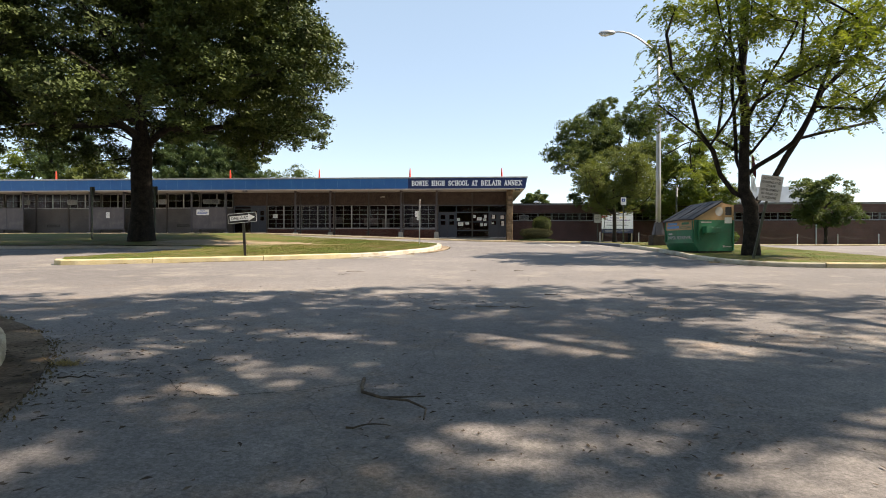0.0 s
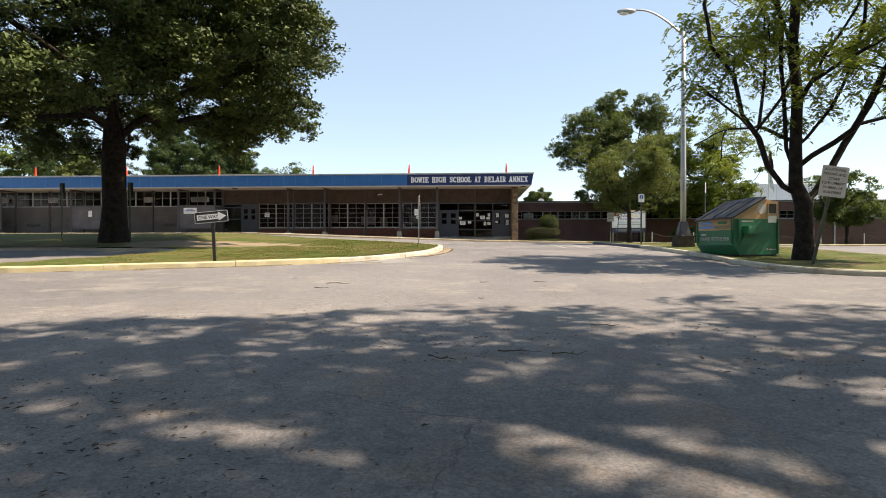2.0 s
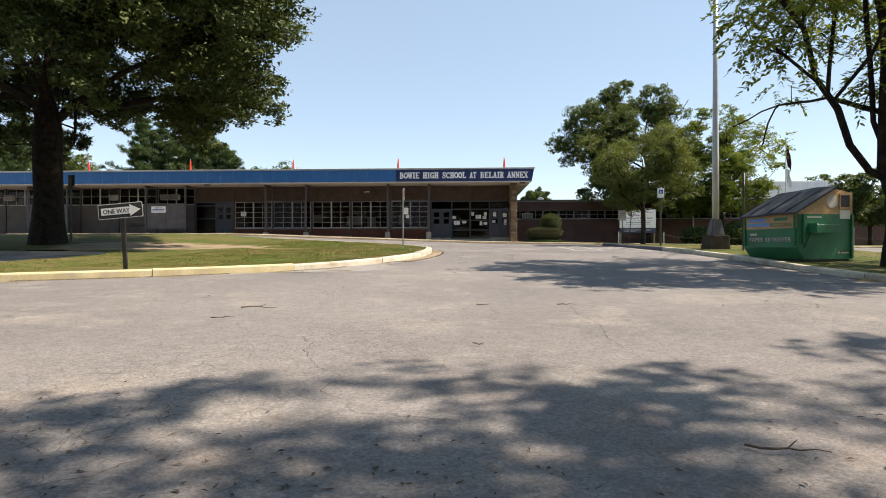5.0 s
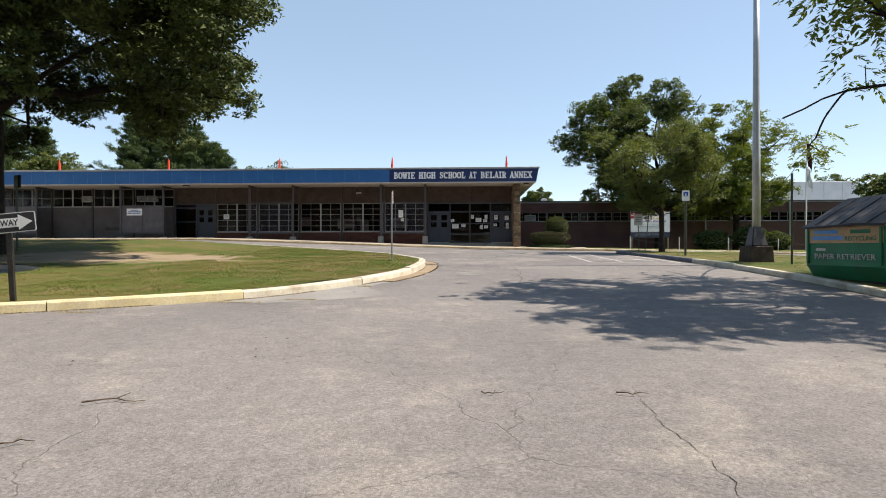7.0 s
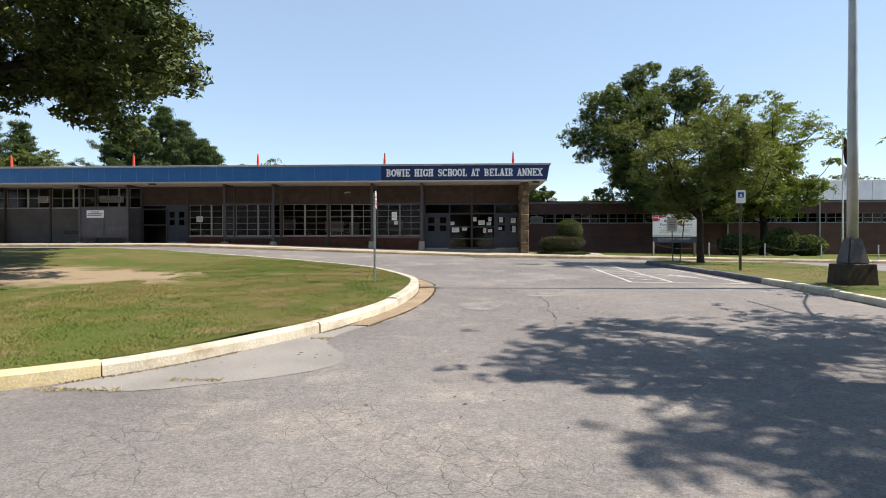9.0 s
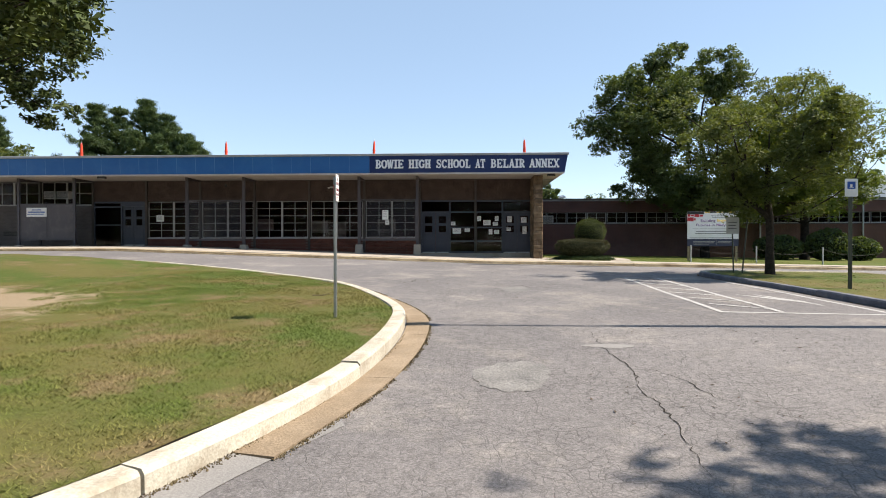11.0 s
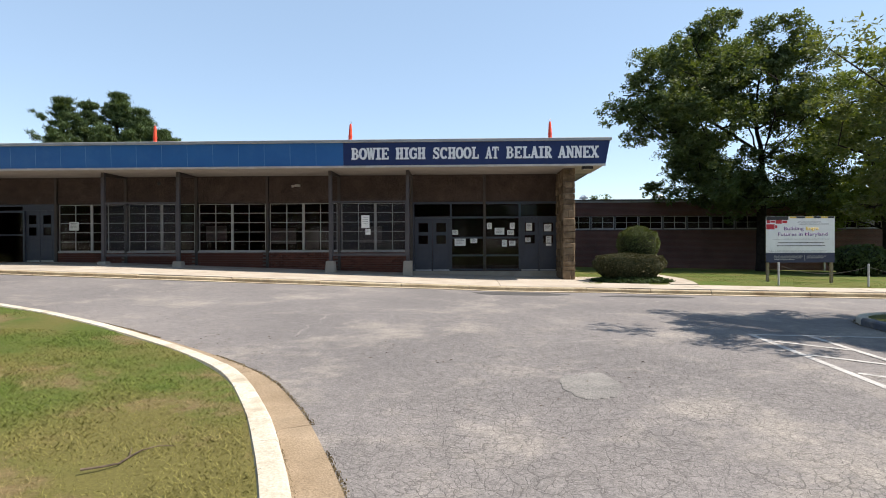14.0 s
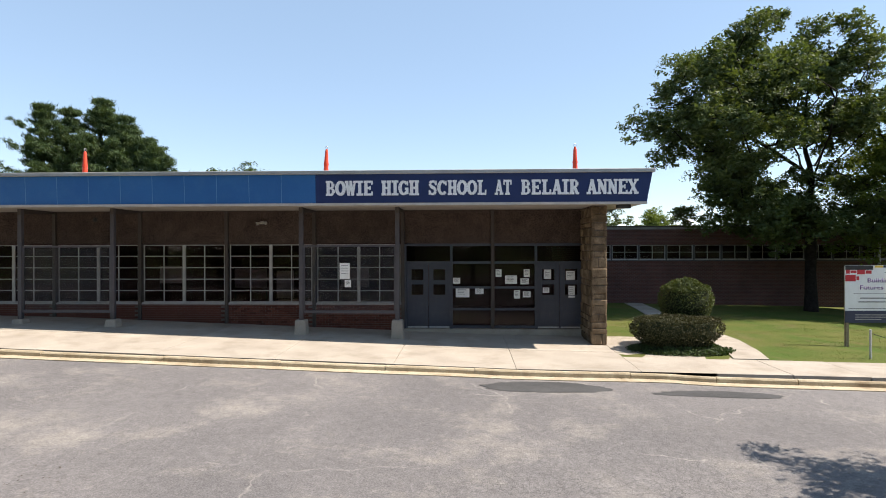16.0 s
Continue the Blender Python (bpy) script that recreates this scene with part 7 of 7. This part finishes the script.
for x, y in ((7.2, 15.5), (12.3, 15.5), (10.0, 22)):
    v = thing("roof_vent", "small pale mushroom vent on the wing roof", "roof vent", (x, y, 3.87), group="roof vents")
    part("stack", tube(bmesh.new(), [(0, 0, 0), (0, 0, 0.35)], [0.14, 0.14], 10), SIGN_WHITE, v)
    part("cap", tube(bmesh.new(), [(0, 0, 0.33), (0, 0, 0.4), (0, 0, 0.55)], [0.3, 0.32, 0.12], 12), SIGN_WHITE, v)
dp = thing("downpipe", "pale downpipe on the brick wing", "downpipe", (21.5, 12.9, 0))
part("pipe", boxes((-0.05, 0.05, -0.06, 0.05, -0.6, 3.8)), GALV, dp)
copy_thing(dp, pose(36.5, 12.9, 0))
copy_thing(dp, pose(29.0, 12.9, 0))
for x in (24.1, 40.2, 45.5):
    u = thing("air_conditioner", "white window air conditioner in the wing", "air conditioner", (x, WY, 2.2), group="window air conditioners")
    part("casing", boxes((-0.33, 0.33, -0.28, 0.12, 0, 0.42), bevel=0.015), MUNTIN, u)
    part("grille", boxes(*[(-0.29, 0.29, -0.292, -0.27, 0.05 + 0.045 * i, 0.072 + 0.045 * i) for i in range(8)]), FRAME_GREY, u)
u = thing("air_conditioner", "white window air conditioner beside the stone wall", "air conditioner", (5.6, WY, 2.15), group="window air conditioners")
part("casing", boxes((-0.5, 0.5, -0.2, 0.12, 0, 0.5), bevel=0.015), MUNTIN, u)
part("grille", boxes(*[(-0.45, 0.45, -0.212, -0.19, 0.05 + 0.05 * i, 0.08 + 0.05 * i) for i in range(8)]), FRAME_GREY, u)

# notices, lights and small things on the front
def notice(x, z, w, h, y, label="white paper notice taped inside the glass"):
    s = thing("notice", label, "notice", (x, y, z), group="paper notices")
    part("sheet", boxes((-w / 2, w / 2, -0.002, 0.0, -h / 2, h / 2)), PAPER, s)
    rr = random.Random(int(x * 97 + z * 13))
    bars(s, [(-w * 0.36, w * rr.uniform(0.1, 0.36), h * (0.34 - 0.17 * k) - 0.006, h * (0.34 - 0.17 * k) + 0.006) for k in range(4)], GREY_PANEL, -0.0025)


for x, z, w, h in ((-1.22, 1.62, 0.24, 0.2), (-1.02, 1.22, 0.46, 0.32), (-0.45, 1.27, 0.28, 0.2), (0.2, 1.88, 0.2, 0.26), (0.62, 1.66, 0.4, 0.28), (1.15, 1.88, 0.2, 0.26), (1.08, 1.60, 0.28, 0.2), (0.82, 1.16, 0.2, 0.28), (1.15, 1.16, 0.26, 0.2)):
    notice(x, z, w, h, 0.03)
for x, z, w, h in ((1.85, 1.84, 0.24, 0.32), (1.80, 1.30, 0.22, 0.18), (2.62, 1.80, 0.3, 0.3), (2.66, 1.25, 0.22, 0.4)):
    notice(x, z, w, h, 0.052)
notice(-4.72, 2.02, 0.32, 0.5, POST_Y - 0.012, "pink-edged paper notice tied to the mesh screen")
notice(-4.62, 1.62, 0.2, 0.22, POST_Y - 0.012, "small paper notice tied to the mesh screen")
notice(-17.55, 1.95, 0.42, 0.36, 0.05)
ws = thing("wall_sign", "white printed sign on the grey screen panel", "sign", (-23.4, POST_Y - 0.035, 2.22))
part("face", boxes((-0.55, 0.55, -0.01, 0.0, -0.24, 0.24)), SIGN_WHITE, ws)
bars(ws, [(-0.25, 0.25, 0.1, 0.15), (-0.45, 0.45, -0.02, 0.04), (-0.5, 0.4, -0.12, -0.08)], DEEP_BLUE, -0.011)
notice(-31.9, 2.0, 0.32, 0.5, POST_Y - 0.035, "white paper notice on the grey screen panel")


def flood(x, y, z, label="dark floodlight box under the fascia"):
    f = thing("floodlight", label, "floodlight", (x, y, z), group="floodlights")
    part("housing", boxes((-0.2, 0.2, -0.09, 0.12, -0.11, 0.0), bevel=0.015), DARK_METAL, f)
    part("glass", boxes((-0.15, 0.15, -0.06, 0.06, -0.118, -0.112)), OLD_SIGN, f)


flood(-19.3, -2.45, SOFFIT - 0.076)
flood(3.75, -2.42, SOFFIT - 0.076)
for x in (-7.9,):
    f = thing("security_light", "small twin security light on the pebble panel", "wall light", (x, 0.0, 3.62), group="security lights")
    part("base", boxes((-0.06, 0.06, -0.05, 0.02, -0.05, 0.05), bevel=0.01), OLD_SIGN, f)
    part("lamp", tube(bmesh.new(), [(-0.05, -0.05, 0), (-0.16, -0.13, -0.05)], [0.03, 0.06], 8), OLD_SIGN, f)
    part("lamp", tube(bmesh.new(), [(0.05, -0.05, 0), (0.16, -0.13, -0.02)], [0.03, 0.06], 8), OLD_SIGN, f)

dome = thing("dome_camera", "small dark dome camera on the pebble panel", "camera", (-13.81, 0.02, 3.75))
bm = bmesh.new()
bmesh.ops.create_uvsphere(bm, u_segments=12, v_segments=8, radius=0.07)
part("dome", bm, BLACK, dome, smooth=True)
part("base", tube(bmesh.new(), [(0, 0.02, 0), (0, -0.02, 0)], [0.085, 0.085], 12), DARK_METAL, dome)

for x in (-38.0, -25.9):
    v = thing("wall_grille", "dark louvred air grille low on the buff wall", "air grille", (x, 0.0, 1.0), group="wall grilles")
    part("frame", boxes((-0.6, 0.6, -0.02, 0.02, 0, 0.03), (-0.6, 0.6, -0.02, 0.02, 0.2, 0.23), (-0.6, -0.57, -0.02, 0.02, 0.03, 0.2), (0.57, 0.6, -0.02, 0.02, 0.03, 0.2)), DARK_METAL, v)
    for k in range(5):
        part("slat", boxes((-0.57, 0.57, -0.014, 0.01, 0.04 + 0.032 * k, 0.058 + 0.032 * k)), DARK_METAL, v)

# furniture seen dimly through the windows
for x, y, w, h in ((-4.6, 2.2, 1.4, 0.75), (-7.4, 2.6, 1.6, 0.75), (-10.3, 2.2, 1.5, 0.75), (-13.6, 2.4, 1.6, 0.75), (-16.4, 2.5, 1.3, 0.75)):
    d = thing("desk", "plain office desk seen through the windows", "desk", (x, y, 0), group="office desks")
    part("top", boxes((-w / 2, w / 2, -0.35, 0.35, h - 0.04, h), bevel=0.006), WOOD, d)
    part("front_panel", boxes((-w / 2 + 0.05, w / 2 - 0.05, -0.3, -0.27, 0.1, h - 0.04)), WOOD, d)
    for sx in (-1, 1):
        part("leg", boxes((sx * (w / 2 - 0.05) - 0.03, sx * (w / 2 - 0.05) + 0.03, -0.3, 0.3, 0, h - 0.04)), DARK_METAL, d)
for x, z, w, h in ((-5.3, 1.6, 1.1, 0.8), (-9.5, 1.55, 1.3, 0.75), (-12.7, 1.7, 1.0, 0.7), (-8.1, 1.3, 0.7, 1.1)):
    c = thing("wall_board", "pale board on the office back wall", "board", (x, 3.2, z), group="wall boards")
    part("face", boxes((-w / 2, w / 2, -0.02, 0.0, -h / 2, h / 2)), OLD_SIGN, c)
    part("stand", boxes((-w / 2, -w / 2 + 0.04, 0, 0.04, -z, h / 2), (w / 2 - 0.04, w / 2, 0, 0.04, -z, h / 2)), DARK_METAL, c)


# ---- litter and grass ----
def twig(x, y, length, rz, r=0.012, seed=1, lift=0.0):
    rr = random.Random(seed)
    t = thing("twig", "dead brown twig lying on the asphalt", "twig", (x, y, road_z(x, y) + lift), rz, group="fallen twigs")
    n_ = 6
    pts = [(length * (i / n_ - 0.5), 0.08 * length * math.sin(i * 1.3 + seed) + rr.uniform(-0.02, 0.02) * length, r * 1.2 + rr.uniform(0, 0.02)) for i in range(n_ + 1)]
    part("stem", tube(bmesh.new(), pts, [r * (1 - 0.7 * i / n_) for i in range(n_ + 1)], 6), LITTER, t)
    q = pts[3]
    part("spur", tube(bmesh.new(), [q, (q[0] + 0.15 * length, q[1] + 0.2 * length, q[2] + 0.02)], [r * 0.6, r * 0.25], 5), LITTER, t)


for x, y, L, a_ in ((-0.5, -47.75, 1.15, -58), (-0.52, -48.28, 0.25, 15), (-2.15, -46.7, 0.2, 20), (-2.9, -47.3, 0.3, 5), (-2.6, -48.9, 0.7, 25), (-2.3, -49.0, 0.5, -20), (1.4, -42.0, 0.35, -15), (0.3, -43.4, 0.4, 5), (0.75, -43.5, 0.35, 12), (-0.4, -43.7, 0.3, -30), (-2.8, -37.3, 0.45, 10), (-2.9, -38.2, 0.25, 25), (1.2, -37.0, 0.25, -10), (0.1, -37.0, 0.18, 3), (-3.4, -20.1, 0.7, 60), (0.0, -39.6, 0.15, -50)):
    onlawn = -24 < y < -15
    twig(x, y, L, a_, r=0.005 + (0.009 if L > 1 else 0.008) * L, seed=int(100 * L) + int(-y * 7), lift=0.16 if onlawn else 0.004)


def chips(name, label, count, region, seed, size, mat, lift=0.006):
    """Loose small flat pieces scattered in clusters over a region of the drive."""
    g_ = np.random.default_rng(seed)
    x0, x1, y0, y1 = region
    c = np.c_[g_.uniform(x0, x1, 24), g_.uniform(y0, y1, 24)]
    k = g_.integers(0, 24, count)
    P = c[k] + g_.normal(size=(count, 2)) * 0.5
    V, F = [], []
    for i, (x, y) in enumerate(P):
        z = road_z(float(x), float(y)) + lift
        a_, L, w = g_.uniform(0, 6.28), size * g_.uniform(0.4, 1.5), size * g_.uniform(0.08, 0.3)
        ux, uy = math.cos(a_) * L / 2, math.sin(a_) * L / 2
        vx, vy = -math.sin(a_) * w, math.cos(a_) * w
        h = g_.uniform(0, 0.012)
        V += [(x - ux, y - uy, z), (x + vx, y + vy, z + h), (x + ux, y + uy, z + 0.004), (x - vx, y - vy, z + h * 0.5)]
        F.append((4 * i, 4 * i + 1, 4 * i + 2, 4 * i + 3))
    me = bpy.data.meshes.new(name)
    me.from_pydata(V, [], F)
    me.materials.append(mat)
    tagged(new(name, me), label, "litter", kind="stuff")


chips("leaf_litter", "dry leaf and bark bits strewn on the shaded drive", 2000, (-4.5, 4, -50, -41), 5, 0.04, LITTER)
chips("leaf_litter", "dry leaves swept along the corner gutter", 900, (-4.3, -2.2, -49.5, -44.5), 8, 0.06, LITTER, 0.03)
chips("leaf_litter", "scattered dry bits on the drive", 500, (-7, 6, -38, -12), 6, 0.05, LITTER)


def grass(name, label, count, inside, box_, seed, height, mat, base, outline=None):
    """Single blades over a piece of lawn."""
    g_ = np.random.default_rng(seed)
    x0, x1, y0, y1 = box_
    V = []
    P = np.c_[g_.uniform(x0, x1, count * 2), g_.uniform(y0, y1, count * 2)]
    if outline:
        P = P[in_poly(P, outline)]
    P = P[:count]
    P = P[[inside(x, y) for x, y in P.tolist()]]
    n_ = len(P)
    a_ = g_.uniform(0, 6.28, n_)
    tuft = np.array([0.75 + 0.5 * max(0, 0.5 + noise.noise((float(x) * 1.4, float(y) * 1.4, 3))) for x, y in P])
    h = height * tuft * g_.uniform(0.5, 1.3, n_)
    z = np.array([road_z(float(x), float(y)) + base + 0.03 * noise.noise((float(x) * 0.9, float(y) * 0.9, 0.0)) for x, y in P])
    w = 0.0028 + 0.003 * g_.random(n_)
    lean = g_.uniform(0.6, 2.2, n_) * h
    la = g_.uniform(0, 6.28, n_)
    A = np.c_[P[:, 0] - w * np.cos(a_), P[:, 1] - w * np.sin(a_), z]
    B = np.c_[P[:, 0] + w * np.cos(a_), P[:, 1] + w * np.sin(a_), z]
    C = np.c_[P[:, 0] + lean * np.cos(la), P[:, 1] + lean * np.sin(la), z + h]
    V = np.stack([A, B, C], 1).reshape(-1, 3)
    me = bpy.data.meshes.new(name)
    me.vertices.add(len(V))
    me.vertices.foreach_set("co", V.ravel())
    me.loops.add(len(V))
    me.loops.foreach_set("vertex_index", np.arange(len(V), dtype=np.int32))
    me.polygons.add(n_)
    me.polygons.foreach_set("loop_start", np.arange(n_, dtype=np.int32) * 3)
    me.update(calc_edges=True)
    me.materials.append(mat)
    tagged(new(name, me), label, "grass", kind="stuff")




def in_poly(P, poly):
    """For rows of points, whether each lies inside an outline."""
    c = np.zeros(len(P), bool)
    q = np.array(poly)
    for (xi, yi), (xj, yj) in zip(q, np.roll(q, 1, 0)):
        if yi != yj:
            c ^= ((yi > P[:, 1]) != (yj > P[:, 1])) & (P[:, 0] < (xj - xi) * (P[:, 1] - yi) / (yj - yi) + xi)
    return c


def not_bare(x, y):
    d = math.hypot((x + 12.2) * 0.19, (y + 21.7) * 0.36) + 0.9 * noise.noise((x * 0.8, y * 0.8, 0))
    return d > 0.75


grass("grass", "short green and dry grass blades on the island", 210000, not_bare, (-9, -1.6, -32, -15), 1, 0.03, GRASS_BLADE, 0.157, LAWN)
grass("grass", "short green and dry grass blades on the island", 70000, not_bare, (-20, -9, -34, -13), 2, 0.03, GRASS_BLADE, 0.158, LAWN)
SIDE = inset(RISLE, 0.18)
grass("grass", "short patchy grass on the planted island", 30000, lambda x, y: noise.noise((x * 0.8, y * 0.8, 5)) > -0.25, (7.5, 13, -35.5, -11), 3, 0.04, GRASS_BLADE, 0.105, SIDE)
grass("grass", "green lawn grass before the wing", 40000, lambda x, y: not (6.3 + 0.1 * (y + 3.5) < x < 8.2), (3.5, 16, -3.4, 8), 4, 0.04, GREEN_BLADE, 0.11)

for k, (x, y, w) in enumerate(((-4.15, -31.6, 0.45), (-3.15, -31.2, 0.3), (-6.2, -32.75, 0.35), (-2.35, -29.0, 0.15), (-9.0, -34.05, 0.4), (7.3, -33.6, 0.2), (-3.3, -46.85, 0.12))):
    grass("weed_tuft", "dry weeds growing in the kerb joint", 150, lambda x_, y_: True, (x - w, x + w, y - 0.05, y + 0.05), 40 + k, 0.04, DRY_GRASS, 0.0)


def edge_dirt(label, line, off, count, seed, spread=0.02, size=0.009, base=0.014):
    """Crumbs of soil and dry growth caught along an edge."""
    g_ = np.random.default_rng(seed)
    q = np.array(inset(line, off))
    i = g_.integers(0, len(q) - 1, count)
    keep = np.array([noise.noise((float(q[k][0]) * 0.9, float(q[k][1]) * 0.9, seed)) > -0.12 for k in i])
    i = i[keep]
    f = g_.random(len(i))[:, None]
    P = q[i] * (1 - f) + q[i + 1] * f + g_.normal(size=(len(i), 2)) * spread
    V, F = [], []
    for k, (x, y) in enumerate(P.tolist()):
        z = road_z(x, y) + base
        a_, s_ = g_.uniform(0, 6.28), size * g_.uniform(0.4, 1.5)
        c, s = math.cos(a_) * s_, math.sin(a_) * s_
        V += [(x - c, y - s, z - 0.01), (x + c, y + s, z - 0.01), (x - s * 0.6, y + c * 0.6, z - 0.01), (x + s * 0.2, y, z + s_ * g_.uniform(0.2, 0.9))]
        F += [(4 * k, 4 * k + 1, 4 * k + 3), (4 * k + 1, 4 * k + 2, 4 * k + 3), (4 * k + 2, 4 * k, 4 * k + 3)]
    me = bpy.data.meshes.new("edge_dirt")
    me.from_pydata(V, [], F)
    me.materials.append(EDGE_DIRT)
    tagged(new("edge_dirt", me), label, "dirt", kind="stuff")


edge_dirt("brown soil and dry growth along the gutter edge", GUT, -0.37, 5000, 1)
edge_dirt("brown soil in the joint of kerb and gutter", GUT, -0.02, 2500, 2, 0.012)
edge_dirt("brown soil along the island kerb", [p for p in ISLE if p[1] < -27], -0.02, 4000, 3, 0.025)
edge_dirt("brown soil along the front kerb", FRONT, -0.03, 6000, 4, 0.02)
edge_dirt("dark soil and leaves along the corner gutter", CORNER, -0.33, 3500, 5, 0.05, 0.011)
edge_dirt("brown soil along the planted island kerb", RISLE, -0.03, 3000, 6, 0.02)
